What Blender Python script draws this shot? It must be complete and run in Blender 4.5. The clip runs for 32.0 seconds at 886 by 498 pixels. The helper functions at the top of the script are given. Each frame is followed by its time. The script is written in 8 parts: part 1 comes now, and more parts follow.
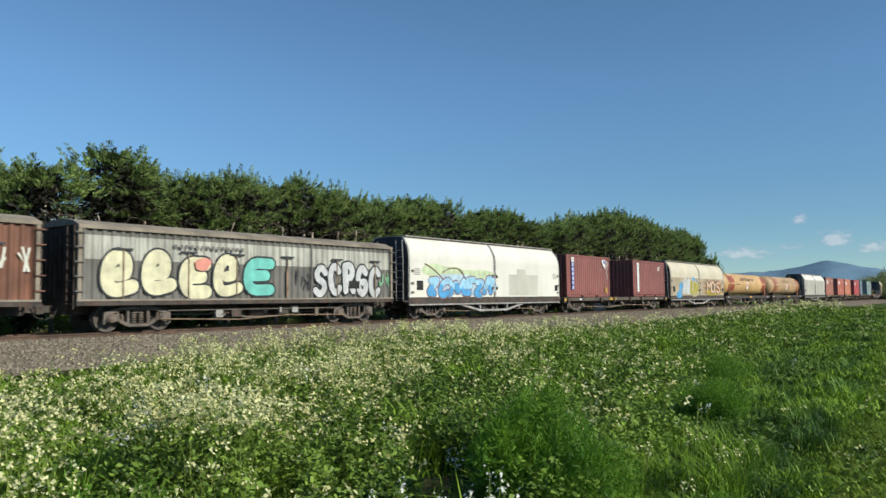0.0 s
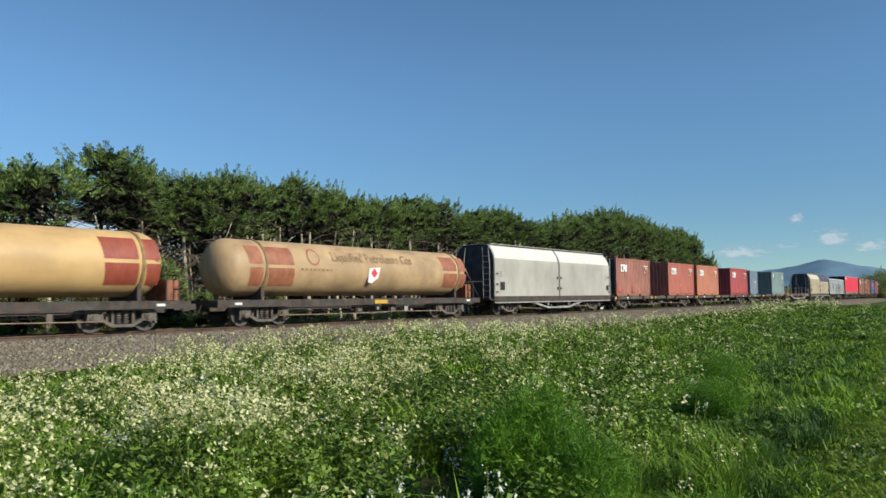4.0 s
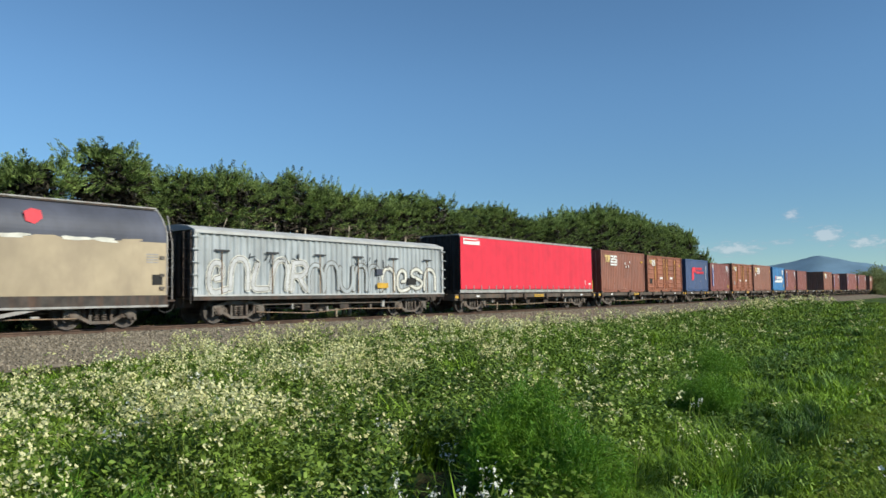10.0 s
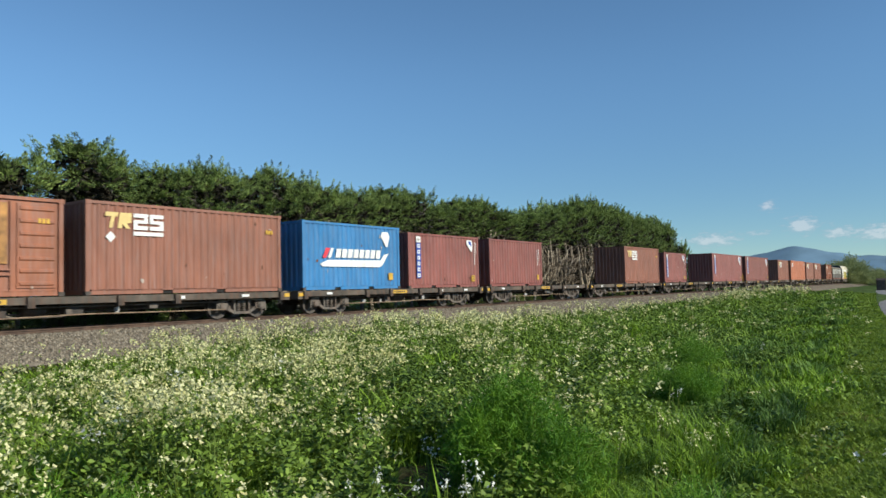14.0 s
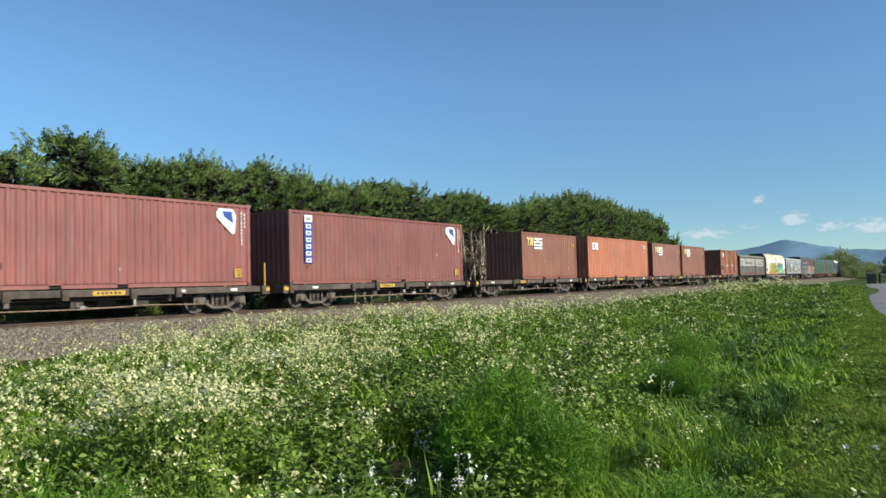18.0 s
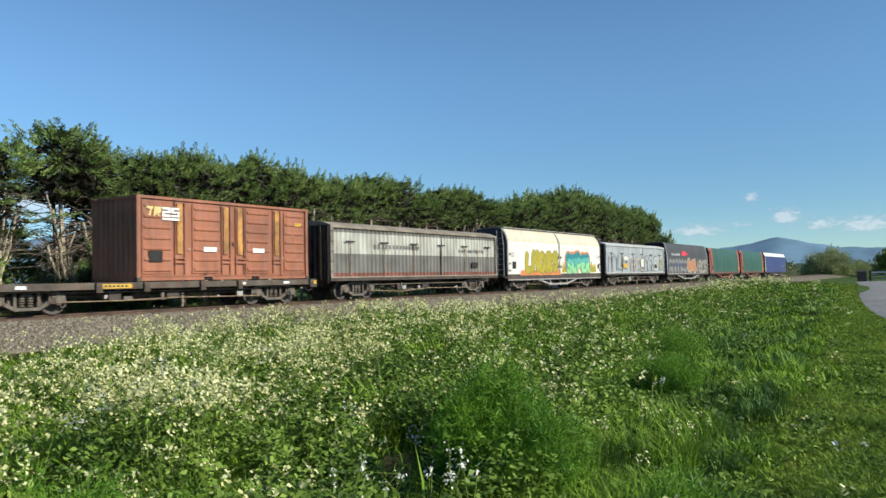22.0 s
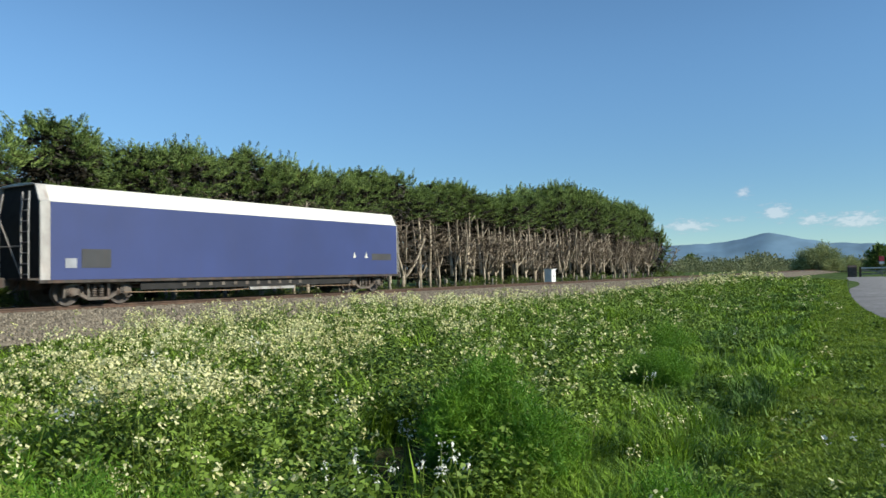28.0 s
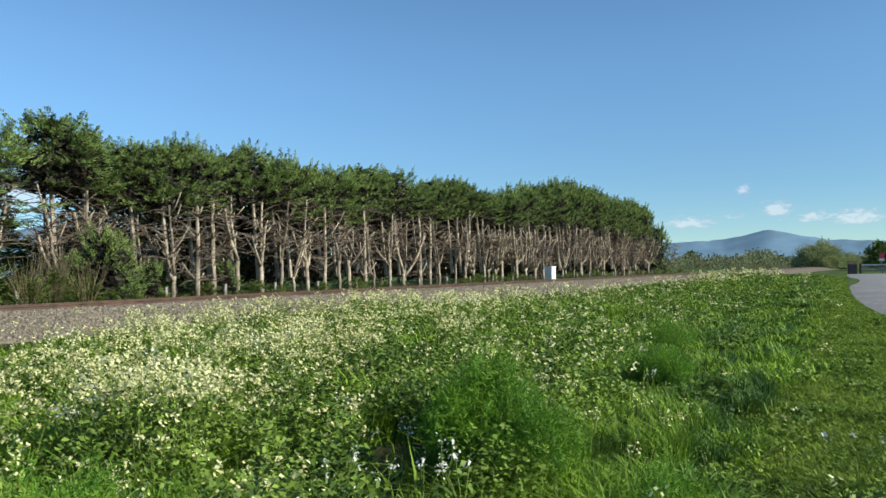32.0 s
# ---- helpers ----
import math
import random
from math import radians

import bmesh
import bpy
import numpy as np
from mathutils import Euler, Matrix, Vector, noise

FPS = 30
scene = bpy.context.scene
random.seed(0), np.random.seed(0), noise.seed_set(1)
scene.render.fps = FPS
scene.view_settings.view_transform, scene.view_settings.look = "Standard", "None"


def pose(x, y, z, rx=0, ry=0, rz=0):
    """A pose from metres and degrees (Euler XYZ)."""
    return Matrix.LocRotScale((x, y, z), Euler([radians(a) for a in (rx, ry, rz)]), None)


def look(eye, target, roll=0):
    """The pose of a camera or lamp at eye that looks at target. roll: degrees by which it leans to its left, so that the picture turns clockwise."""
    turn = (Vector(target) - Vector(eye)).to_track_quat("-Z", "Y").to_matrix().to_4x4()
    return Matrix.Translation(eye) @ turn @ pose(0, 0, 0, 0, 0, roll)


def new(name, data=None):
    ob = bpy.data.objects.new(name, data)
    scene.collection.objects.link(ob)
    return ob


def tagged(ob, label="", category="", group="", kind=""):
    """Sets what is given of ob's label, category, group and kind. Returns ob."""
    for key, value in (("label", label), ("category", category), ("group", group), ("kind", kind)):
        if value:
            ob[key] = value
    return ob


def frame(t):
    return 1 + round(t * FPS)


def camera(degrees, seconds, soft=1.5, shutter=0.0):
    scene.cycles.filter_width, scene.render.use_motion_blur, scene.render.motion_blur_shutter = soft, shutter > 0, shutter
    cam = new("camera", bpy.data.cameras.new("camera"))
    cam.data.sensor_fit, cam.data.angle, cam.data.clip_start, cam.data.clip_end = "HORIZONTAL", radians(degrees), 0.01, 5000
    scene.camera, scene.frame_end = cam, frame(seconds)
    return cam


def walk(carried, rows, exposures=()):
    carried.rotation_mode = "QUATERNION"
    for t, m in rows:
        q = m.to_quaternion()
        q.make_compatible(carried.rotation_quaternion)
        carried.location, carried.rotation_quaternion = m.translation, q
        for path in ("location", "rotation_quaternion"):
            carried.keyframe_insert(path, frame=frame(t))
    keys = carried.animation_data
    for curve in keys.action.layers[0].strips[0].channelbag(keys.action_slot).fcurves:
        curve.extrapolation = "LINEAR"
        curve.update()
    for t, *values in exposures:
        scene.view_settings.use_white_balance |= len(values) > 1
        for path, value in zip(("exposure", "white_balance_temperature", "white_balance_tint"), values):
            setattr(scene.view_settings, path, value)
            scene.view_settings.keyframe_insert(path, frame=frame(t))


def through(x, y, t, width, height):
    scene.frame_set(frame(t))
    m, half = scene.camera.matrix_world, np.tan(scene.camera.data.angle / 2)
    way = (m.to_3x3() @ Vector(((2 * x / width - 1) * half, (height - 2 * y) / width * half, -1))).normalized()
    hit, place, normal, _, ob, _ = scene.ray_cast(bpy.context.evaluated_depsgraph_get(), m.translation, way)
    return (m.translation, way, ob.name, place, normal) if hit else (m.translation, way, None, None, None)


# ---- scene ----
HC = 1.6
PATH = [
    (0, 93.835, 0.660, -53.131),
    (0.5, 93.802, 0.740, -53.043),
    (1, 93.720, 0.702, -52.948),
    (1.5, 93.637, 0.623, -52.945),
    (2, 93.608, 0.665, -53.005),
    (2.5, 93.698, 0.731, -53.117),
    (3, 93.776, 0.798, -53.187),
    (3.5, 93.809, 0.779, -53.247),
    (5.5, 93.757, 0.827, -53.511),
    (6, 93.829, 0.856, -53.568),
    (6.5, 93.803, 0.933, -53.651),
    (7, 93.780, 0.888, -53.694),
    (7.5, 93.787, 0.780, -53.693),
    (8, 93.736, 0.743, -53.683),
    (8.5, 93.674, 0.692, -53.666),
    (9, 93.579, 0.701, -53.654),
    (9.5, 93.537, 0.734, -53.638),
    (10, 93.510, 0.777, -53.652),
    (10.5, 93.440, 0.847, -53.761),
    (11, 93.383, 0.944, -53.918),
    (11.5, 93.274, 1.021, -54.054),
    (12, 93.177, 1.174, -54.160),
    (12.5, 93.101, 1.175, -54.320),
    (13, 93.065, 1.253, -54.545),
    (13.5, 93.053, 1.392, -54.768),
    (14, 93.022, 1.419, -55.106),
    (14.5, 92.979, 1.458, -55.394),
    (16.5, 92.659, 1.333, -55.462),
    (17, 92.597, 1.386, -55.503),
    (17.5, 92.554, 1.372, -55.541),
    (18, 92.537, 1.437, -55.649),
    (18.5, 92.533, 1.329, -55.794),
    (19, 92.536, 1.422, -55.912),
    (19.5, 92.528, 1.427, -55.978),
    (20, 92.461, 1.364, -56.035),
    (20.5, 92.390, 1.312, -56.058),
    (21, 92.322, 1.229, -56.127),
    (21.5, 92.232, 1.195, -56.206),
    (22, 92.173, 1.116, -56.194),
    (22.5, 92.179, 1.104, -56.136),
    (23, 92.206, 1.028, -56.126),
    (23.5, 92.227, 1.066, -56.129),
    (24, 92.274, 1.107, -56.142),
    (24.5, 92.272, 0.987, -56.273),
    (25, 92.221, 0.868, -56.423),
    (25.5, 92.096, 0.728, -56.602),
    (27.5, 91.846, 0.837, -56.782),
    (28, 91.701, 0.869, -56.758),
    (28.5, 91.591, 0.888, -56.732),
    (29, 91.507, 0.897, -56.654),
    (29.5, 91.484, 0.927, -56.627),
    (30, 91.458, 0.932, -56.658),
    (30.5, 91.418, 0.924, -56.692),
    (31, 91.445, 0.981, -56.694),
    (31.5, 91.462, 0.937, -56.718),
    (32, 91.512, 0.942, -56.749),
]

cam = camera(60.48, 32.0, soft=1.5, shutter=0.1)
walk(cam, [(t, pose(0, 0, HC, rx, ry, rz)) for t, rx, ry, rz in PATH],
     exposures=[(0, 0.0), (8, 0.0), (12, 0.05), (14, 0.07), (17.5, 0.25), (24, 0.25), (28, 0.23), (31, 0.36), (32, 0.37)])

# ---- daylight ----
SUN_EL, SUN_AZ = radians(29), math.atan2(0.12, -0.99)
world = bpy.data.worlds.new("sky")
scene.world = world
world.use_nodes = True
wn, wl = world.node_tree.nodes, world.node_tree.links
wn.clear()
sky = wn.new("ShaderNodeTexSky")
sky.sky_type, sky.sun_disc = "NISHITA", False
sky.sun_elevation, sky.sun_rotation = SUN_EL, SUN_AZ
sky.altitude = 1200
sky.air_density, sky.dust_density, sky.ozone_density = 0.88, 0.0, 4.0
wbg = wn.new("ShaderNodeBackground")
wbg.inputs[1].default_value = 0.135
wout = wn.new("ShaderNodeOutputWorld")
wl.new(wbg.outputs[0], wout.inputs[0])


def sky_clouds():
    """Small fair-weather clouds low over the horizon, mixed into the sky's colour."""
    def node(kind, **props):
        n = wn.new(kind)
        for k, v in props.items():
            n.inputs[k].default_value = v
        return n

    def calc(op, a, b=None):
        n = wn.new("ShaderNodeMath")
        n.operation = op
        for i, v in enumerate((a, b)):
            if v is None:
                continue
            if isinstance(v, (int, float)):
                n.inputs[i].default_value = v
            else:
                wl.new(v, n.inputs[i])
        return n.outputs[0]

    co = wn.new("ShaderNodeTexCoord")
    sep = wn.new("ShaderNodeSeparateXYZ")
    wl.new(co.outputs["Generated"], sep.inputs[0])
    az = calc("ARCTAN2", sep.outputs[1], sep.outputs[0])
    el = calc("ARCSINE", sep.outputs[2])
    comb = wn.new("ShaderNodeCombineXYZ")
    wl.new(calc("MULTIPLY", az, 1.0), comb.inputs[0])
    wl.new(calc("MULTIPLY", el, 2.4), comb.inputs[1])
    fine = node("ShaderNodeTexNoise", Scale=85.0, Detail=6.0, Roughness=0.6)
    wl.new(comb.outputs[0], fine.inputs["Vector"])
    total = None
    # azimuth, elevation, half width, half height in degrees, strength
    for a, e, w, h, s in ((9.4, 3.75, 0.9, 0.5, 1.25), (15.3, 3.0, 1.7, 0.42, 1.05), (16.8, 3.05, 1.4, 0.3, 0.5), (11.5, 5.2, 0.5, 0.42, 0.85),
                          (12.6, 3.35, 1.6, 0.2, 0.5), (7.2, 3.15, 0.9, 0.42, 0.95), (4.6, 3.0, 1.8, 0.5, 1.05), (1.5, 2.9, 1.6, 0.4, 0.8),
                          (-3.5, 3.2, 2.4, 0.5, 0.8), (-11, 4.0, 2.6, 0.6, 0.8), (29, 3.0, 2.4, 0.4, 0.6), (41, 3.6, 2.2, 0.4, 0.6), (56, 6.4, 3.2, 1.3, 1.2), (62, 5.6, 3.6, 1.1, 1.2), (68, 7.0, 3.0, 1.2, 1.0)):
        da = calc("DIVIDE", calc("SUBTRACT", az, radians(a)), radians(w))
        de = calc("DIVIDE", calc("SUBTRACT", el, radians(e)), radians(h))
        r2 = calc("ADD", calc("MULTIPLY", da, da), calc("MULTIPLY", de, de))
        g = calc("MULTIPLY", calc("EXPONENT", calc("MULTIPLY", r2, -0.9)), s)
        total = g if total is None else calc("MAXIMUM", total, g)
    dens = calc("ADD", total, calc("MULTIPLY", calc("SUBTRACT", fine.outputs[0], 0.5), 2.3))
    gate = wn.new("ShaderNodeMapRange")
    gate.inputs[1].default_value, gate.inputs[2].default_value = 0.2, 0.9
    gate.inputs[4].default_value = 0.45
    wl.new(dens, gate.inputs[0])
    keep = calc("MULTIPLY", gate.outputs[0], calc("GREATER_THAN", total, 0.06))
    mix = wn.new("ShaderNodeMix")
    mix.data_type = "RGBA"
    wl.new(keep, mix.inputs[0])
    rich = wn.new("ShaderNodeHueSaturation")
    rich.inputs["Saturation"].default_value = 1.0
    # a little less air glow low down, all round
    low = wn.new("ShaderNodeMapRange")
    low.interpolation_type = "SMOOTHSTEP"
    low.inputs[1].default_value, low.inputs[2].default_value = 0.03, 0.3
    low.inputs[3].default_value, low.inputs[4].default_value = 0.7, 1.0
    wl.new(el, low.inputs[0])
    even = wn.new("ShaderNodeVectorMath")
    even.operation = "SCALE"
    wl.new(sky.outputs[0], even.inputs[0])
    wl.new(low.outputs[0], even.inputs["Scale"])
    wl.new(even.outputs[0], rich.inputs["Color"])
    tint = wn.new("ShaderNodeMix")
    tint.data_type, tint.blend_type = "RGBA", "MULTIPLY"
    tint.inputs[0].default_value = 1.0
    tint.inputs[7].default_value = (0.85, 1.01, 0.98, 1)
    wl.new(rich.outputs[0], tint.inputs[6])
    wl.new(tint.outputs[2], mix.inputs[6])
    # sunlit white where a cloud is thick, grey-blue at its thin edges and base
    puff = wn.new("ShaderNodeMix")
    puff.data_type = "RGBA"
    thick = wn.new("ShaderNodeMapRange")
    thick.inputs[1].default_value, thick.inputs[2].default_value = 0.3, 0.95
    wl.new(dens, thick.inputs[0])
    wl.new(thick.outputs[0], puff.inputs[0])
    puff.inputs[6].default_value, puff.inputs[7].default_value = (2.6, 3.1, 3.8, 1), (5.4, 5.5, 5.8, 1)
    wl.new(puff.outputs[2], mix.inputs[7])
    wl.new(mix.outputs[2], wbg.inputs[0])


sky_clouds()
sun = new("sun", bpy.data.lights.new("sun", "SUN"))
sun.data.energy, sun.data.angle, sun.data.color = 5.0, radians(0.55), (0.95, 0.92, 0.8)
sun_way = Vector((math.sin(SUN_AZ) * math.cos(SUN_EL), math.cos(SUN_AZ) * math.cos(SUN_EL), math.sin(SUN_EL)))
sun.matrix_world = look(sun_way * 60, (0, 0, 0))

# ---- materials ----
MATS = {}


def surface(name, colour, rough=0.6, metal=0.0, spread=0.12, scale=1.5, dirt=(0.08, 0.06, 0.045), amount=0.25, streak=(5, 5, 0.5), grain=60.0, bump=0.15, per="", fade=0.0):
    """Paint, metal, stone or wood: base colour, broad fading, streaks of dirt, fine grain and relief."""
    if name in MATS:
        return MATS[name]
    m = bpy.data.materials.new(name)
    m.use_nodes = True
    n, l = m.node_tree.nodes, m.node_tree.links
    p = n["Principled BSDF"]
    p.inputs["Roughness"].default_value, p.inputs["Metallic"].default_value = rough, metal
    if rough >= 0.95:
        p.inputs["Specular IOR Level"].default_value = 0.08
    co = n.new("ShaderNodeTexCoord")
    big = n.new("ShaderNodeTexNoise")
    big.inputs["Scale"].default_value, big.inputs["Detail"].default_value = scale, 4
    l.new(co.outputs["Object"], big.inputs["Vector"])
    ramp = n.new("ShaderNodeValToRGB")
    lo = [max(0.0, c * (1 - 1.6 * spread)) for c in colour]
    hi = [min(1.0, c * (1 + 1.6 * spread)) for c in colour]
    ramp.color_ramp.elements[0].position, ramp.color_ramp.elements[1].position = 0.3, 0.7
    ramp.color_ramp.elements[0].color, ramp.color_ramp.elements[1].color = (*lo, 1), (*hi, 1)
    l.new(big.outputs[0], ramp.inputs[0])
    mapping = n.new("ShaderNodeMapping")
    mapping.inputs["Scale"].default_value = streak
    l.new(co.outputs["Object"], mapping.inputs[0])
    st = n.new("ShaderNodeTexNoise")
    st.inputs["Scale"].default_value, st.inputs["Detail"].default_value, st.inputs["Roughness"].default_value = 1.0, 6, 0.65
    l.new(mapping.outputs[0], st.inputs["Vector"])
    cut = n.new("ShaderNodeMapRange")
    cut.inputs[1].default_value, cut.inputs[2].default_value, cut.inputs[4].default_value = 0.45, 0.8, min(1.0, amount * 2)
    l.new(st.outputs[0], cut.inputs[0])
    mix = n.new("ShaderNodeMix")
    mix.data_type = "RGBA"
    l.new(cut.outputs[0], mix.inputs[0])
    l.new(ramp.outputs[0], mix.inputs[6])
    mix.inputs[7].default_value = (*dirt, 1)
    last = mix.outputs[2]
    if fade:
        fm = n.new("ShaderNodeMapping")
        fm.inputs["Scale"].default_value = (9, 9, 0.8)
        l.new(co.outputs["Object"], fm.inputs[0])
        fn = n.new("ShaderNodeTexNoise")
        fn.inputs["Scale"].default_value, fn.inputs["Detail"].default_value = 1.3, 5
        l.new(fm.outputs[0], fn.inputs["Vector"])
        fr = n.new("ShaderNodeMapRange")
        fr.inputs[1].default_value, fr.inputs[2].default_value, fr.inputs[4].default_value = 0.45, 0.75, fade
        l.new(fn.outputs[0], fr.inputs[0])
        fx = n.new("ShaderNodeMix")
        fx.data_type = "RGBA"
        l.new(fr.outputs[0], fx.inputs[0])
        l.new(last, fx.inputs[6])
        mean = sum(colour) / 3
        fx.inputs[7].default_value = (*[min(0.9, 0.55 * c + 0.45 * mean + 0.06) for c in colour], 1)
        last = fx.outputs[2]
    if per:
        src = n.new("ShaderNodeObjectInfo" if per == "object" else "ShaderNodeNewGeometry")
        hsv = n.new("ShaderNodeHueSaturation")
        mr = n.new("ShaderNodeMapRange")
        mr.inputs[3].default_value, mr.inputs[4].default_value = 0.7, 1.35
        l.new(src.outputs["Random" if per == "object" else "Random Per Island"], mr.inputs[0])
        l.new(mr.outputs[0], hsv.inputs["Value"])
        l.new(last, hsv.inputs["Color"])
        last = hsv.outputs[0]
    l.new(last, p.inputs["Base Color"])
    if bump:
        fine = n.new("ShaderNodeTexNoise")
        fine.inputs["Scale"].default_value, fine.inputs["Detail"].default_value = grain, 3
        l.new(co.outputs["Object"], fine.inputs["Vector"])
        bp = n.new("ShaderNodeBump")
        bp.inputs["Strength"].default_value, bp.inputs["Distance"].default_value = bump, 0.02
        l.new(fine.outputs[0], bp.inputs["Height"])
        l.new(bp.outputs[0], p.inputs["Normal"])
    MATS[name] = m
    return m


def foliage(name, dark, light, through=0.35, rough=0.6, per="Random Per Island", scale=0.35, warm=None, lone=0.6, clump=1.6):
    """Leaves and blades: each island its own green, patches over the ground, light that shines through."""
    if name in MATS:
        return MATS[name]
    m = bpy.data.materials.new(name)
    m.use_nodes = True
    n, l = m.node_tree.nodes, m.node_tree.links
    p = n["Principled BSDF"]
    p.inputs["Roughness"].default_value = rough
    p.inputs["Specular IOR Level"].default_value = 0.3
    geo = n.new("ShaderNodeNewGeometry")
    co = n.new("ShaderNodeTexCoord")
    patch = n.new("ShaderNodeTexNoise")
    patch.inputs["Scale"].default_value, patch.inputs["Detail"].default_value = scale, 3
    l.new(co.outputs["Object"], patch.inputs["Vector"])
    add = n.new("ShaderNodeMath")
    add.operation = "MULTIPLY_ADD"
    add.inputs[1].default_value = lone
    l.new(geo.outputs[per], add.inputs[0])
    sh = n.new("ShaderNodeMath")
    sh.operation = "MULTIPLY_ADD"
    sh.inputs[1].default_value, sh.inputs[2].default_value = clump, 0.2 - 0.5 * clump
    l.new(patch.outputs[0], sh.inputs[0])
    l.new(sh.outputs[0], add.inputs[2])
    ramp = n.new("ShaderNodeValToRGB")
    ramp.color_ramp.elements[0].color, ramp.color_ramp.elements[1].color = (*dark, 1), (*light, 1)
    if warm:
        e = ramp.color_ramp.elements.new(0.93)
        e.color = (*light, 1)
        ramp.color_ramp.elements[-1].color = (*warm, 1)
    l.new(add.outputs[0], ramp.inputs[0])
    l.new(ramp.outputs[0], p.inputs["Base Color"])
    tr = n.new("ShaderNodeBsdfTranslucent")
    l.new(ramp.outputs[0], tr.inputs[0])
    ms = n.new("ShaderNodeMixShader")
    ms.inputs[0].default_value = through
    l.new(p.outputs[0], ms.inputs[1])
    l.new(tr.outputs[0], ms.inputs[2])
    l.new(ms.outputs[0], n["Material Output"].inputs[0])
    MATS[name] = m
    return m


RUST = (0.16, 0.07, 0.035)
GRIME = (0.05, 0.042, 0.035)
M_STEEL = surface("dark_underframe_steel", (0.055, 0.047, 0.04), 0.75, 0.1, 0.3, 3, RUST, 0.3, bump=0.3)
M_BOGIE = surface("dusty_bogie_iron", (0.14, 0.12, 0.1), 0.8, 0.1, 0.25, 4, RUST, 0.2, bump=0.35)
M_WHEEL = surface("worn_wheel_steel", (0.1, 0.085, 0.074), 0.65, 0.3, 0.2, 5, (0.06, 0.045, 0.035), 0.3)
M_DECK = surface("weathered_flat_deck", (0.085, 0.07, 0.055), 0.8, 0.0, 0.3, 2, RUST, 0.35, bump=0.3)
M_YELLOW = surface("yellow_paint", (0.6, 0.35, 0.04), 0.5, 0, 0.1, 4, GRIME, 0.2)
M_WHITE = surface("white_marking_paint", (0.78, 0.77, 0.73), 0.5, 0, 0.06, 4, GRIME, 0.12)
M_RED_SIGN = surface("red_sign_paint", (0.72, 0.05, 0.07), 0.5, 0, 0.1, 4, GRIME, 0.1)
M_BLACK = surface("black_marking_paint", (0.03, 0.03, 0.032), 0.6, 0, 0.2, 4, GRIME, 0.1)
M_DARK = surface("dark_recess", (0.018, 0.017, 0.016), 0.85, 0, 0.2, 4, GRIME, 0.1)
M_GREY = surface("grey_truss_paint", (0.33, 0.32, 0.3), 0.6, 0, 0.15, 3, RUST, 0.3)
M_PULLROD = surface("dusty_rusted_rod", (0.24, 0.17, 0.11), 0.8, 0, 0.3, 3, RUST, 0.4)
M_RAIL = surface("rusty_rail_steel", (0.1, 0.06, 0.04), 0.6, 0.3, 0.25, 3, (0.07, 0.035, 0.02), 0.3)
M_SLEEPER = surface("weathered_sleeper_timber", (0.13, 0.1, 0.08), 0.9, 0, 0.3, 3, (0.05, 0.04, 0.03), 0.4, streak=(8, 1, 8), bump=0.4, per="object")
M_BALLAST = surface("ballast_gravel", (0.195, 0.165, 0.122), 0.95, 0, 0.35, 6, (0.1, 0.08, 0.065), 0.5, streak=(9, 9, 9), grain=28, bump=0.9)
M_STONE = surface("ballast_stone", (0.235, 0.2, 0.15), 0.95, 0, 0.2, 9, (0.12, 0.1, 0.08), 0.3, streak=(6, 6, 6), per="island")
M_ROAD = surface("grey_chip_road", (0.27, 0.26, 0.25), 0.95, 0, 0.12, 0.5, (0.17, 0.16, 0.15), 0.35, streak=(0.7, 3, 1), grain=90, bump=0.4)
M_SOIL = surface("grassy_soil", (0.07, 0.11, 0.025), 1.0, 0, 0.4, 0.6, (0.03, 0.04, 0.014), 0.5, streak=(2, 2, 2), grain=25, bump=0.8)
# verge soil, its colour darkened for the shade beneath the plants
M_SHADE_SOIL = surface("shade_dark_verge_soil", (0.038, 0.04, 0.016), 1.0, 0, 0.4, 2.5, (0.05, 0.035, 0.02), 0.4, streak=(4, 4, 4), grain=25, bump=0.8)
M_BARK = surface("bleached_bark", (0.37, 0.31, 0.23), 0.95, 0, 0.3, 3, (0.09, 0.065, 0.05), 0.45, streak=(7, 7, 1.2), grain=30, bump=0.6, per="object")
M_DEADWOOD = surface("bare_dead_branches", (0.17, 0.135, 0.1), 0.95, 0, 0.3, 2, (0.08, 0.06, 0.05), 0.4, streak=(5, 5, 2), bump=0.3, per="island")
# the blue haze of distance is mixed into the hills' base colour
M_HILL = surface("haze_blue_hill", (0.145, 0.235, 0.315), 1.0, 0, 0.14, 0.006, (0.12, 0.2, 0.25), 0.3, streak=(0.01, 0.01, 0.02), bump=0)
M_POST = surface("grey_fence_timber", (0.3, 0.27, 0.23), 0.95, 0, 0.25, 4, (0.1, 0.08, 0.06), 0.35, bump=0.4)
# strong clump tone down to near black paints shade between the sprays
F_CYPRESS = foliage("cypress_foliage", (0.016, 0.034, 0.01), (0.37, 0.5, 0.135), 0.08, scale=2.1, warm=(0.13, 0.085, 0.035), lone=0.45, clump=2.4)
# brown dead foliage, taken near black to stand in for crown shade
F_DEAD_SHADE = foliage("shade_dark_dead_foliage", (0.014, 0.013, 0.009), (0.045, 0.038, 0.024), 0.03, scale=0.9)
M_BRUSH = surface("grey_brown_twigs", (0.2, 0.165, 0.09), 0.95, 0, 0.3, 2, (0.1, 0.09, 0.05), 0.4, bump=0.2, per="island")
F_WILLOW = foliage("pale_willow_leaves", (0.16, 0.2, 0.085), (0.38, 0.42, 0.19), 0.35, scale=0.25)
F_BUSH = foliage("bush_foliage", (0.06, 0.1, 0.022), (0.25, 0.31, 0.075), 0.35, scale=0.5)
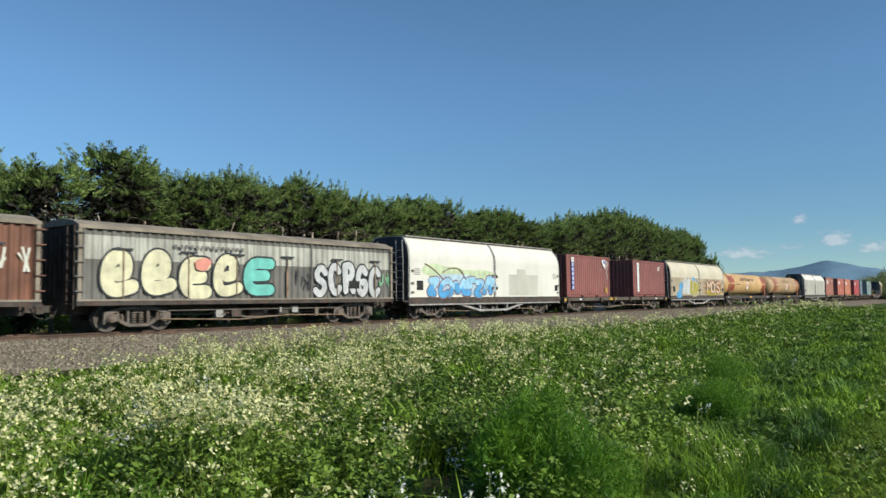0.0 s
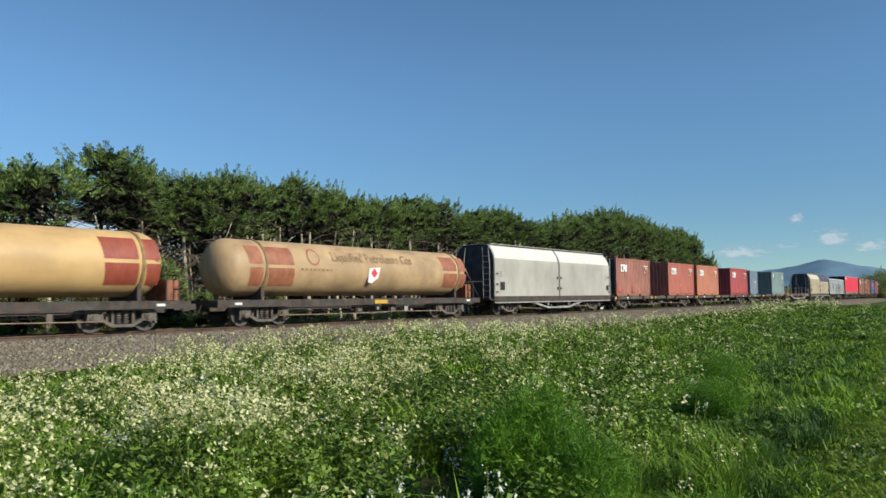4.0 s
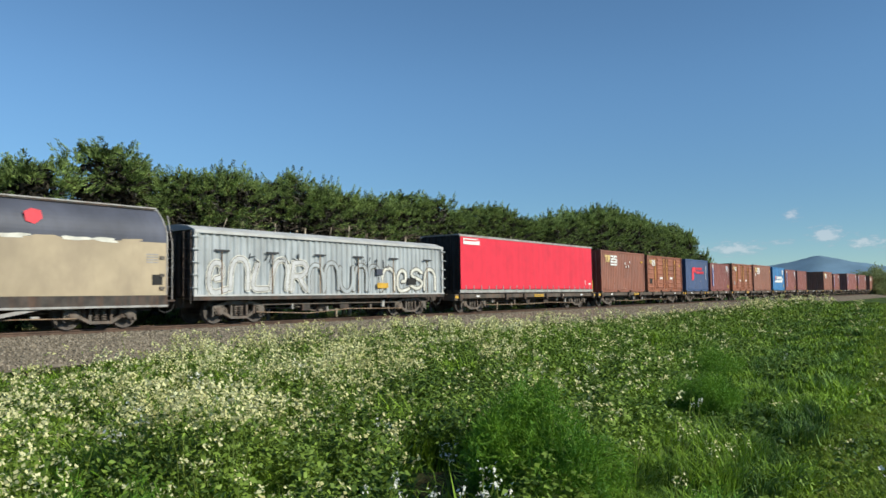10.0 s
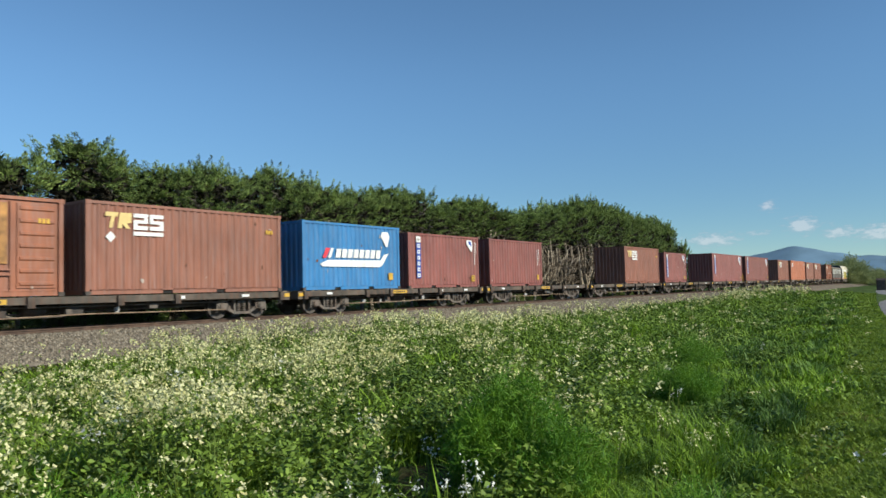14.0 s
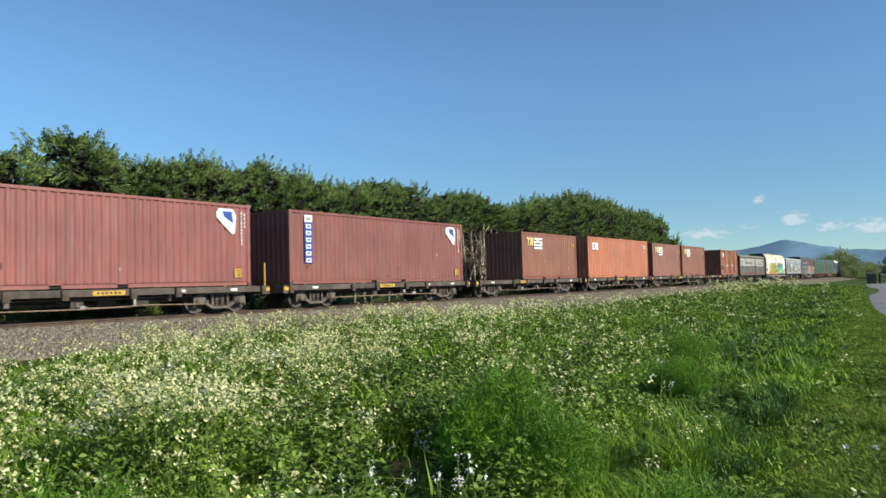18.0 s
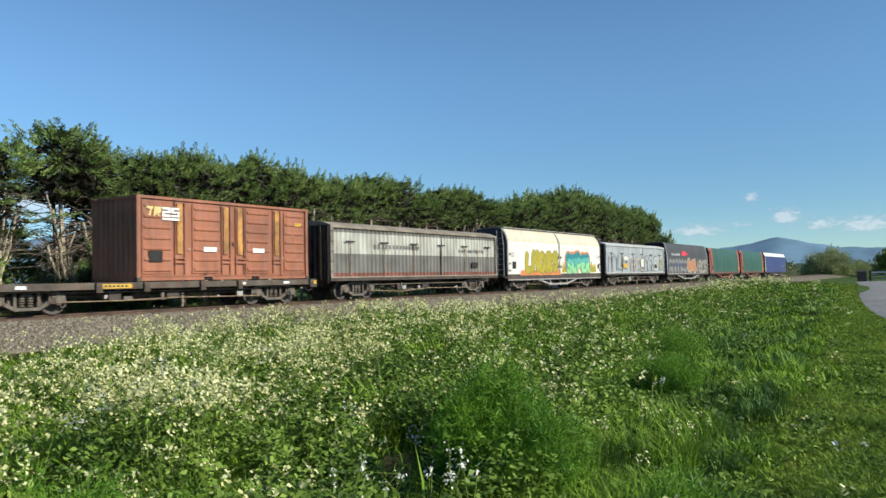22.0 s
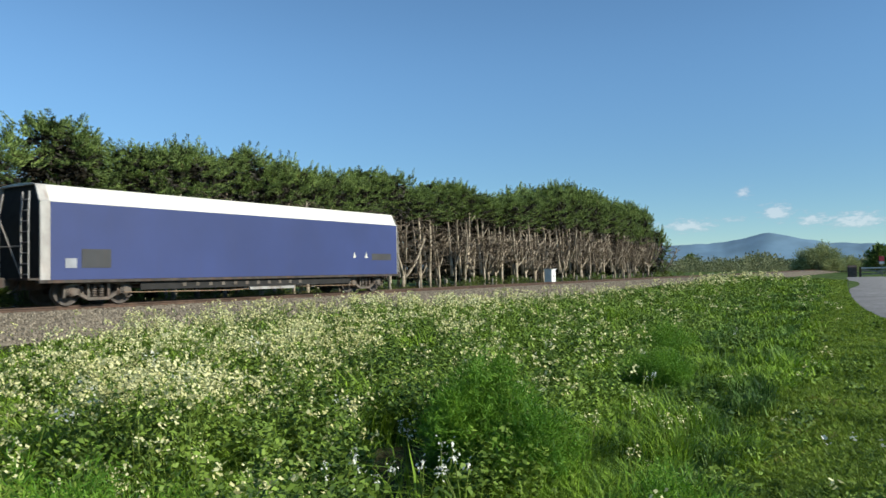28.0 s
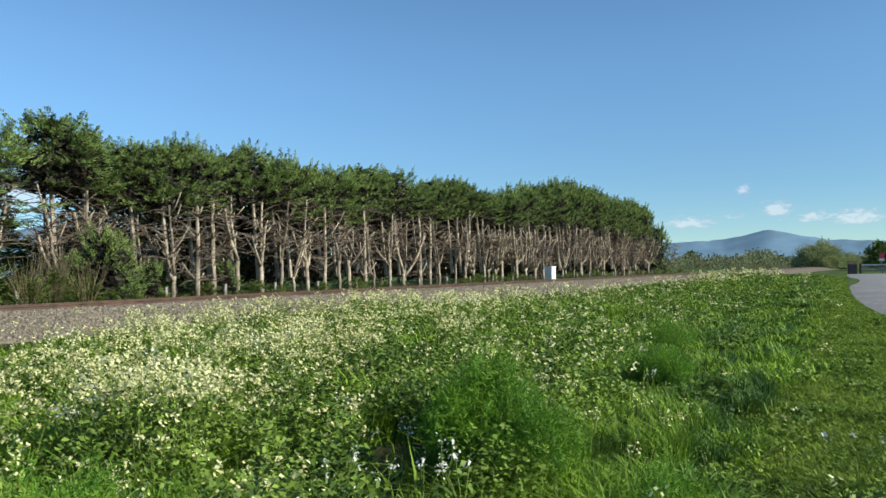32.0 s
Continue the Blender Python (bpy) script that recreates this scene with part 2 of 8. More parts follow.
F_FARBUSH = foliage("distant_scrub", (0.075, 0.1, 0.05), (0.24, 0.25, 0.11), 0.25, scale=0.06, warm=(0.25, 0.21, 0.15))
F_GRASS = foliage("lush_grass_blades", (0.04, 0.1, 0.008), (0.3, 0.47, 0.035), 0.22, scale=0.9)
F_TUSSOCK = foliage("dark_tussock_blades", (0.03, 0.08, 0.014), (0.21, 0.35, 0.06), 0.2, scale=0.8)
F_MOWN = foliage("mown_grass_blades", (0.06, 0.12, 0.012), (0.26, 0.37, 0.04), 0.4, scale=1.3, warm=(0.26, 0.24, 0.07))
F_DRY = foliage("dry_undergrowth", (0.03, 0.035, 0.012), (0.17, 0.16, 0.06), 0.2, scale=0.25)
# dark end set very low, so shade among the leaves is partly colour
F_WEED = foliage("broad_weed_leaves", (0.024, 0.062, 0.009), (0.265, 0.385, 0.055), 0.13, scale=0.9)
F_STEM = foliage("weed_stems", (0.08, 0.13, 0.02), (0.22, 0.29, 0.05), 0.2, scale=0.7)
F_FENNEL = foliage("feathery_fennel", (0.035, 0.13, 0.01), (0.2, 0.37, 0.03), 0.35, scale=1.2)
F_CREAM = foliage("cream_yellow_petals", (0.62, 0.58, 0.23), (0.85, 0.82, 0.47), 0.3, scale=0.8)
F_PALE = foliage("white_petals", (0.7, 0.69, 0.58), (0.84, 0.83, 0.76), 0.3, scale=0.8)

# ---- mesh helpers ----
def box(bm, x0, x1, y0, y1, z0, z1):
    v = [bm.verts.new(c) for c in ((x0, y0, z0), (x1, y0, z0), (x1, y1, z0), (x0, y1, z0), (x0, y0, z1), (x1, y0, z1), (x1, y1, z1), (x0, y1, z1))]
    for f in ((3, 2, 1, 0), (4, 5, 6, 7), (0, 1, 5, 4), (1, 2, 6, 5), (2, 3, 7, 6), (3, 0, 4, 7)):
        bm.faces.new([v[i] for i in f])


def boxes(*specs):
    bm = bmesh.new()
    for s in specs:
        box(bm, *s)
    return bm


def tube(bm, points, r0, r1=None, sides=6):
    """A rod through points, tapered from r0 to r1, capped."""
    r1 = r0 if r1 is None else r1
    rings = []
    pts = [Vector(p) for p in points]
    for i, p in enumerate(pts):
        way = (pts[min(i + 1, len(pts) - 1)] - pts[max(i - 1, 0)]).normalized()
        side = way.cross(Vector((0.31, 0.17, 0.93)) if abs(way.z) < 0.9 else Vector((1, 0.2, 0))).normalized()
        up = side.cross(way)
        r = r0 + (r1 - r0) * i / (len(pts) - 1)
        rings.append([bm.verts.new(p + r * (math.cos(a) * side + math.sin(a) * up)) for a in (2 * math.pi * k / sides for k in range(sides))])
    for a, b in zip(rings, rings[1:]):
        for k in range(sides):
            bm.faces.new((a[k], a[(k + 1) % sides], b[(k + 1) % sides], b[k]))
    bm.faces.new(rings[0][::-1])
    bm.faces.new(rings[-1])


def sweep(bm, profile, xs, at=None, closed=True, caps=True):
    """A profile of (y, z) carried along x; at(x) shifts it by (dy, dz)."""
    rings = []
    for x in xs:
        dy, dz = at(x) if at else (0, 0)
        rings.append([bm.verts.new((x, y + dy, z + dz)) for y, z in profile])
    k = len(profile)
    for a, b in zip(rings, rings[1:]):
        for i in range(k if closed else k - 1):
            bm.faces.new((a[i], b[i], b[(i + 1) % k], a[(i + 1) % k]))
    if closed and caps:
        bm.faces.new(rings[0])
        bm.faces.new(rings[-1][::-1])


def bar(bm, x0, z0, x1, z1, y0, y1, t):
    """A straight bar of depth t in the side plane."""
    d = Vector((x1 - x0, 0, z1 - z0)).normalized()
    n = Vector((-d.z, 0, d.x)) * t / 2
    c = [Vector((x0, 0, z0)) - n, Vector((x1, 0, z1)) - n, Vector((x1, 0, z1)) + n, Vector((x0, 0, z0)) + n]
    lo = [bm.verts.new((p.x, y0, p.z)) for p in c]
    hi = [bm.verts.new((p.x, y1, p.z)) for p in c]
    bm.faces.new(lo)
    bm.faces.new(hi[::-1])
    for k in range(4):
        bm.faces.new((lo[k], hi[k], hi[(k + 1) % 4], lo[(k + 1) % 4]))


def finish(name, bm, material, smooth=False):
    bmesh.ops.recalc_face_normals(bm, faces=bm.faces)
    me = bpy.data.meshes.new(name)
    bm.to_mesh(me)
    bm.free()
    for m in material if isinstance(material, (list, tuple)) else (material,):
        me.materials.append(m)
    if smooth:
        me.polygons.foreach_set("use_smooth", [True] * len(me.polygons))
    return me


def part(name, bm, material, parent, label="", smooth=False, place=None):
    """One mesh object under a thing or a part; bm may be a finished mesh."""
    me = bm if isinstance(bm, bpy.types.Mesh) else finish(name, bm, material, smooth)
    ob = new(name, me)
    ob.parent = parent
    if place is not None:
        ob.matrix_basis = place
    return tagged(ob, label)


def sheet(name, verts, faces, material, face_mats=None):
    """A mesh from arrays: verts (n, 3), faces (m, 3 or 4) or a list of such arrays."""
    groups = faces if isinstance(faces, list) else [faces]
    me = bpy.data.meshes.new(name)
    me.vertices.add(len(verts))
    me.vertices.foreach_set("co", np.asarray(verts, np.float32).ravel())
    loops = np.concatenate([g.ravel() for g in groups]).astype(np.int32)
    sizes = np.concatenate([np.full(len(g), g.shape[1]) for g in groups]).astype(np.int32)
    me.loops.add(len(loops))
    me.loops.foreach_set("vertex_index", loops)
    me.polygons.add(len(sizes))
    me.polygons.foreach_set("loop_start", (np.cumsum(sizes) - sizes).astype(np.int32))
    if face_mats is not None:
        me.polygons.foreach_set("material_index", np.asarray(face_mats, np.int32))
    for m in material if isinstance(material, (list, tuple)) else (material,):
        me.materials.append(m)
    me.update(calc_edges=True)
    me.validate()
    return me


# ---- plan: the line runs along +x, bending slightly away; z is 0 on the verge ----
RAIL_Z, LINE_Y, BEND = 0.75, 22.38, 0.48e-4


def line_y(x):
    return LINE_Y + BEND * max(x, 0.0) ** 2


def road_edge(x):
    """The verge's edge along the road, which bends off behind where one stands."""
    return np.interp(x, [-160, 0, 25.3, 29.5, 34, 45, 57, 73, 96, 130], [-40, -3.1, 1.4, 2.15, 2.8, 4.1, 5.3, 6.8, 8.9, 12.0])


def mown_edge(x):
    """Where the short grass beside the road gives way to the uncut verge."""
    return 0.45 + 0.105 * x


def ground_z(x, y):
    d = y - line_y(x) + LINE_Y
    bank = 0.32 * min(1.0, max(0.0, (d - 17.5) / 5.0))
    swell = 0.36 * math.exp(-((x - 64) / 22) ** 2 - ((y - 13) / 5.5) ** 2)
    near = max(0.0, 1 - math.hypot(x, y) / 400)
    off = y - float(road_edge(x))
    rough = 0.0 if -7.5 < off < 0.3 else 0.07
    return bank + swell + near * rough * noise.noise((x * 0.22, y * 0.22, 0.0)) + near * rough * 0.5 * noise.noise((x * 0.7, y * 0.7, 4.0))


def steps(lo, hi, near, grow):
    """Coordinates that lie close together near the camera and spread towards the horizon."""
    out, v, s = [0.0], 0.0, near
    while v < hi:
        v, s = v + s, s * grow
        out.append(v)
    v, s = 0.0, near
    while v > lo:
        v, s = v - s, s * grow
        out.insert(0, v)
    return out


def build_ground():
    xs, ys = steps(-4600, 4600, 0.55, 1.035), steps(-4600, 4600, 0.5, 1.035)
    verts = np.array([(x, y, ground_z(x, y)) for x in xs for y in ys])
    i = np.arange(len(xs) - 1)[:, None] * len(ys) + np.arange(len(ys) - 1)[None]
    faces = np.stack([i, i + len(ys), i + len(ys) + 1, i + 1], -1).reshape(-1, 4)
    mid = verts[faces].mean(1)
    # faces under the verge plants take the shade-darkened soil
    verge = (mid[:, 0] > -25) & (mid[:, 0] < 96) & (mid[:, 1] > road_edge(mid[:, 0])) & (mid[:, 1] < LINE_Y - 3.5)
    ob = new("ground", sheet("ground", verts, faces, [M_SOIL, M_SHADE_SOIL], verge.astype(int)))
    ob.data.polygons.foreach_set("use_smooth", [True] * len(faces))
    tagged(ob, "green grassy ground of the fields, with shade-dark soil on the verge", "ground", kind="structure")


def build_road():
    bm = bmesh.new()
    xs = [-160 + 2 * k for k in range(138)]
    rows = []
    for x in xs:
        e = float(road_edge(x)) + 0.1 * noise.noise((x * 0.12, 1.0, 2.0))
        rows.append([bm.verts.new((x, e - w, z)) for w, z in ((0.0, 0.0), (0.25, 0.045), (3.3, 0.085), (6.4, 0.045), (6.7, 0.0))])
    for a, b in zip(rows, rows[1:]):
        for k in range(4):
            bm.faces.new((a[k], a[k + 1], b[k + 1], b[k]))
    ob = new("road", finish("road", bm, M_ROAD, True))
    tagged(ob, "pale grey chip-sealed road beside the grass verge", "road", kind="structure")


def build_track():
    xs = [-640 + 20 * k for k in range(32)] + [4 * k for k in range(60)] + [240 + 20 * k for k in range(30)]
    at = lambda x: (line_y(x), 0)
    bm = bmesh.new()
    sweep(bm, [(-4.5, 0.0), (-4.2, 0.1), (-2.1, 0.56), (-1.6, 0.6), (1.6, 0.6), (2.2, 0.55), (3.3, 0.3), (3.5, 0.1)], xs, at, closed=False)
    bed = new("ballast", finish("ballast", bm, M_BALLAST, True))
    tagged(bed, "bank of grey-brown crushed stone ballast under the rails", "ballast", kind="structure")
    track = new("railway_track")
    tagged(track, "single railway line with rusty rails on timber sleepers", "railway track", kind="structure")
    head = [(-0.065, 0.0), (0.065, 0.0), (0.065, 0.015), (0.012, 0.03), (0.012, 0.1), (0.036, 0.112), (0.036, 0.15), (-0.036, 0.15), (-0.036, 0.112), (-0.012, 0.1), (-0.012, 0.03), (-0.065, 0.015)]
    for side in (-1, 1):
        bm = bmesh.new()
        sweep(bm, head, xs, lambda x: (line_y(x) + side * 0.57, RAIL_Z - 0.15))
        part("rail", bm, M_RAIL, track)
    me = finish("sleeper", boxes((-0.11, 0.11, -1.05, 1.05, 0.46, 0.6)), M_SLEEPER)
    for k in range(-40, 200):
        x = k * 0.62
        part("sleeper", me, None, track, place=pose(x, line_y(x), random.uniform(0.02, 0.035), rz=random.uniform(-1, 1)))
    # loose stones over the near shoulder of the bank
    rng = np.random.default_rng(5)
    n = 26000
    x = 4 + 70 * rng.random(n) ** 1.5
    d = -4.3 + 3.7 * rng.random(n) ** 0.9
    z = np.interp(d, [-4.5, -4.2, -2.1, -1.6, 0], [0.0, 0.1, 0.56, 0.6, 0.6])
    c = np.stack([x, d + LINE_Y + BEND * x ** 2, z], 1)
    shape = np.array([(1, 0, 0), (-1, 0, 0), (0, 1, 0), (0, -1, 0), (0, 0, 1), (0, 0, -1)], float)
    r = (0.022 + 0.035 * rng.random((n, 1, 1))) * (0.7 + 0.6 * rng.random((n, 6, 1)))
    v = c[:, None] + shape[None] * r + rng.normal(0, 0.006, (n, 6, 3))
    tri = np.array([(0, 2, 4), (2, 1, 4), (1, 3, 4), (3, 0, 4), (2, 0, 5), (1, 2, 5), (3, 1, 5), (0, 3, 5)])
    f = (np.arange(n)[:, None, None] * 6 + tri[None]).reshape(-1, 3)
    st = new("ballast_stones", sheet("ballast_stones", v.reshape(-1, 3), f, M_STONE))
    tagged(st, "loose grey and brown ballast stones on the bank", "gravel", kind="stuff")


def build_hills():
    """Ridges all round the plain, with one broad cone among them."""
    verts, n = [], 900
    for ring, (rad, share) in enumerate(((3300, 0.0), (3500, 0.55), (3700, 1.0), (4100, 0.6))):
        for k in range(n):
            a = 360 * k / n
            s = (a - 10.1 + 180) % 360 - 180
            el = 1.28 + 0.12 * noise.noise((math.cos(radians(a)) * 4, math.sin(radians(a)) * 4, 1.0)) + 0.1 * noise.noise((a * 0.35, 3.0, 0)) + 0.055 * noise.noise((a * 1.2, 7.0, 0))
            el += 0.36 * math.exp(-((s - 4.4) / 2.0) ** 2) + 0.38 * math.exp(-((s - 8.2) / 3.2) ** 2) + 0.3 * math.exp(-((s + 4.6) / 3) ** 2) + 1.08 * max(0.0, 1.06 - math.sqrt(s * s + 0.12) / 3.7) + 0.04 * math.exp(-((s - 0.3) / 0.35) ** 2)
            el += 2.3 * math.exp(-((a - 59) / 6.5) ** 2)
            h = rad * math.tan(radians(el)) * share * (1 + 0.25 * (1 - share) * noise.noise((a * 0.9, ring * 3.0, 0)))
            verts.append((rad * math.cos(radians(a)), rad * math.sin(radians(a)), h - 2 if ring else -4))
    faces = [(r * n + k, r * n + (k + 1) % n, (r + 1) * n + (k + 1) % n, (r + 1) * n + k) for r in range(3) for k in range(n)]
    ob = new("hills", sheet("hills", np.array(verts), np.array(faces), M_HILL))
    ob.data.polygons.foreach_set("use_smooth", [True] * len(faces))
    tagged(ob, "distant forested hills with one broad peak, tinted blue for haze", "hills", kind="structure")


build_ground()
build_road()
build_track()
build_hills()

# ---- shelterbelt behind the line ----
def cards(centres, ways, lengths, widths, rng, droop=0.0, flat=None):
    """Narrow pointed leaf cards: four corners each, in a random plane about their way, or lying open to the sky by how small flat is."""
    n = len(centres)
    ways = ways / np.linalg.norm(ways, axis=1, keepdims=True)
    other = rng.normal(size=(n, 3))
    if flat is not None:
        other = other * flat + np.array([0, 0, 1.0])
    side = np.cross(ways, other)
    side /= np.linalg.norm(side, axis=1, keepdims=True) + 1e-9
    L, W = lengths[:, None], widths[:, None]
    mid = centres + ways * L * 0.45
    tip = centres + ways * L
    tip[:, 2] -= droop * lengths
    v = np.stack([centres, mid - side * W * 0.5, tip, mid + side * W * 0.5], 1)
    return v.reshape(-1, 3), np.arange(n * 4).reshape(n, 4)


def crown_mesh(name, seed, height, radius, tufts, per, material, spiky=1.0, leaf=0.24):
    """A conifer crown: tiers of flat, upswept branch sprays with dark gaps between, and spires at the top."""
    rng = np.random.default_rng(seed)
    t = rng.random(tufts) ** 0.85
    ang = rng.random(tufts) * 2 * np.pi
    wide = np.interp(t, [0, 0.12, 0.35, 0.65, 0.88, 1], [0.62, 1.0, 1.02, 0.76, 0.42, 0.12])
    lump = 1 + 0.3 * np.sin(ang * 2 + seed) * np.cos(t * 7 + seed * 1.7) + 0.22 * np.sin(ang * 3 + 2.1 * seed + t * 11)
    tip = radius * wide * lump * (0.5 + 0.55 * rng.random(tufts) ** 0.6)
    length = np.maximum(0.3 * radius, tip * (0.45 + 0.2 * rng.random(tufts)))
    rise = 0.12 + 0.55 * t + 0.15 * rng.normal(0, 1, tufts)
    n = tufts * per
    P = np.repeat
    out = P(np.stack([np.cos(ang), np.sin(ang), np.zeros(tufts)], 1), per, 0)
    side = np.stack([-out[:, 1], out[:, 0], np.zeros(n)], 1)
    s = rng.random((n, 1)) ** 0.75
    LL = P(length, per)[:, None]
    across = rng.normal(0, 1, (n, 1)) * LL * 0.3 * np.clip(1.12 - s, 0.08, 1) ** 0.8
    cc = out * (P(tip, per)[:, None] - LL * (1 - s)) + side * across
    cc[:, 2] = P(height * t, per) + (LL * s * P(rise, per)[:, None])[:, 0] + 0.22 * LL[:, 0] * s[:, 0] ** 3 - 0.25 * np.abs(across[:, 0]) + rng.normal(0, 0.035, n) * radius
    ways = out * (0.75 + 0.5 * s) + side * np.sign(across) * (0.7 * rng.random((n, 1))) + rng.normal(0, 0.22, (n, 3)) + np.array([0, 0, 1.0]) * (0.2 + 0.5 * s)
    v1, f1 = cards(cc, ways, leaf * (0.55 + 0.8 * rng.random(n)), leaf * 0.22 * (0.7 + 0.6 * rng.random(n)), rng)
    # spires that break the top outline
    k = int(8 * spiky)
    a2, r2 = rng.random(k) * 6.28, radius * 0.75 * rng.random(k) ** 0.7
    base = np.stack([r2 * np.cos(a2), r2 * np.sin(a2), height * (0.9 - 0.34 * (r2 / radius) ** 1.4)], 1)
    m = 90
    up = P(base, m, 0)
    lift = rng.random(k * m) ** 1.25
    tall = P(0.6 + 1.0 * rng.random(k) ** 1.5, m)
    lean = P(rng.normal(0, 0.16, (k, 2)), m, 0)
    turn = rng.random(k * m) * 6.28
    up[:, 2] += lift * tall
    off = 0.32 * (1 - lift) * rng.random(k * m)
    up[:, :2] += lean * (lift * tall)[:, None] + np.stack([np.cos(turn), np.sin(turn)], 1) * off[:, None]
    way2 = np.stack([np.cos(turn), np.sin(turn), np.full(k * m, 0.95)], 1)
    v2, f2 = cards(up, way2, 0.06 + 0.2 * (1.05 - lift), np.full(k * m, 0.05), rng)
    return sheet(name, np.concatenate([v1, v2]), np.concatenate([f1, f2 + len(v1)]), material)


def plume_mesh(name, seed, height, radius, plumes, per, material, leaf=0.17, top=0.36):
    """A cypress crown: many upswept feathery plumes that part into layers and points, over a core coloured shade-dark.
    """
    rng = np.random.default_rng(seed)
    P = np.repeat
    tiers = 7
    tier = rng.integers(0, tiers, plumes)
    t = np.clip((tier + 0.5 + 0.3 * rng.normal(0, 1, plumes)) / tiers, 0.02, 1)
    k = int(top * plumes)
    t[:k] = 0.72 + 0.28 * rng.random(k)
    ang = rng.random(plumes) * 6.283
    wide = np.interp(t, [0, 0.12, 0.4, 0.7, 0.9, 1], [0.7, 1.0, 0.98, 0.86, 0.72, 0.6])
    lump = 1 + 0.28 * np.sin(ang * 2 + 1.3 * tier + seed) + 0.12 * np.sin(ang * 5 + 2.1 * seed)
    r = radius * wide * lump * (0.25 + 0.45 * rng.random(plumes) ** 0.6)
    out = np.stack([np.cos(ang), np.sin(ang), np.zeros(plumes)], 1)
    base = out * r[:, None]
    base[:, 2] = height * 0.84 * t
    up = 0.25 + 1.1 * t ** 1.5 + 0.2 * rng.normal(0, 1, plumes)
    axis = out * (1.05 - 0.7 * t ** 2)[:, None] + np.array([0, 0, 1.0]) * up[:, None] + rng.normal(0, 0.16, (plumes, 3))
    axis /= np.linalg.norm(axis, axis=1, keepdims=True)
    long = radius * (0.36 + 0.3 * rng.random(plumes)) * np.interp(t, [0, 0.6, 1], [1.15, 1.0, 0.95])
    side = np.cross(axis, np.array([0, 0, 1.0]))
    side /= np.linalg.norm(side, axis=1, keepdims=True) + 1e-6
    lift = np.cross(side, axis)
    n = plumes * per
    s = rng.random(n) ** 0.85
    turn = rng.random(n) * 6.283
    A, S, U, L = P(axis, per, 0), P(side, per, 0), P(lift, per, 0), P(long, per)
    around = S * np.cos(turn)[:, None] + U * (0.6 * np.sin(turn))[:, None]
    c = P(base, per, 0) + A * (L * s)[:, None] + around * (L * 0.26 * (1.02 - s) ** 0.8 * rng.random(n) ** 0.7)[:, None]
    c[:, 2] -= 0.12 * L * np.sin(s * 3.1)
    ways = A * 0.9 + around * 0.8 + rng.normal(0, 0.16, (n, 3)) + np.array([0, 0, 0.15])
    size = leaf * (0.5 + 0.7 * rng.random(n)) * (1.15 - 0.5 * s)
    v1, f1 = cards(c, ways, size, size * 0.24, rng)
    # inner twigs and needles, their shade put into a near-black colour
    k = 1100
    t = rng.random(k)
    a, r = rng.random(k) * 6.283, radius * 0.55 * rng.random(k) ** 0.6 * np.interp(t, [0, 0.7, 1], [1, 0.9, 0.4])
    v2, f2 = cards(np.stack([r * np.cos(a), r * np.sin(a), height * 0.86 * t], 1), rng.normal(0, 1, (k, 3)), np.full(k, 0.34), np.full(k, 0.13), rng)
    return sheet(name, np.concatenate([v1, v2]), np.concatenate([f1, f2 + len(v1)]), [material, F_DEAD_SHADE], np.repeat([0, 1], [len(f1), len(f2)]))


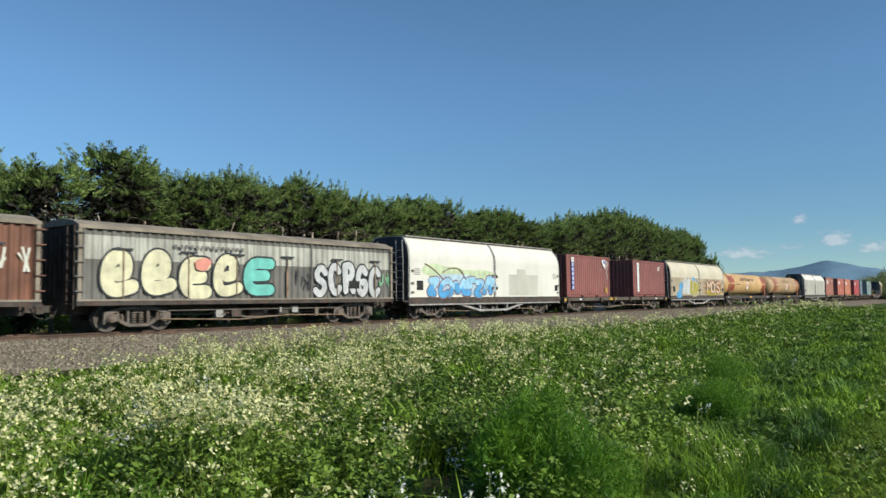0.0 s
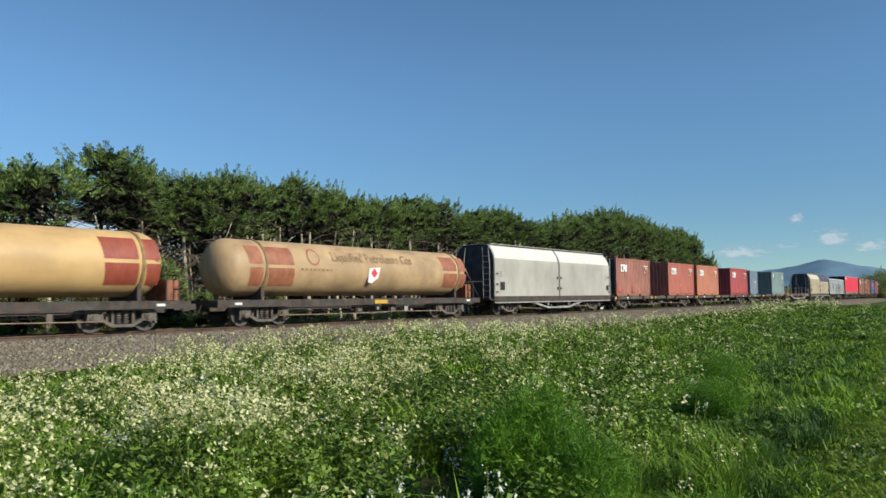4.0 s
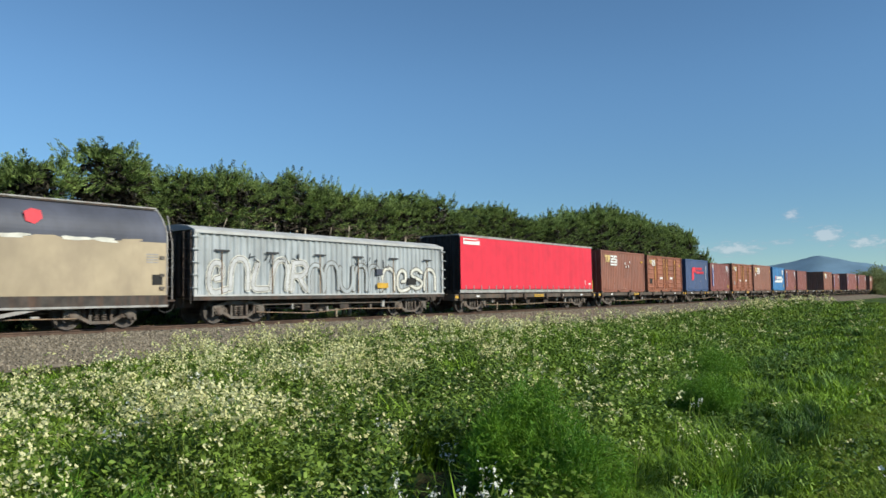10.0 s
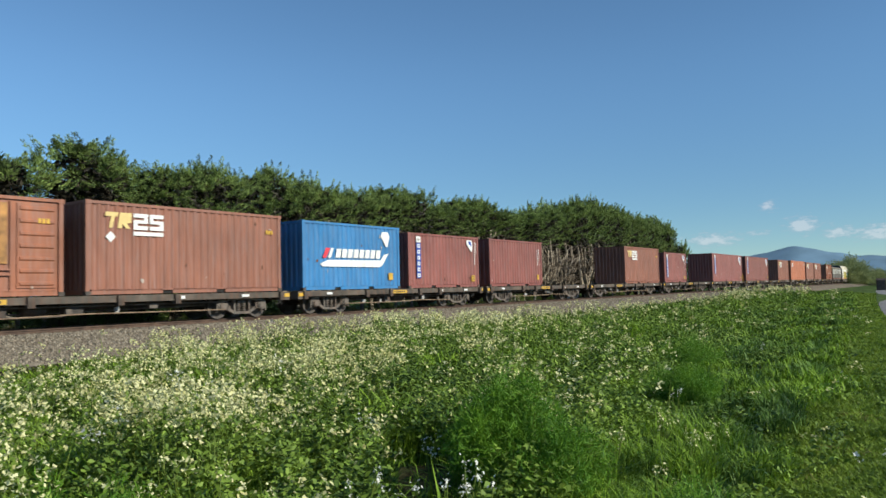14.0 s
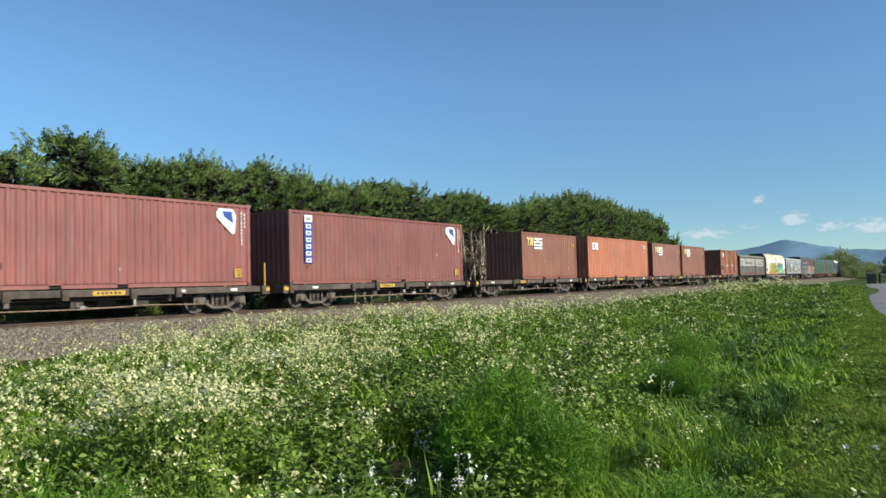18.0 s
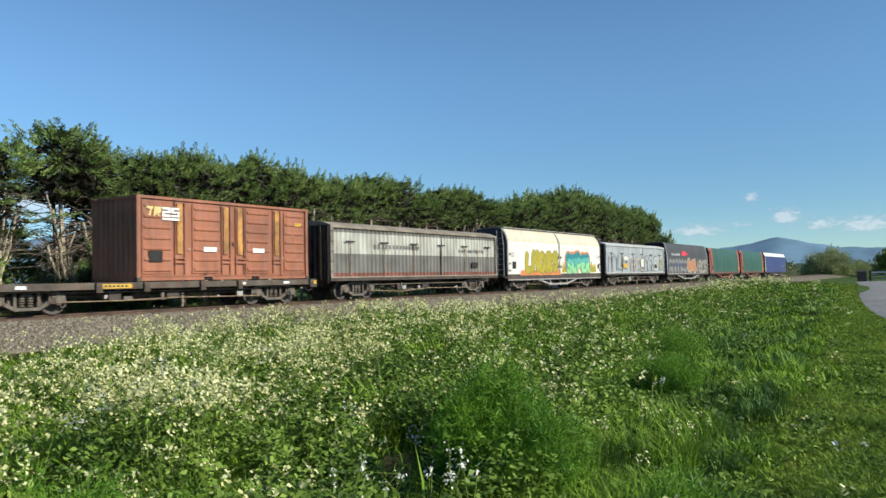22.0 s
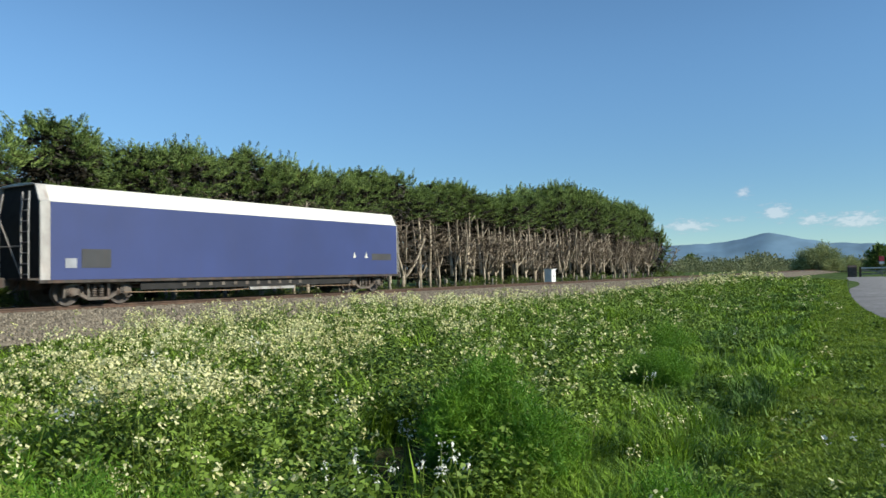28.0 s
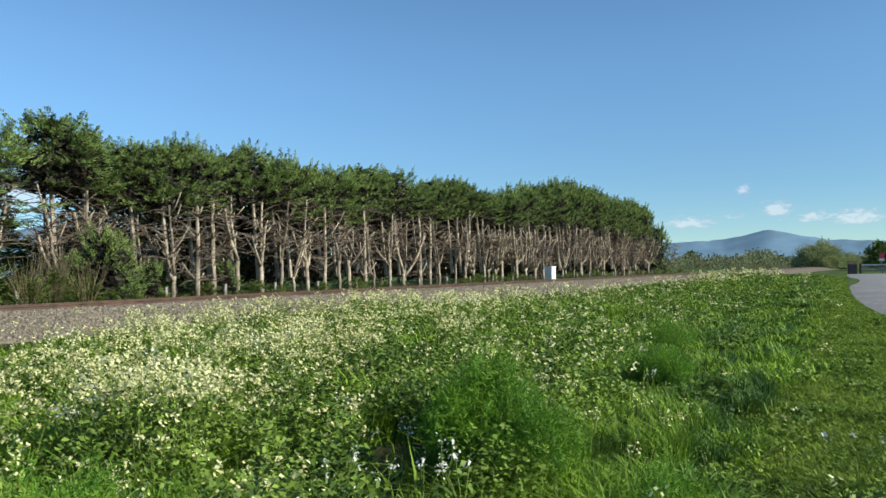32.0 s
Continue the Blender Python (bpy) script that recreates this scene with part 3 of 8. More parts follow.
def trunk_mesh(name, seed, stems, tall, twigs):
    """A short bole that forks into sawn-off, bare, pale arms, with dead side twigs."""
    rnd = random.Random(seed)
    bm = bmesh.new()
    r0 = rnd.uniform(0.075, 0.13)
    fork = rnd.uniform(0.9, 2.0) if stems > 1 else tall
    bole = [Vector((0, 0, -0.1))]
    drift = Vector((rnd.uniform(-0.1, 0.1), rnd.uniform(-0.08, 0.08), 0))
    for k in range(1, 6):
        bole.append(Vector((drift.x * k / 5 + rnd.uniform(-0.03, 0.03), drift.y * k / 5 + rnd.uniform(-0.03, 0.03), fork * k / 5)))
    tube(bm, bole, r0 * 1.1, r0 * (0.85 if stems > 1 else 0.55), 8)
    arms = []
    for s in range(stems if stems > 1 else 0):
        a = rnd.uniform(0, 6.28)
        lean = rnd.uniform(0.05, 0.2) if s == 0 else rnd.uniform(0.18, 0.62)
        p, h = bole[-1 - (s % 2)].copy(), (tall - fork) * (1.0 if s == 0 else rnd.uniform(0.5, 0.95))
        r = r0 * rnd.uniform(0.5, 0.78)
        pts = [p.copy()]
        for k in range(6):
            bow = lean * (1.5 - 0.2 * k)
            p = p + Vector((math.cos(a) * bow + rnd.uniform(-0.12, 0.12), math.sin(a) * bow + rnd.uniform(-0.12, 0.12), 1.0)) * (h / 6)
            pts.append(p)
        tube(bm, pts, r, r * rnd.uniform(0.55, 0.75), 7)
        arms.append((pts, r))
    if not arms:
        arms = [(bole, r0 * 0.8)]
    for pts, r in arms:
        for _ in range(rnd.randint(2, 5)):
            p = pts[rnd.randint(1, len(pts) - 2)]
            b, ln = rnd.uniform(0, 6.28), rnd.uniform(0.35, 1.3)
            q = p + Vector((math.cos(b) * ln * 0.6, math.sin(b) * ln * 0.6, ln * rnd.uniform(0.5, 1.0)))
            tube(bm, [p, (p + q) / 2 + Vector((0, 0, -0.08)), q], r * 0.5, r * 0.36, 6)
    trunk = finish(name, bm, M_BARK, True)
    bm = bmesh.new()
    for _ in range(twigs):
        pts, r = rnd.choice(arms)
        p = pts[rnd.randint(1, len(pts) - 1)].lerp(pts[rnd.randint(1, len(pts) - 1)], rnd.random())
        if p.z < 0.7:
            p.z += rnd.uniform(0.5, 2.5)
        b, ln, lift = rnd.uniform(0, 6.28), rnd.uniform(0.5, 1.7), rnd.uniform(-0.3, 0.55)
        q = p + Vector((math.cos(b) * ln, math.sin(b) * ln, ln * lift))
        mid = p.lerp(q, 0.5) + Vector((rnd.uniform(-0.1, 0.1), rnd.uniform(-0.1, 0.1), rnd.uniform(0.0, 0.18)))
        tube(bm, [p, mid, q], 0.026, 0.007, 4)
        for _ in range(2):
            e = mid.lerp(q, rnd.random())
            tube(bm, [e, e + Vector((rnd.uniform(-0.4, 0.4), rnd.uniform(-0.4, 0.4), rnd.uniform(-0.25, 0.25)))], 0.012, 0.004, 3)
    return trunk, finish("deadwood", bm, M_DEADWOOD)


SKYLINE_X = [4, 9, 12, 15, 15.6, 17.1, 18.4, 19.7, 21.3, 24.2, 26.4, 27.7, 29.5, 31.2, 32.4, 34.6, 37, 39.6, 41.5, 45.7, 48, 51.3, 55.9, 60.1, 64.9, 70.1, 76, 81.9, 86.6, 90.5]
SKYLINE_Z = [8.2, 8.0, 8.1, 7.8, 7.6, 8.6, 7.9, 7.9, 8.0, 8.0, 8.4, 7.7, 8.2, 8.0, 7.9, 7.7, 8.4, 8.0, 7.7, 8.3, 8.3, 7.8, 8.4, 8.5, 10.1, 9.9, 9.2, 9.6, 9.4, 8.3]


def build_shelterbelt():
    rnd = random.Random(11)
    trunks = [trunk_mesh("trunk", 20 + k, (1, 3, 2, 4, 3, 2, 3, 1, 2, 4, 3)[k], rnd.uniform(4.2, 5.6), 62) for k in range(11)]
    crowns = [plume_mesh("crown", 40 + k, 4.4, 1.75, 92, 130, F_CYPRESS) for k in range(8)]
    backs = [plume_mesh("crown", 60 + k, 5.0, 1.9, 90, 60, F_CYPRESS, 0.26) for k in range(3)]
    dead = crown_mesh("dead_crown", 97, 4.4, 1.7, 110, 40, F_DEAD_SHADE, 0.0, 0.34)
    HEDGE = crown_mesh("foliage", 95, 1.6, 1.1, 130, 50, F_BUSH, 0.0, 0.14)
    label = "shelterbelt cypress with bare cut-back stems and dark green crown"

    def tree(x, y, top, trunk, crown, size, low=None, text=label):
        z = ground_z(x, y) - 0.05
        ob = new("cypress_tree")
        ob.matrix_basis = pose(x, y, z)
        tagged(ob, text, "tree", "trees of the shelterbelt")
        low = top - 4.3 * size if low is None else low
        spin = rnd.uniform(0, 360)
        part("trunk", trunk[0], None, ob, place=pose(0, 0, 0, rz=spin))
        part("deadwood", trunk[1], None, ob, place=pose(0, 0, 0, rz=spin))
        c = part("crown", crown, None, ob)
        # the crown leans back from the trimmed side
        c.matrix_basis = pose(rnd.uniform(-0.2, 0.2), 0.75, low - z, rz=rnd.uniform(0, 360)) @ Matrix.Diagonal((size, size, (top - low) / 4.75, 1))
        bm = bmesh.new()
        tube(bm, [(0.05, 0.3, 1.0), (0.0, 0.6, low - z), (0.05, 0.75, top - z - 1.6)], 0.12, 0.03, 6)
        part("leader", bm, M_BARK, ob)
        return ob

    x = 21.5
    while x < 91:
        top = float(np.interp(x, SKYLINE_X, SKYLINE_Z)) + rnd.uniform(-0.6, 0.15) + 0.05
        tree(x, line_y(x) + 6.3 + rnd.uniform(-0.4, 0.5), top, rnd.choice(trunks), rnd.choice(crowns), rnd.uniform(0.82, 1.1) * (1.15 if x > 60 else 1.0), low=min(top - 2.2, float(np.interp(x, [21, 40, 60, 90], [4.5, 4.9, 5.5, 4.9])) + rnd.uniform(-0.7, 0.5)))
        x += rnd.uniform(1.0, 1.5)
    # rear trees, leafy lower down, that close the belt
    x = 26.5
    while x < 92:
        top = float(np.interp(x, SKYLINE_X, SKYLINE_Z)) + rnd.uniform(-0.7, -0.35)
        last = tree(x, line_y(x) + 10.2 + rnd.uniform(-0.5, 0.8), top, rnd.choice(trunks), rnd.choice(backs), rnd.uniform(1.0, 1.25), low=rnd.uniform(3.4, 4.2), text="dark green rear shelterbelt cypress with dead, shade-dark inner foliage")
        part("dead_crown", dead, None, last, "brown dead inner foliage, coloured darker for shade", place=pose(0, -0.5, 0.6, rz=rnd.uniform(0, 360)) @ Matrix.Diagonal((1.3, 1.0, 1.1, 1)))
        x += rnd.uniform(1.7, 2.3)
    # the end of the belt, leafy nearly to the ground
    for x, dy, top in ((92.0, 7.5, 8.8), (93.2, 9.5, 8.2), (92.6, 5.8, 7.2), (94.0, 8.0, 6.5)):
        tree(x, line_y(x) + dy, top, rnd.choice(trunks), rnd.choice(crowns), 1.1, low=1.0)
    # taller, more open trees where the belt begins
    for x, dy, top, low, size in ((5.5, 7.0, 8.4, 3.4, 1.3), (8.6, 6.4, 8.2, 3.2, 1.2), (11.2, 7.4, 8.2, 3.6, 1.3), (10.0, 9.0, 8.0, 3.0, 1.3), (18.0, 6.4, 8.2, 5.0, 1.0), (13.9, 6.2, 7.9, 3.4, 1.25), (13.6, 8.9, 7.9, 3.9, 1.1), (15.0, 9.4, 7.6, 5.4, 1.0), (18.0, 9.4, 7.4, 5.3, 1.0), (20.0, 9.6, 8.1, 3.4, 1.2), (22.6, 9.6, 8.1, 3.0, 1.2), (24.6, 9.8, 8.2, 3.0, 1.2),
                                  (16.9, 6.9, 8.9, 5.1, 1.25), (18.9, 7.8, 8.1, 4.6, 1.1), (20.3, 6.6, 8.1, 4.6, 1.05)):
        tree(x, line_y(x) + dy, top - 0.4, rnd.choice(trunks), rnd.choice(crowns), size, low=low)
    for x, dy, s in ((9.0, 13, 1.9), (12.0, 15, 2.2), (15.5, 14, 1.8), (18.0, 16, 2.3), (21.0, 13.5, 2.0), (24.5, 15, 2.2), (28, 14, 1.9), (31.5, 15, 2.1), (36, 16, 1.5), (41, 15, 1.7), (60, 15, 1.8), (66, 16, 1.9), (72, 15, 1.8), (78, 16, 2.0), (84, 15, 2.0)):
        ob = new("hedge_bush")
        ob.matrix_basis = pose(x, line_y(x) + dy, 0.25, rz=rnd.uniform(0, 360))
        tagged(ob, "broad olive green hedge bush in the field behind the belt", "bush", "hedge behind the belt")
        part("foliage", HEDGE, None, ob, place=Matrix.Diagonal((s * 1.5, s * 1.2, s, 1)))
    # low leafy cypress before the open stretch, and scrub along the belt's foot
    bushes = [crown_mesh("foliage", 80 + k, 1.5, 0.95, 60, 40, F_BUSH, 0.0, 0.14) for k in range(4)]
    low_tree = [plume_mesh("crown", 90 + k, 2.3, 1.2, 95, 90, F_CYPRESS, 0.12, 0.15) for k in range(2)]
    for x, dy, s in ((17.6, 5.0, 1.15), (18.5, 5.4, 0.85), (16.9, 5.3, 0.75), (20.2, 5.8, 0.6), (24.6, 6.2, 0.6), (11.2, 5.6, 1.1), (12.6, 5.9, 1.2)):
        ob = new("young_cypress")
        ob.matrix_basis = pose(x, line_y(x) + dy, ground_z(x, line_y(x) + dy) - 0.05)
        tagged(ob, "young leafy green cypress at the foot of the shelterbelt", "tree", "young cypresses")
        bm = bmesh.new()
        tube(bm, [(0, 0, 0), (0.05, 0, 1.2), (0, 0.05, 2.0)], 0.07, 0.02, 6)
        part("trunk", bm, M_BARK, ob)
        part("crown", rnd.choice(low_tree), None, ob, place=pose(0, 0, 0.5, rz=rnd.uniform(0, 360)) @ Matrix.Diagonal((s, s, s, 1)))
    # bare grey-brown brush under the open stretch
    for x, dy, s in ((14.6, 4.9, 1.0), (15.7, 5.2, 1.1), (16.7, 4.8, 0.9), (17.6, 5.3, 0.8)):
        ob = new("bare_bush")
        ob.matrix_basis = pose(x, line_y(x) + dy, ground_z(x, line_y(x) + dy) - 0.05, rz=rnd.uniform(0, 360))
        tagged(ob, "half-bare grey-brown twiggy bush beside the line", "bush", "bare brush")
        bm = bmesh.new()
        for _ in range(90):
            a, r, h = rnd.uniform(0, 6.28), rnd.uniform(0, 0.25), rnd.uniform(1.0, 2.2) * s
            p = Vector((r * math.cos(a), r * math.sin(a), 0))
            q = p + Vector((math.cos(a) * rnd.uniform(0.1, 0.8), math.sin(a) * rnd.uniform(0.1, 0.8), h))
            tube(bm, [p, p.lerp(q, 0.5) + Vector((rnd.uniform(-0.08, 0.08), rnd.uniform(-0.08, 0.08), 0.1)), q], 0.014, 0.005, 3)
        part("brushwood", bm, M_BRUSH, ob)
        part("foliage", rnd.choice(bushes), None, ob, place=Matrix.Diagonal((s * 0.9, s * 0.9, s * 0.8, 1)))
    x = 6.0
    while x < 96:
        y = line_y(x) + rnd.uniform(4.2, 6.0)
        ob = new("scrub_bush")
        s = rnd.uniform(0.3, 0.75)
        ob.matrix_basis = pose(x, y, ground_z(x, y) - 0.06, rz=rnd.uniform(0, 360))
        tagged(ob, "low green and brown scrub at the foot of the trees", "bush", "scrub along the line")
        part("foliage", rnd.choice(bushes), None, ob, place=Matrix.Diagonal((s * 1.2, s * 1.2, s * 0.8, 1)))
        x += rnd.uniform(0.7, 1.8)


build_shelterbelt()


# ---- things beyond the line and at the far end of the road ----
def build_far_side():
    cab = new("relay_cabinet")
    x, y = 54.6, LINE_Y + 3.35
    cab.matrix_basis = pose(x, y, ground_z(x, y), rz=2)
    tagged(cab, "white metal trackside relay cabinet on a low base", "cabinet")
    paint = surface("white_cabinet_paint", (0.8, 0.79, 0.76), 0.45, 0, 0.04, 3, GRIME, 0.1)
    bm = boxes((-0.42, 0.42, -0.3, 0.3, 0.25, 1.28))
    bmesh.ops.bevel(bm, geom=bm.edges[:], offset=0.015, segments=2, affect="EDGES")
    part("body", bm, paint, cab)
    part("roof", boxes((-0.48, 0.48, -0.36, 0.36, 1.284, 1.34)), paint, cab)
    part("base", boxes((-0.4, 0.4, -0.28, 0.28, -0.05, 0.25)), M_ROAD, cab, "concrete base")
    for k in (-1, 1):
        door = part("door", boxes((min(0.02 * k, 0.39 * k), max(0.02 * k, 0.39 * k), -0.312, -0.3, 0.3, 1.24)), paint, cab)
        part("handle", boxes((0.05 * k - 0.012, 0.05 * k + 0.012, -0.33, -0.312, 0.7, 0.85)), M_STEEL, door)
    me = finish("post", boxes((-0.06, 0.06, -0.05, 0.05, -0.2, 0.75)), M_POST)
    rnd = random.Random(3)
    fence = new("wire_fence")
    tagged(fence, "low old post and wire fence along the trees", "fence")
    x = 8.0
    while x < 92:
        y = line_y(x) + 4.9
        part("post", me, None, fence, place=pose(x, y, ground_z(x, y), rx=rnd.uniform(-4, 4), ry=rnd.uniform(-4, 4)))
        x += 3.1
    for z in (0.4, 0.62):
        bm = bmesh.new()
        tube(bm, [(8 + 7 * k, line_y(8 + 7 * k) + 4.84, 0.32 + z) for k in range(13)], 0.006, sides=3)
        part("wire", bm, M_STEEL, fence)


def build_gate():
    """Dark timber gate and pale rails where the road ends, with a red sign beside them."""
    x, y = 116.0, 9.7
    gate = new("farm_gate")
    gate.matrix_basis = pose(x, y, ground_z(x, y), rz=-86)
    tagged(gate, "weathered timber gate and pale rails where the road ends", "gate")
    for px in (0.6, 4.0, 7.4, 10.8):
        part("post", boxes((px - 0.13, px + 0.13, -0.13, 0.13, -0.2, 1.4)), M_STEEL, gate)
    for k in range(3):
        for q, z in enumerate((0.35, 0.75, 1.15)):
            part("rail", boxes((3.4 * k + 0.732, 3.4 * k + 3.868, -0.04, 0.04, z, z + 0.15)), M_WHITE if q == 2 else M_POST, gate)
        bm = bmesh.new()
        bar(bm, 3.4 * k + 0.8, 1.1, 3.4 * k + 3.8, 0.4, -0.1, -0.05, 0.12)
        part("diagonal_brace", bm, M_POST, gate)
    bm = bmesh.new()
    sweep(bm, [(-0.5, -0.1), (0.5, -0.1), (0.42, 1.2), (0.1, 1.6), (-0.3, 1.35)], [-0.9, 0.2])
    part("end_block", bm, M_STEEL, gate, "dark leaning block at the gate's end")
    sign = new("crossing_sign")
    x, y = 115.0, 6.5
    sign.matrix_basis = pose(x, y, ground_z(x, y), rz=-86)
    tagged(sign, "red and white sign board on a post beside the gate", "sign")
    part("post", boxes((-0.05, 0.05, -0.05, 0.05, -0.2, 2.1)), M_POST, sign)
    part("lower_board", boxes((-0.3, 0.3, -0.07, -0.052, 1.75, 2.05)), M_WHITE, sign, "white lower board")
    part("board", boxes((-0.3, 0.3, -0.07, -0.052, 2.1, 2.75)), M_RED_SIGN, sign, "red sign board")
    part("board_stay", boxes((-0.04, 0.04, -0.05, 0.03, 2.1, 2.7)), M_POST, sign)


def dome_mesh(name, seed, h, r, n, material):
    """A broad rounded crown of many small clumps."""
    rng = np.random.default_rng(seed)
    k = 150
    u = rng.normal(size=(k, 3))
    u /= np.linalg.norm(u, axis=1, keepdims=True)
    u[:, 2] = np.abs(u[:, 2])
    c = u * np.array([r, r, h]) * (0.55 + 0.38 * rng.random((k, 1)))
    pick = rng.integers(0, k, n)
    p = c[pick] + rng.normal(0, 1, (n, 3)) * 0.105 * r
    p[:, 2] = np.abs(p[:, 2])
    return sheet(name, *cards(p, u[pick] + rng.normal(0, 0.6, (n, 3)) + np.array([0, 0, 0.3]), np.full(n, 0.42), np.full(n, 0.17), rng), material)


def build_far_scrub():
    rng = np.random.default_rng(8)
    V, Fc, base = [], [], 0
    # a low hedge of scrub and willow across the plain
    for k in range(1000):
        a = radians(rng.uniform(-26, 26))
        d = rng.uniform(210, 420)
        h = rng.uniform(1.4, 4.4) * (0.8 + d / 800) * (0.95 + 0.7 * noise.noise((math.degrees(a) * 0.7, d * 0.01, 5.0)))
        c = np.array([d * math.cos(a), d * math.sin(a), 0.2])
        n = 190
        u = rng.normal(size=(n, 3))
        u /= np.linalg.norm(u, axis=1, keepdims=True)
        u[:, 2] = np.abs(u[:, 2])
        p = c + u * np.array([h * 0.95, h * 0.95, h]) * (0.6 + 0.45 * rng.random((n, 1)))
        v, f = cards(p, u + rng.normal(0, 0.5, u.shape), np.full(n, h * 0.15), np.full(n, h * 0.085), rng)
        V.append(v), Fc.append(f + base)
        base += len(v)
    ob = new("far_scrub", sheet("far_scrub", np.concatenate(V), np.concatenate(Fc), F_FARBUSH))
    tagged(ob, "belt of distant olive scrub and willows across the plain", "scrub", kind="stuff")
    rnd = random.Random(4)
    willow = dome_mesh("crown", 300, 6.3, 5.6, 16000, F_WILLOW)
    dark = crown_mesh("crown", 301, 4.6, 2.6, 160, 60, F_CYPRESS, 0.5, 0.6)
    for az, d, me, s, name, text in ((6.9, 195, willow, 1.0, "willow_tree", "broad rounded pale green willow"), (5.3, 205, willow, 0.62, "willow_tree", "broad rounded pale green willow"),
                                     (3.3, 170, dark, 1.0, "pine_tree", "dark green rounded tree beside the road"), (2.0, 165, dark, 1.1, "pine_tree", "dark green rounded tree beside the road"), (15.2, 330, dark, 1.25, "pine_tree", "dark green rounded tree beside the road")):
        x, y = d * math.cos(radians(az)), d * math.sin(radians(az))
        ob = new(name)
        ob.matrix_basis = pose(x, y, ground_z(x, y) - 0.1, rz=rnd.uniform(0, 360))
        tagged(ob, text + " on the plain", "tree")
        bm = bmesh.new()
        tube(bm, [(0, 0, 0), (0.1, 0, 2 * s), (0, 0.2, 4 * s)], 0.3 * s, 0.1, 7)
        part("trunk", bm, M_BARK, ob)
        part("crown", me, None, ob, place=pose(0, 0, 0.35 * s) @ Matrix.Diagonal((s, s, s, 1)))


build_far_side()
build_gate()
build_far_scrub()

# ---- the train: each vehicle's own space runs x along the train, y across (near side negative), z from the rail head ----
TRAIN = []
DECK = 0.92
NEAR = -1.22


def on_train(ob, u, lift=0.0):
    """Remember where along the train a thing rides."""
    TRAIN.append((ob, u, lift))
    ob.matrix_basis = pose(u, line_y(u), RAIL_Z + lift)
    return ob


def lathe(bm, profile, sides, axis="y", at=(0, 0, 0)):
    rings = []
    for r, h in profile:
        ring = []
        for k in range(sides):
            a = 2 * math.pi * k / sides
            c = (r * math.cos(a), h, r * math.sin(a)) if axis == "y" else (h, r * math.cos(a), r * math.sin(a)) if axis == "x" else (r * math.cos(a), r * math.sin(a), h)
            ring.append(bm.verts.new(Vector(c) + Vector(at)))
        rings.append(ring)
    for a, b in zip(rings, rings[1:]):
        for k in range(sides):
            bm.faces.new((a[k], a[(k + 1) % sides], b[(k + 1) % sides], b[k]))
    bm.faces.new(rings[0][::-1])
    bm.faces.new(rings[-1])


def bogie_meshes():
    bm = bmesh.new()
    lathe(bm, [(0.1, -0.09), (0.14, -0.085), (0.15, -0.06), (0.33, -0.045), (0.35, -0.07), (0.42, -0.075), (0.425, 0.04), (0.45, 0.05), (0.45, 0.07), (0.35, 0.075), (0.33, 0.05), (0.15, 0.06), (0.1, 0.075)], 22)
    wheel = finish("wheel", bm, M_WHEEL)
    bm = bmesh.new()
    lathe(bm, [(0.07, -0.5), (0.08, 0.0), (0.07, 0.5)], 10)
    axle = finish("axle", bm, M_STEEL)
    bm = bmesh.new()
    y0, y1 = -0.07, 0.07
    for s in (-1, 1):
        box(bm, s * 0.875 - 0.17, s * 0.875 + 0.17, -0.1, 0.1, 0.32, 0.55)
        lathe(bm, [(0.11, -0.16), (0.11, 0.0)], 10, at=(s * 0.875, 0, 0.42))
        bar(bm, s * 1.05, 0.56, s * 0.5, 0.7, y0, y1, 0.11)
        bar(bm, s * 0.78, 0.44, s * 0.33, 0.2, y0, y1, 0.1)
        bar(bm, s * 0.33, 0.66, s * 0.33, 0.24, y0, y1, 0.08)
        # axle cap, pedestal leg and brake block
        lathe(bm, [(0.14, -0.14), (0.15, -0.11), (0.15, -0.08)], 10, at=(s * 0.875, 0, 0.42))
        bar(bm, s * 1.06, 0.6, s * 1.1, 0.24, y0, y1, 0.07)
        bar(bm, s * 0.66, 0.58, s * 0.62, 0.3, y0, y1, 0.06)
        bar(bm, s * 0.46, 0.56, s * 0.4, 0.3, 0.08, 0.16, 0.07)
    box(bm, -0.52, 0.52, y0 * 1.2, y1 * 1.2, 0.645, 0.755)
    box(bm, -0.36, 0.36, y0 * 1.2, y1 * 1.2, 0.15, 0.24)
    frame_ = finish("side_frame", bm, M_BOGIE)
    bm = bmesh.new()
    lathe(bm, [p for j in range(5) for p in ((0.05, 0.25 + 0.07 * j), (0.085, 0.27 + 0.07 * j), (0.085, 0.295 + 0.07 * j), (0.05, 0.31 + 0.07 * j))], 8, "z")
    spring = finish("spring", bm, M_BOGIE)
    bolster = finish("bogie", boxes((-0.16, 0.16, -0.9, 0.9, 0.55, 0.72), (-0.3, 0.3, -0.3, 0.3, 0.6, 0.74), (-1.3, 1.3, -0.62, -0.58, 0.4, 0.46), (-1.3, 1.3, 0.58, 0.62, 0.4, 0.46)), M_STEEL)
    return wheel, axle, frame_, spring, bolster


WHEEL, AXLE, SIDE_FRAME, SPRINGS, BOLSTER = bogie_meshes()


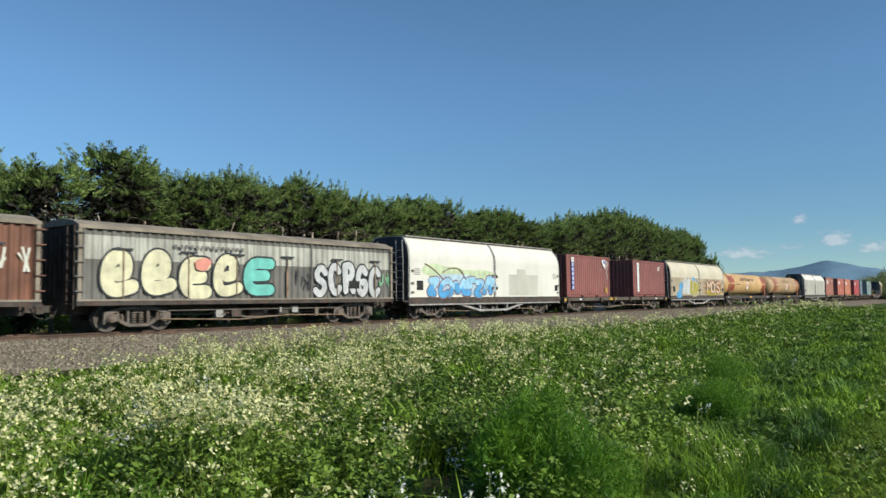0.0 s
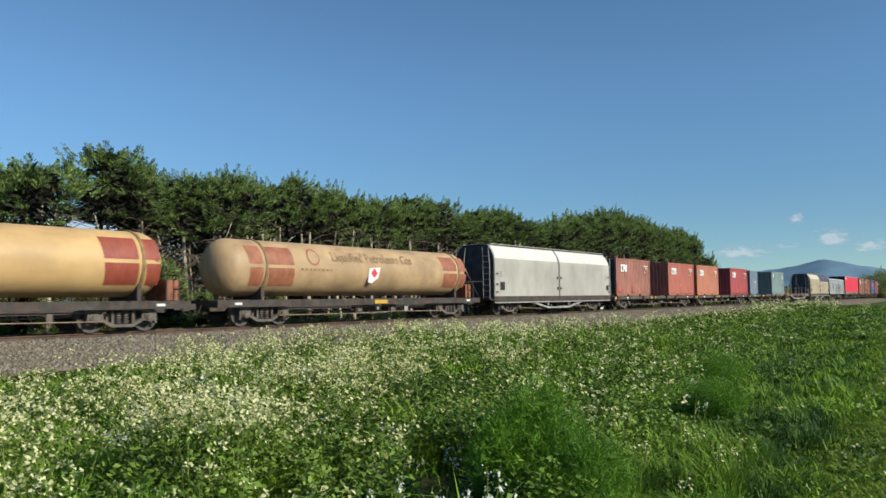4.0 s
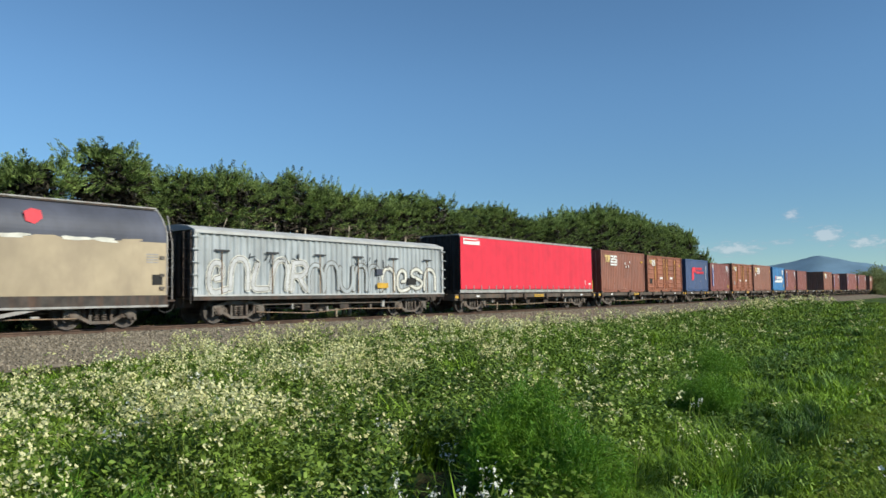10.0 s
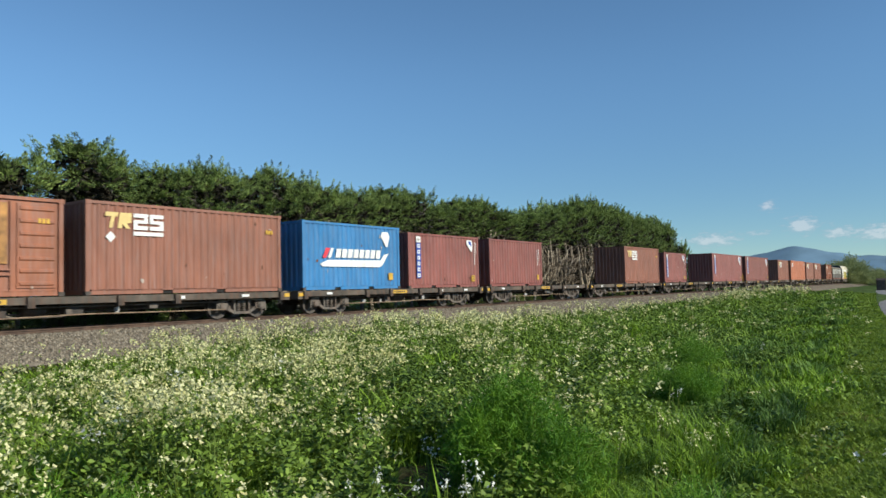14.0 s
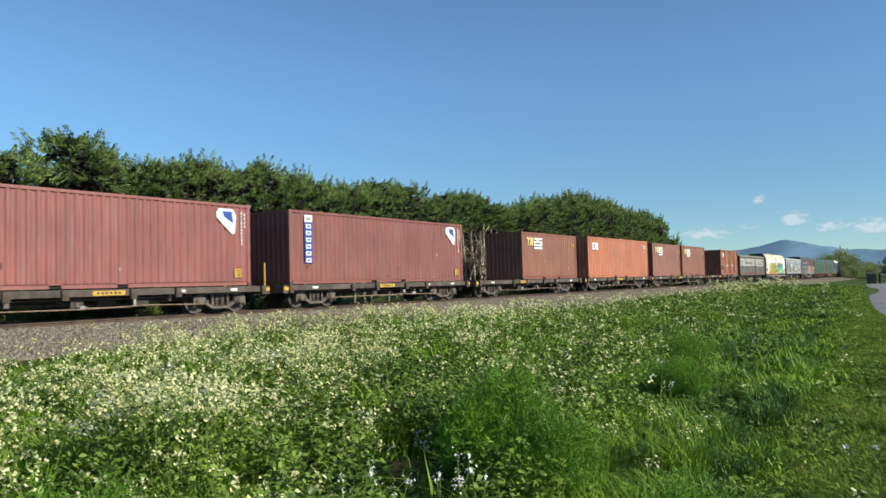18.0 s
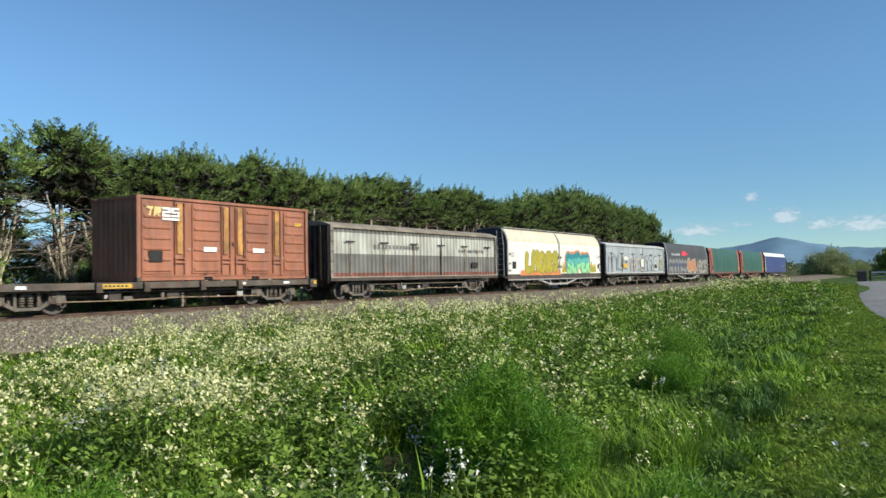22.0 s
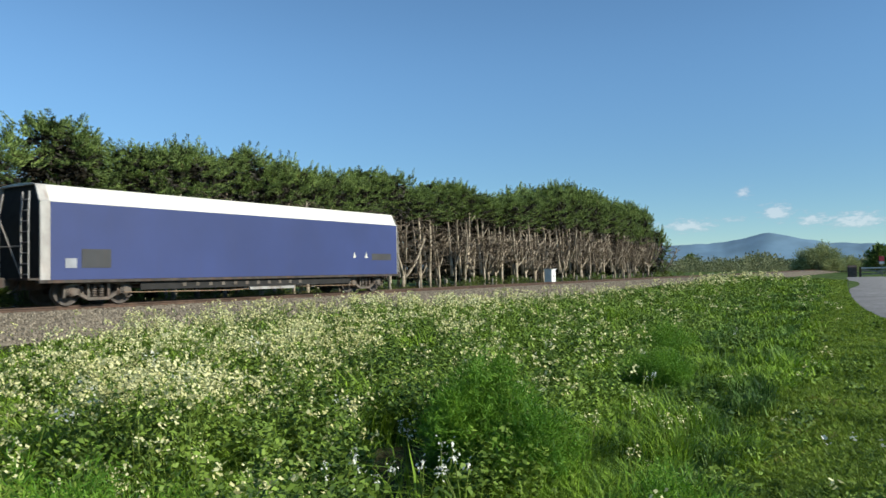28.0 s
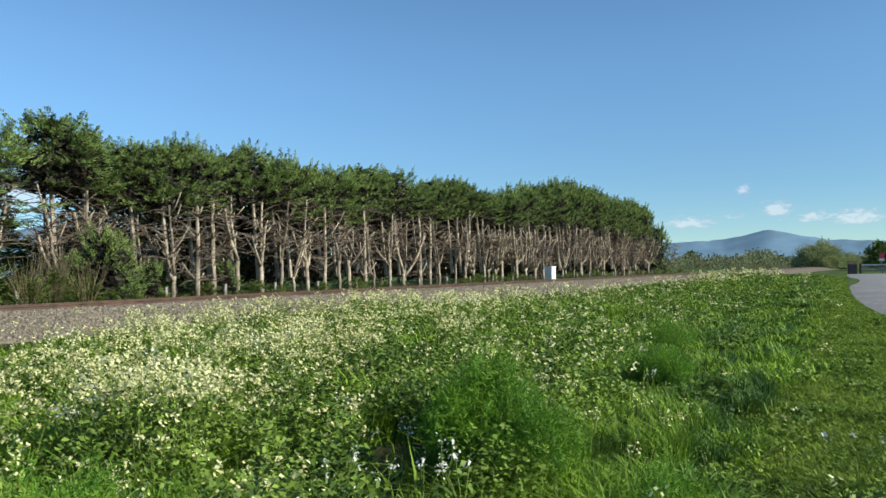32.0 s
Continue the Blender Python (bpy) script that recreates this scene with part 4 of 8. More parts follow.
def bogie(wagon, x):
    b = part("bogie", BOLSTER, None, wagon, "dusty iron bogie", place=pose(x, 0, 0))
    for s in (-1, 1):
        part("axle", AXLE, None, b, place=pose(s * 0.875, 0, 0.42))
        part("side_frame", SIDE_FRAME, None, b, place=pose(0, s * 0.86, 0))
        for q in (-0.12, 0.12):
            part("spring", SPRINGS, None, b, place=pose(q, s * 0.86, 0))
        for q in (-1, 1):
            part("wheel", WHEEL, None, b, place=pose(s * 0.875, q * 0.6, 0.425, rz=0 if q < 0 else 180))


def coupler(wagon, x, way):
    bm = bmesh.new()
    box(bm, min(x, x + way * 0.35), max(x, x + way * 0.35), -0.09, 0.09, 0.62, 0.82)
    box(bm, min(x + way * 0.3, x + way * 0.5), max(x + way * 0.3, x + way * 0.5), -0.16, 0.12, 0.58, 0.86)
    hose = bmesh.new()
    tube(hose, [(x, -0.4, 0.75), (x + way * 0.15, -0.42, 0.5), (x + way * 0.35, -0.4, 0.42)], 0.025)
    part("coupler", bm, M_STEEL, wagon)
    part("brake_hose", hose, M_DARK, wagon)


def running_gear(wagon, L, inset=2.1):
    bogie(wagon, inset)
    bogie(wagon, L - inset)
    coupler(wagon, 0.0, -1)
    coupler(wagon, L, 1)


def brake_gear(wagon, L, seed=0):
    rnd = random.Random(seed)
    bm = bmesh.new()
    c = L * rnd.uniform(0.42, 0.55)
    lathe(bm, [(0.1, -0.35), (0.19, -0.3), (0.19, 0.3), (0.1, 0.35)], 12, "x", (c, -0.55, 0.55))
    part("brake_cylinder", bm, M_STEEL, wagon)
    for pts, r in (([(3.4, -0.5, 0.5), (c, -0.5, 0.42), (L - 3.4, -0.5, 0.5)], 0.025), ([(3.2, -0.95, 0.62), (L - 3.2, -0.95, 0.6)], 0.022), ([(c - 1.6, -0.8, 0.55), (c - 0.6, -0.8, 0.34), (c + 0.8, -0.8, 0.34)], 0.03)):
        bm = bmesh.new()
        tube(bm, pts, r)
        part("brake_rod", bm, M_BOGIE, wagon)
    for k in range(5):
        x = rnd.uniform(3.6, L - 3.9)
        z = rnd.uniform(0.3, 0.5)
        part("brake_hanger", boxes((x, x + rnd.uniform(0.06, 0.3), -1.0, -0.9, z, z + rnd.uniform(0.08, 0.3))), M_BOGIE if k % 2 else M_GREY, wagon)
    bm = bmesh.new()
    tube(bm, [(2.9, -1.02, 0.36), (c - 1.0, -1.02, 0.3 + rnd.uniform(-0.05, 0.08)), (c + 1.2, -1.02, 0.38), (L - 2.9, -1.02, 0.33)], 0.02)
    part("pull_rod", bm, M_PULLROD, wagon)
    part("valve_box", boxes((c + 0.8, c + 1.3, -0.9, -0.5, 0.4, 0.68)), M_STEEL, wagon)
    part("air_reservoir", boxes((c - 1.3, c - 0.9, -0.95, -0.7, 0.36, 0.66)), M_STEEL, wagon)


def plate(name, parent, x0, x1, z0, z1, mat, y=NEAR, off=0.012, label=""):
    """A small flat plate or painted panel on the near side."""
    return part(name, boxes((x0, x1, y - off, y - 0.001, z0, z1)), mat, parent, label)


def truss(wagon, L, mat, low=0.36, a=0.2, b=0.8, y=-1.16):
    for yy in (y, -y):
        bm = bmesh.new()
        pts = [(L * a, 0.82), (L * (a + 0.19), low), (L * (b - 0.19), low), (L * b, 0.82)]
        for (xa, za), (xb, zb) in zip(pts, pts[1:]):
            bar(bm, xa, za, xb, zb, yy - 0.05, yy + 0.05, 0.1)
        for x in (L * (a + 0.19), L * (b - 0.19)):
            bar(bm, x, low, x, 0.84, yy - 0.04, yy + 0.04, 0.09)
        part("truss_rod", bm, mat, wagon)


def flat_wagon(u0, u1, seed, plates=True, label="dusty low container flat wagon with yellow side plates", deck=M_DECK, posts=False):
    L = u1 - u0
    rnd = random.Random(seed)
    w = new("flat_wagon")
    tagged(w, label, "wagon", "wagons of the train")
    for s in (-1, 1):
        bm = bmesh.new()
        y0, y1 = sorted((s * 1.08, s * 1.2))
        box(bm, 0.25, L - 0.25, y0, y1, 0.72, 0.905)
        y0, y1 = sorted((s * 1.0, s * 1.22))
        box(bm, 0.25, L - 0.25, y0, y1, 0.7, 0.725)
        part("side_sill", bm, deck, w)
    bm = bmesh.new()
    sweep(bm, [(-0.32, 0.0), (0.32, 0.0), (0.32, 0.9), (-0.32, 0.9)], [0.2, 2.9, 3.6, L - 3.6, L - 2.9, L - 0.2])
    for v in bm.verts:
        if v.co.z < 0.1:
            v.co.z = 0.62 if v.co.x < 3 or v.co.x > L - 3 else 0.5
    part("centre_sill", bm, M_STEEL, w)
    beam = finish("cross_beam", boxes((-0.09, 0.09, -1.08, 1.08, 0.66, 0.86)), deck)
    n = int(L / 1.7)
    for k in range(n):
        part("cross_beam", beam, None, w, place=pose(0.9 + (L - 1.8) * k / (n - 1), 0, 0))
    for x in (0.05, L - 0.3):
        part("headstock", boxes((x, x + 0.25, -1.2, 1.2, 0.6, 0.9)), deck, w)
    part("floor_plate", boxes((0.3, L - 0.3, -1.075, 1.075, 0.862, 0.9)), deck, w)
    for x in (0.06, L - 0.36):
        plate("end_plate", w, x, x + 0.28, 0.71, 0.84, M_YELLOW, label="yellow painted end step")
    if plates:
        x = L * rnd.uniform(0.28, 0.5)
        plate("number_plate", w, x, x + 1.05, 0.72, 0.86, M_YELLOW, label="yellow plate with dark bars")
        for k in range(6):
            plate("marking_bar", w, x + 0.12 + 0.14 * k, x + 0.2 + 0.14 * k, 0.76, 0.82, M_BLACK, off=0.016)
        for f in (0.12, 0.7, 0.86):
            plate("reflector", w, L * f, L * f + 0.3, 0.75, 0.84, M_WHITE)
    lock = finish("container_lock", boxes((-0.1, 0.1, -0.14, 0.05, 0.6, 0.9)), M_DECK)
    for f in (0.03, 0.3, 0.42, 0.58, 0.7, 0.97):
        part("container_lock", lock, None, w, place=pose(L * f, -1.16, 0))
    if posts:
        for f, y in ((0.985, -1.1), (0.985, 1.1)):
            bm = bmesh.new()
            tube(bm, [(L * f, y, 0.9), (L * f, y, 1.75)], 0.035)
            part("handrail", bm, M_YELLOW, w)
    running_gear(w, L)
    brake_gear(w, L, seed)
    return on_train(w, u0)


def corrugated(bm, x0, x1, z0, z1, y, out, pitch=0.28, depth=0.045, thick=0.004):
    """A wall sheet with upright trapezoid ribs; out is -1 on the near side."""
    n = max(2, int(round((x1 - x0) / pitch)))
    p = (x1 - x0) / n
    line = []
    for k in range(n):
        a = x0 + k * p
        line += [(a, 0), (a + 0.25 * p, 0), (a + 0.45 * p, 1), (a + 0.8 * p, 1)]
    line.append((x1, 0))
    lo = [bm.verts.new((x, y - out * depth * d, z0)) for x, d in line]
    hi = [bm.verts.new((x, y - out * depth * d, z1)) for x, d in line]
    for k in range(len(line) - 1):
        bm.faces.new((lo[k], lo[k + 1], hi[k + 1], hi[k]))


def corrugated_end(bm, y0, y1, z0, z1, x, depth=0.05, n=8):
    p = (y1 - y0) / n
    line = []
    for k in range(n):
        a = y0 + k * p
        line += [(a, 0), (a + 0.25 * p, 0), (a + 0.45 * p, 1), (a + 0.8 * p, 1)]
    line.append((y1, 0))
    lo = [bm.verts.new((x + depth * d, y, z0)) for y, d in line]
    hi = [bm.verts.new((x + depth * d, y, z1)) for y, d in line]
    for k in range(len(line) - 1):
        bm.faces.new((lo[k], lo[k + 1], hi[k + 1], hi[k]))


def paint(name, colour, amount=0.22, dirt=(0.09, 0.05, 0.035), spread=0.1, rough=0.55):
    return surface(name, colour, rough, 0.0, spread, 0.7, dirt, amount, streak=(3.2, 3.2, 0.35), grain=45, bump=0.08, fade=0.45)


def container_shell(c, L, H, mat, ribbed=True):
    """Frame, walls, roof and doors that every container has; z from its own floor."""
    post = boxes
    for x in (0.0, L - 0.13):
        for y in (-1.22, 1.09):
            part("corner_post", post((x, x + 0.13, y, y + 0.13, 0.12, H - 0.12)), mat, c)
            for z in (0.0, H - 0.118):
                part("corner_casting", boxes((x - 0.004, x + 0.166, y - (0.004 if y < 0 else 0.028), y + (0.158 if y < 0 else 0.134), z, z + 0.118)), M_STEEL if z == 0 else mat, c)
    for s in (-1, 1):
        a, b = sorted((s * 1.215, s * 1.15))
        part("top_rail", boxes((0.132, L - 0.132, a, b, H - 0.1, H - 0.01)), mat, c)
        bm = bmesh.new()
        cuts = [0.166] + sorted(v for f in (0.5 - 1.05 / L, 0.5 + 1.05 / L) for v in (L * f - 0.18, L * f + 0.18)) + [L - 0.166]
        for k in range(0, len(cuts), 2):
            box(bm, cuts[k], cuts[k + 1], a, b, 0.02, 0.17)
        box(bm, 0.166, L - 0.166, a, b, 0.125, 0.172)
        part("bottom_rail", bm, mat, c)
        if ribbed or s > 0:
            bm = bmesh.new()
            corrugated(bm, 0.13, L - 0.13, 0.17, H - 0.1, s * 1.2, s, 0.28, 0.04)
            part("side_wall", bm, mat, c)
    # fork pockets are filled with near-black blocks in place of inner shade
    for f in (0.5 - 1.05 / L, 0.5 + 1.05 / L):
        part("fork_pocket", boxes((L * f - 0.18, L * f + 0.18, -1.14, 1.14, 0.03, 0.124)), M_DARK, c)
    part("floor", boxes((0.13, L - 0.13, -1.14, 1.14, 0.126, 0.165)), M_STEEL, c)
    bm = bmesh.new()
    corrugated_end(bm, -1.09, 1.09, 0.16, H - 0.1, 0.03)
    part("end_wall", bm, mat, c)
    part("end_sill", boxes((0.01, 0.12, -1.09, 1.09, 0.02, 0.158)), mat, c)
    part("end_header", boxes((0.01, 0.12, -1.09, 1.09, H - 0.1, H - 0.012)), mat, c)
    bm = bmesh.new()
    n = int(L / 0.45)
    sweep(bm, [(-1.15, H - 0.03), (0, H - 0.015), (1.15, H - 0.03), (1.15, H - 0.06), (-1.15, H - 0.06)], [0.05, L - 0.05])
    for k in range(n):
        x = 0.2 + (L - 0.4) * k / n
        box(bm, x, x + 0.2, -1.05, 1.05, H - 0.032, H - 0.006)
    part("roof", bm, mat, c)
    for s in (-1, 1):
        a, b = sorted((s * 0.01, s * 1.08))
        d = part("door", boxes((L - 0.05, L - 0.01, a, b, 0.16, H - 0.11)), mat, c)
        bm = bmesh.new()
        for f in (0.3, 0.7):
            tube(bm, [(L + 0.005, a + (b - a) * f, 0.1), (L + 0.005, a + (b - a) * f, H - 0.08)], 0.018)
        part("lock_rod", bm, M_GREY, d)


def door_end(c, H):
    """Black doors with pale lock rods on the leading end."""
    for q in (-1, 1):
        a, b = sorted((q * 0.01, q * 1.1))
        d = part("door", boxes((-0.03, 0.025, a, b, 0.15, H - 0.1)), M_BLACK, c, "black painted door")
        for f in (0.28, 0.72):
            bm = bmesh.new()
            y = a + (b - a) * f
            tube(bm, [(-0.055, y, 0.08), (-0.055, y, H - 0.06)], 0.024)
            for z in (0.3, 0.95, 1.6, H - 0.35):
                box(bm, -0.075, -0.03, y - 0.05, y + 0.05, z, z + 0.07)
            part("lock_rod", bm, M_WHITE, d, "pale lock rod")


def code_bars(c, x, z, n, mat, dz=0.14, w=0.07, h=0.09, y=NEAR):
    """Unreadable stencilled marks, one bar under the other."""
    for k in range(n):
        plate("marking_bar", c, x, x + w, z - dz * k - h, z - dz * k, mat, y=y, off=0.01)


def shape(name, parent, pts, mat, y=NEAR, off=0.012, label=""):
    """A flat painted outline of (x, z) points."""
    bm = bmesh.new()
    lo = [bm.verts.new((x, y - off, z)) for x, z in pts]
    hi = [bm.verts.new((x, y - 0.001, z)) for x, z in pts]
    bm.faces.new(lo)
    bm.faces.new(hi[::-1])
    for k in range(len(pts)):
        bm.faces.new((lo[k], lo[(k + 1) % len(pts)], hi[(k + 1) % len(pts)], hi[k]))
    return part(name, bm, mat, parent, label)


M_BLUE_SIGN = surface("blue_sign_paint", (0.03, 0.07, 0.33), 0.5, 0, 0.1, 4, GRIME, 0.1)
M_CREAM_SIGN = surface("cream_sign_paint", (0.68, 0.5, 0.2), 0.5, 0, 0.1, 4, GRIME, 0.12)


def logo_tower(c, L, H, s=1.0):
    """White square over a tall blue strip of white blocks, and a slanted white shield with a blue fleck."""
    x = 0.62 if L < 8 else 0.82
    w = 0.34 if L < 8 else 0.42
    top = H - 0.17
    plate("logo_square", c, x, x + w, top - 0.28, top, M_WHITE)
    plate("logo_fleck", c, x + 0.08, x + w - 0.08, top - 0.2, top - 0.1, M_GREY, off=0.016)
    low = top - (1.95 if L < 8 else 1.9)
    plate("logo_strip", c, x, x + w, low, top - 0.3, M_BLUE_SIGN)
    n = 6
    for k in range(n):
        z = top - 0.36 - (top - 0.3 - low) / n * k
        plate("logo_block", c, x + 0.07, x + w - 0.07, z - 0.17, z, M_WHITE, off=0.016)
        plate("logo_gap", c, x + 0.14, x + w - 0.13, z - 0.12, z - 0.05, M_BLUE_SIGN, off=0.02)
    gx = L - 1.15 if L < 8 else L - 1.5
    k = 0.75 if L < 8 else 1.15
    shape("shield", c, [(gx, top - 0.15 * k), (gx + 0.1 * k, top - 0.02), (gx + 0.62 * k, top - 0.02), (gx + 0.75 * k, top - 0.2 * k), (gx + 0.7 * k, top - 0.75 * k), (gx + 0.6 * k, top - 0.8 * k), (gx + 0.02, top - 0.3 * k)], M_WHITE, label="white slanted shield")
    shape("shield_fleck", c, [(gx + 0.22 * k, top - 0.1 * k), (gx + 0.58 * k, top - 0.1 * k), (gx + 0.64 * k, top - 0.45 * k), (gx + 0.3 * k, top - 0.28 * k)], M_BLUE_SIGN, off=0.017)
    code_bars(c, L - 0.42, top - 0.1, 10, M_WHITE, 0.12, 0.05, 0.085)
    code_bars(c, L - 0.28, top - 0.15, 4, M_WHITE, 0.14, 0.05, 0.09)
    plate("warning_plate", c, L - 0.72, L - 0.42, 0.3, 0.6, M_YELLOW, label="yellow warning plate")
    code_bars(c, L - 0.66, 0.55, 3, M_BLACK, 0.08, 0.18, 0.03, y=NEAR - 0.012)


def logo_slab(c, L, H):
    """Three chunky white shapes near the top, like a bracket, a wedge and a bar."""
    x, z, h = 0.78, H - 0.42, 0.5
    shape("logo_bracket", c, [(x, z), (x + 0.42, z), (x + 0.42, z - 0.12), (x + 0.18, z - 0.12), (x + 0.18, z - h + 0.12), (x + 0.42, z - h + 0.12), (x + 0.36, z - h), (x, z - h)], M_WHITE)
    shape("logo_wedge", c, [(x + 0.46, z), (x + 0.82, z), (x + 0.82, z - h), (x + 0.68, z - h), (x + 0.68, z - h * 0.65), (x + 0.58, z - h * 0.65), (x + 0.52, z - h), (x + 0.38, z - h)], M_WHITE)
    shape("logo_bar", c, [(x + 0.87, z), (x + 1.04, z), (x + 1.04, z - h), (x + 0.87, z - h)], M_WHITE)
    for k in range(7):
        plate("marking_bar", c, L - 1.25 + 0.12 * k, L - 1.17 + 0.12 * k, H - 0.5, H - 0.42, M_WHITE)
    for k in range(3):
        plate("marking_bar", c, L - 0.95 + 0.14 * k, L - 0.85 + 0.14 * k, H - 0.66, H - 0.58, M_WHITE)
    plate("marking_bar", c, L - 1.02, L - 0.9, H - 0.95, H - 0.82, M_WHITE)
    plate("marking_bar", c, L - 0.45, L - 0.36, H - 0.75, H - 0.6, M_YELLOW)


def logo_twenty(c, L, H, small=False):
    """Cream slanted shapes and two white blocks over a white underline."""
    k = 0.62 if small else 1.0
    x, z = (0.35, H - 0.35) if small else (0.62, H - 0.32)
    h = 0.48 * k
    shape("logo_tee", c, [(x, z), (x + 0.42 * k, z), (x + 0.4 * k, z - 0.13 * k), (x + 0.3 * k, z - 0.13 * k), (x + 0.22 * k, z - h), (x + 0.1 * k, z - h), (x + 0.18 * k, z - 0.13 * k), (x - 0.02 * k, z - 0.13 * k)], M_CREAM_SIGN)
    shape("logo_block", c, [(x + 0.47 * k, z), (x + 0.86 * k, z), (x + 0.84 * k, z - 0.3 * k), (x + 0.7 * k, z - 0.32 * k), (x + 0.8 * k, z - h), (x + 0.66 * k, z - h), (x + 0.55 * k, z - 0.34 * k), (x + 0.52 * k, z - h), (x + 0.38 * k, z - h)], M_CREAM_SIGN)
    for q in (0.92, 1.48):
        a = x + q * k
        for x0, x1, z0, z1 in ((0, 0.5, 0, 0.12), (0.36, 0.5, 0.12, 0.2) if q < 1 else (0, 0.14, 0.12, 0.2), (0, 0.5, 0.2, 0.3), (0, 0.14, 0.3, 0.38) if q < 1 else (0.36, 0.5, 0.3, 0.38), (0, 0.5, 0.38, 0.5)):
            plate("logo_stroke", c, a + x0 * k, a + x1 * k, z - z1 * k, z - z0 * k, M_WHITE)
    plate("underline", c, x + 0.92 * k, x + 1.98 * k, z - 0.68 * k, z - 0.56 * k, M_WHITE)
    for q in range(3):
        plate("marking_bar", c, L - 0.72 + 0.12 * q, L - 0.64 + 0.12 * q, H - 0.72, H - 0.58, M_YELLOW)


def scuffs(c, L, H, seed):
    """Rust spots and pale scrapes on a box's near side, most of them low down."""
    rnd = random.Random(seed)
    rust = surface("rust_spot", (0.12, 0.05, 0.028), 0.85, 0, 0.3, 6, GRIME, 0.3)
    pale = surface("pale_scrape", (0.5, 0.42, 0.36), 0.8, 0, 0.2, 6, RUST, 0.3)
    for k in range(7):
        x, z = rnd.uniform(0.25, L - 0.25), 0.22 + (H - 0.5) * rnd.random() ** 1.8
        w, h = rnd.uniform(0.03, 0.12), rnd.uniform(0.03, 0.16)
        shape("scuff", c, blob(x, z, w, h, rnd, 2.0, 0.4, 9), rust if k % 3 else pale, y=NEAR + 0.016, off=0.006)


def container(name, label, u, L, H, mat, logo=None):
    c = new(name)
    tagged(c, label, "container", "containers on the train")
    container_shell(c, L, H, mat)
    if logo:
        logo(c, L, H)
    scuffs(c, L, H, u)
    return on_train(c, u, DECK)


def side_door_container(u, mat, seed):
    """A 25-foot box whose side is made of ribbed door leaves with upright lock rods."""
    L, H = 7.62, 2.75
    c = new("side_door_container")
    tagged(c, "rusty orange-brown container with ribbed side doors and lock rods", "container", "containers on the train")
    container_shell(c, L, H, mat, ribbed=False)
    part("side_backing", boxes((0.13, L - 0.13, -1.15, -1.11, 0.17, H - 0.1)), mat, c)
    leaves = ((0.2, 1.32), (2.12, 3.3), (4.45, 5.6), (6.35, 7.42))
    for x0, x1 in leaves:
        d = part("door_leaf", boxes((x0, x1, -1.19, -1.152, 0.24, H - 0.17)), mat, c)
        rib = bmesh.new()
        n = 7
        for k in range(n):
            z = 0.36 + (H - 0.68) * k / (n - 1)
            sweep(rib, [(-1.191, z - 0.07), (-1.225, z - 0.03), (-1.225, z + 0.02), (-1.191, z + 0.07)], [x0 + 0.07, x1 - 0.07])
        part("door_ribs", rib, mat, d)
    M_RODCOVER = surface("faded_yellow_rod_cover", (0.42, 0.2, 0.05), 0.6, 0, 0.3, 3, (0.2, 0.09, 0.05), 0.5)
    for x in (1.62, 3.55, 4.18, 5.98):
        part("rod_cover", boxes((x - 0.11, x + 0.11, -1.205, -1.152, 0.9, H - 0.2)), M_RODCOVER, c, "faded yellow rod cover")
        bm = bmesh.new()
        tube(bm, [(x + 0.19, -1.2, 0.2), (x + 0.19, -1.2, H - 0.14)], 0.022)
        tube(bm, [(x - 0.19, -1.2, 0.2), (x - 0.19, -1.2, H - 0.14)], 0.022)
        box(bm, x - 0.22, x + 0.24, -1.235, -1.2, 0.58, 0.64)
        box(bm, x - 0.22, x + 0.24, -1.235, -1.2, 0.72, 0.76)
        part("lock_rod", bm, mat, c)
    for x in (2.55, 4.75):
        plate("label_plate", c, x, x + 0.55, 0.98, 1.14, M_WHITE, y=-1.225, label="pale label plate")
    plate("door_placard", c, 0.42, 0.92, 0.62, 0.98, M_DARK if seed % 2 else M_GREY, y=-1.225, label="dark stained patch")
    logo_twenty(c, L, H, True)
    scuffs(c, L, H, u)
    return on_train(c, u, DECK)


def bulk_bin(u, L, H, mat):
    """A short box whose double doors face the camera's side."""
    c = new("short_container")
    tagged(c, "short blue-grey container with double doors and lock rods", "container", "containers on the train")
    container_shell(c, L, H, mat, ribbed=False)
    for k in range(2):
        x0 = 0.15 + (L - 0.3) / 2 * k
        d = part("side_door", boxes((x0 + 0.01, x0 + (L - 0.3) / 2 - 0.01, -1.2, -1.15, 0.17, H - 0.11)), mat, c)
        for q in (0.3, 0.72):
            bm = bmesh.new()
            tube(bm, [(x0 + (L - 0.3) / 2 * q, -1.225, 0.12), (x0 + (L - 0.3) / 2 * q, -1.225, H - 0.06)], 0.02)
            box(bm, x0 + (L - 0.3) / 2 * q - 0.15, x0 + (L - 0.3) / 2 * q + 0.05, -1.25, -1.22, 0.85, 0.9)
            part("lock_rod", bm, M_GREY, d)
        for z in (0.4, 1.25, 2.1):
            plate("hinge", d, x0 + (0.0 if k == 0 else (L - 0.3) / 2 - 0.18), x0 + (0.18 if k == 0 else (L - 0.3) / 2), z, z + 0.1, M_GREY, y=-1.2)
    plate("label_plate", c, 1.75, 2.2, 0.9, 1.2, M_YELLOW, y=-1.2)
    plate("label_plate", c, 1.75, 2.2, 1.23, 1.4, M_WHITE, y=-1.2)
    return on_train(c, u, DECK)


# graffiti: painted blobs with dark outlines
G = {}


def spray(name, colour):
    return surface("spray_" + name, colour, 0.5, 0, 0.12, 3, GRIME, 0.12, bump=0.05)


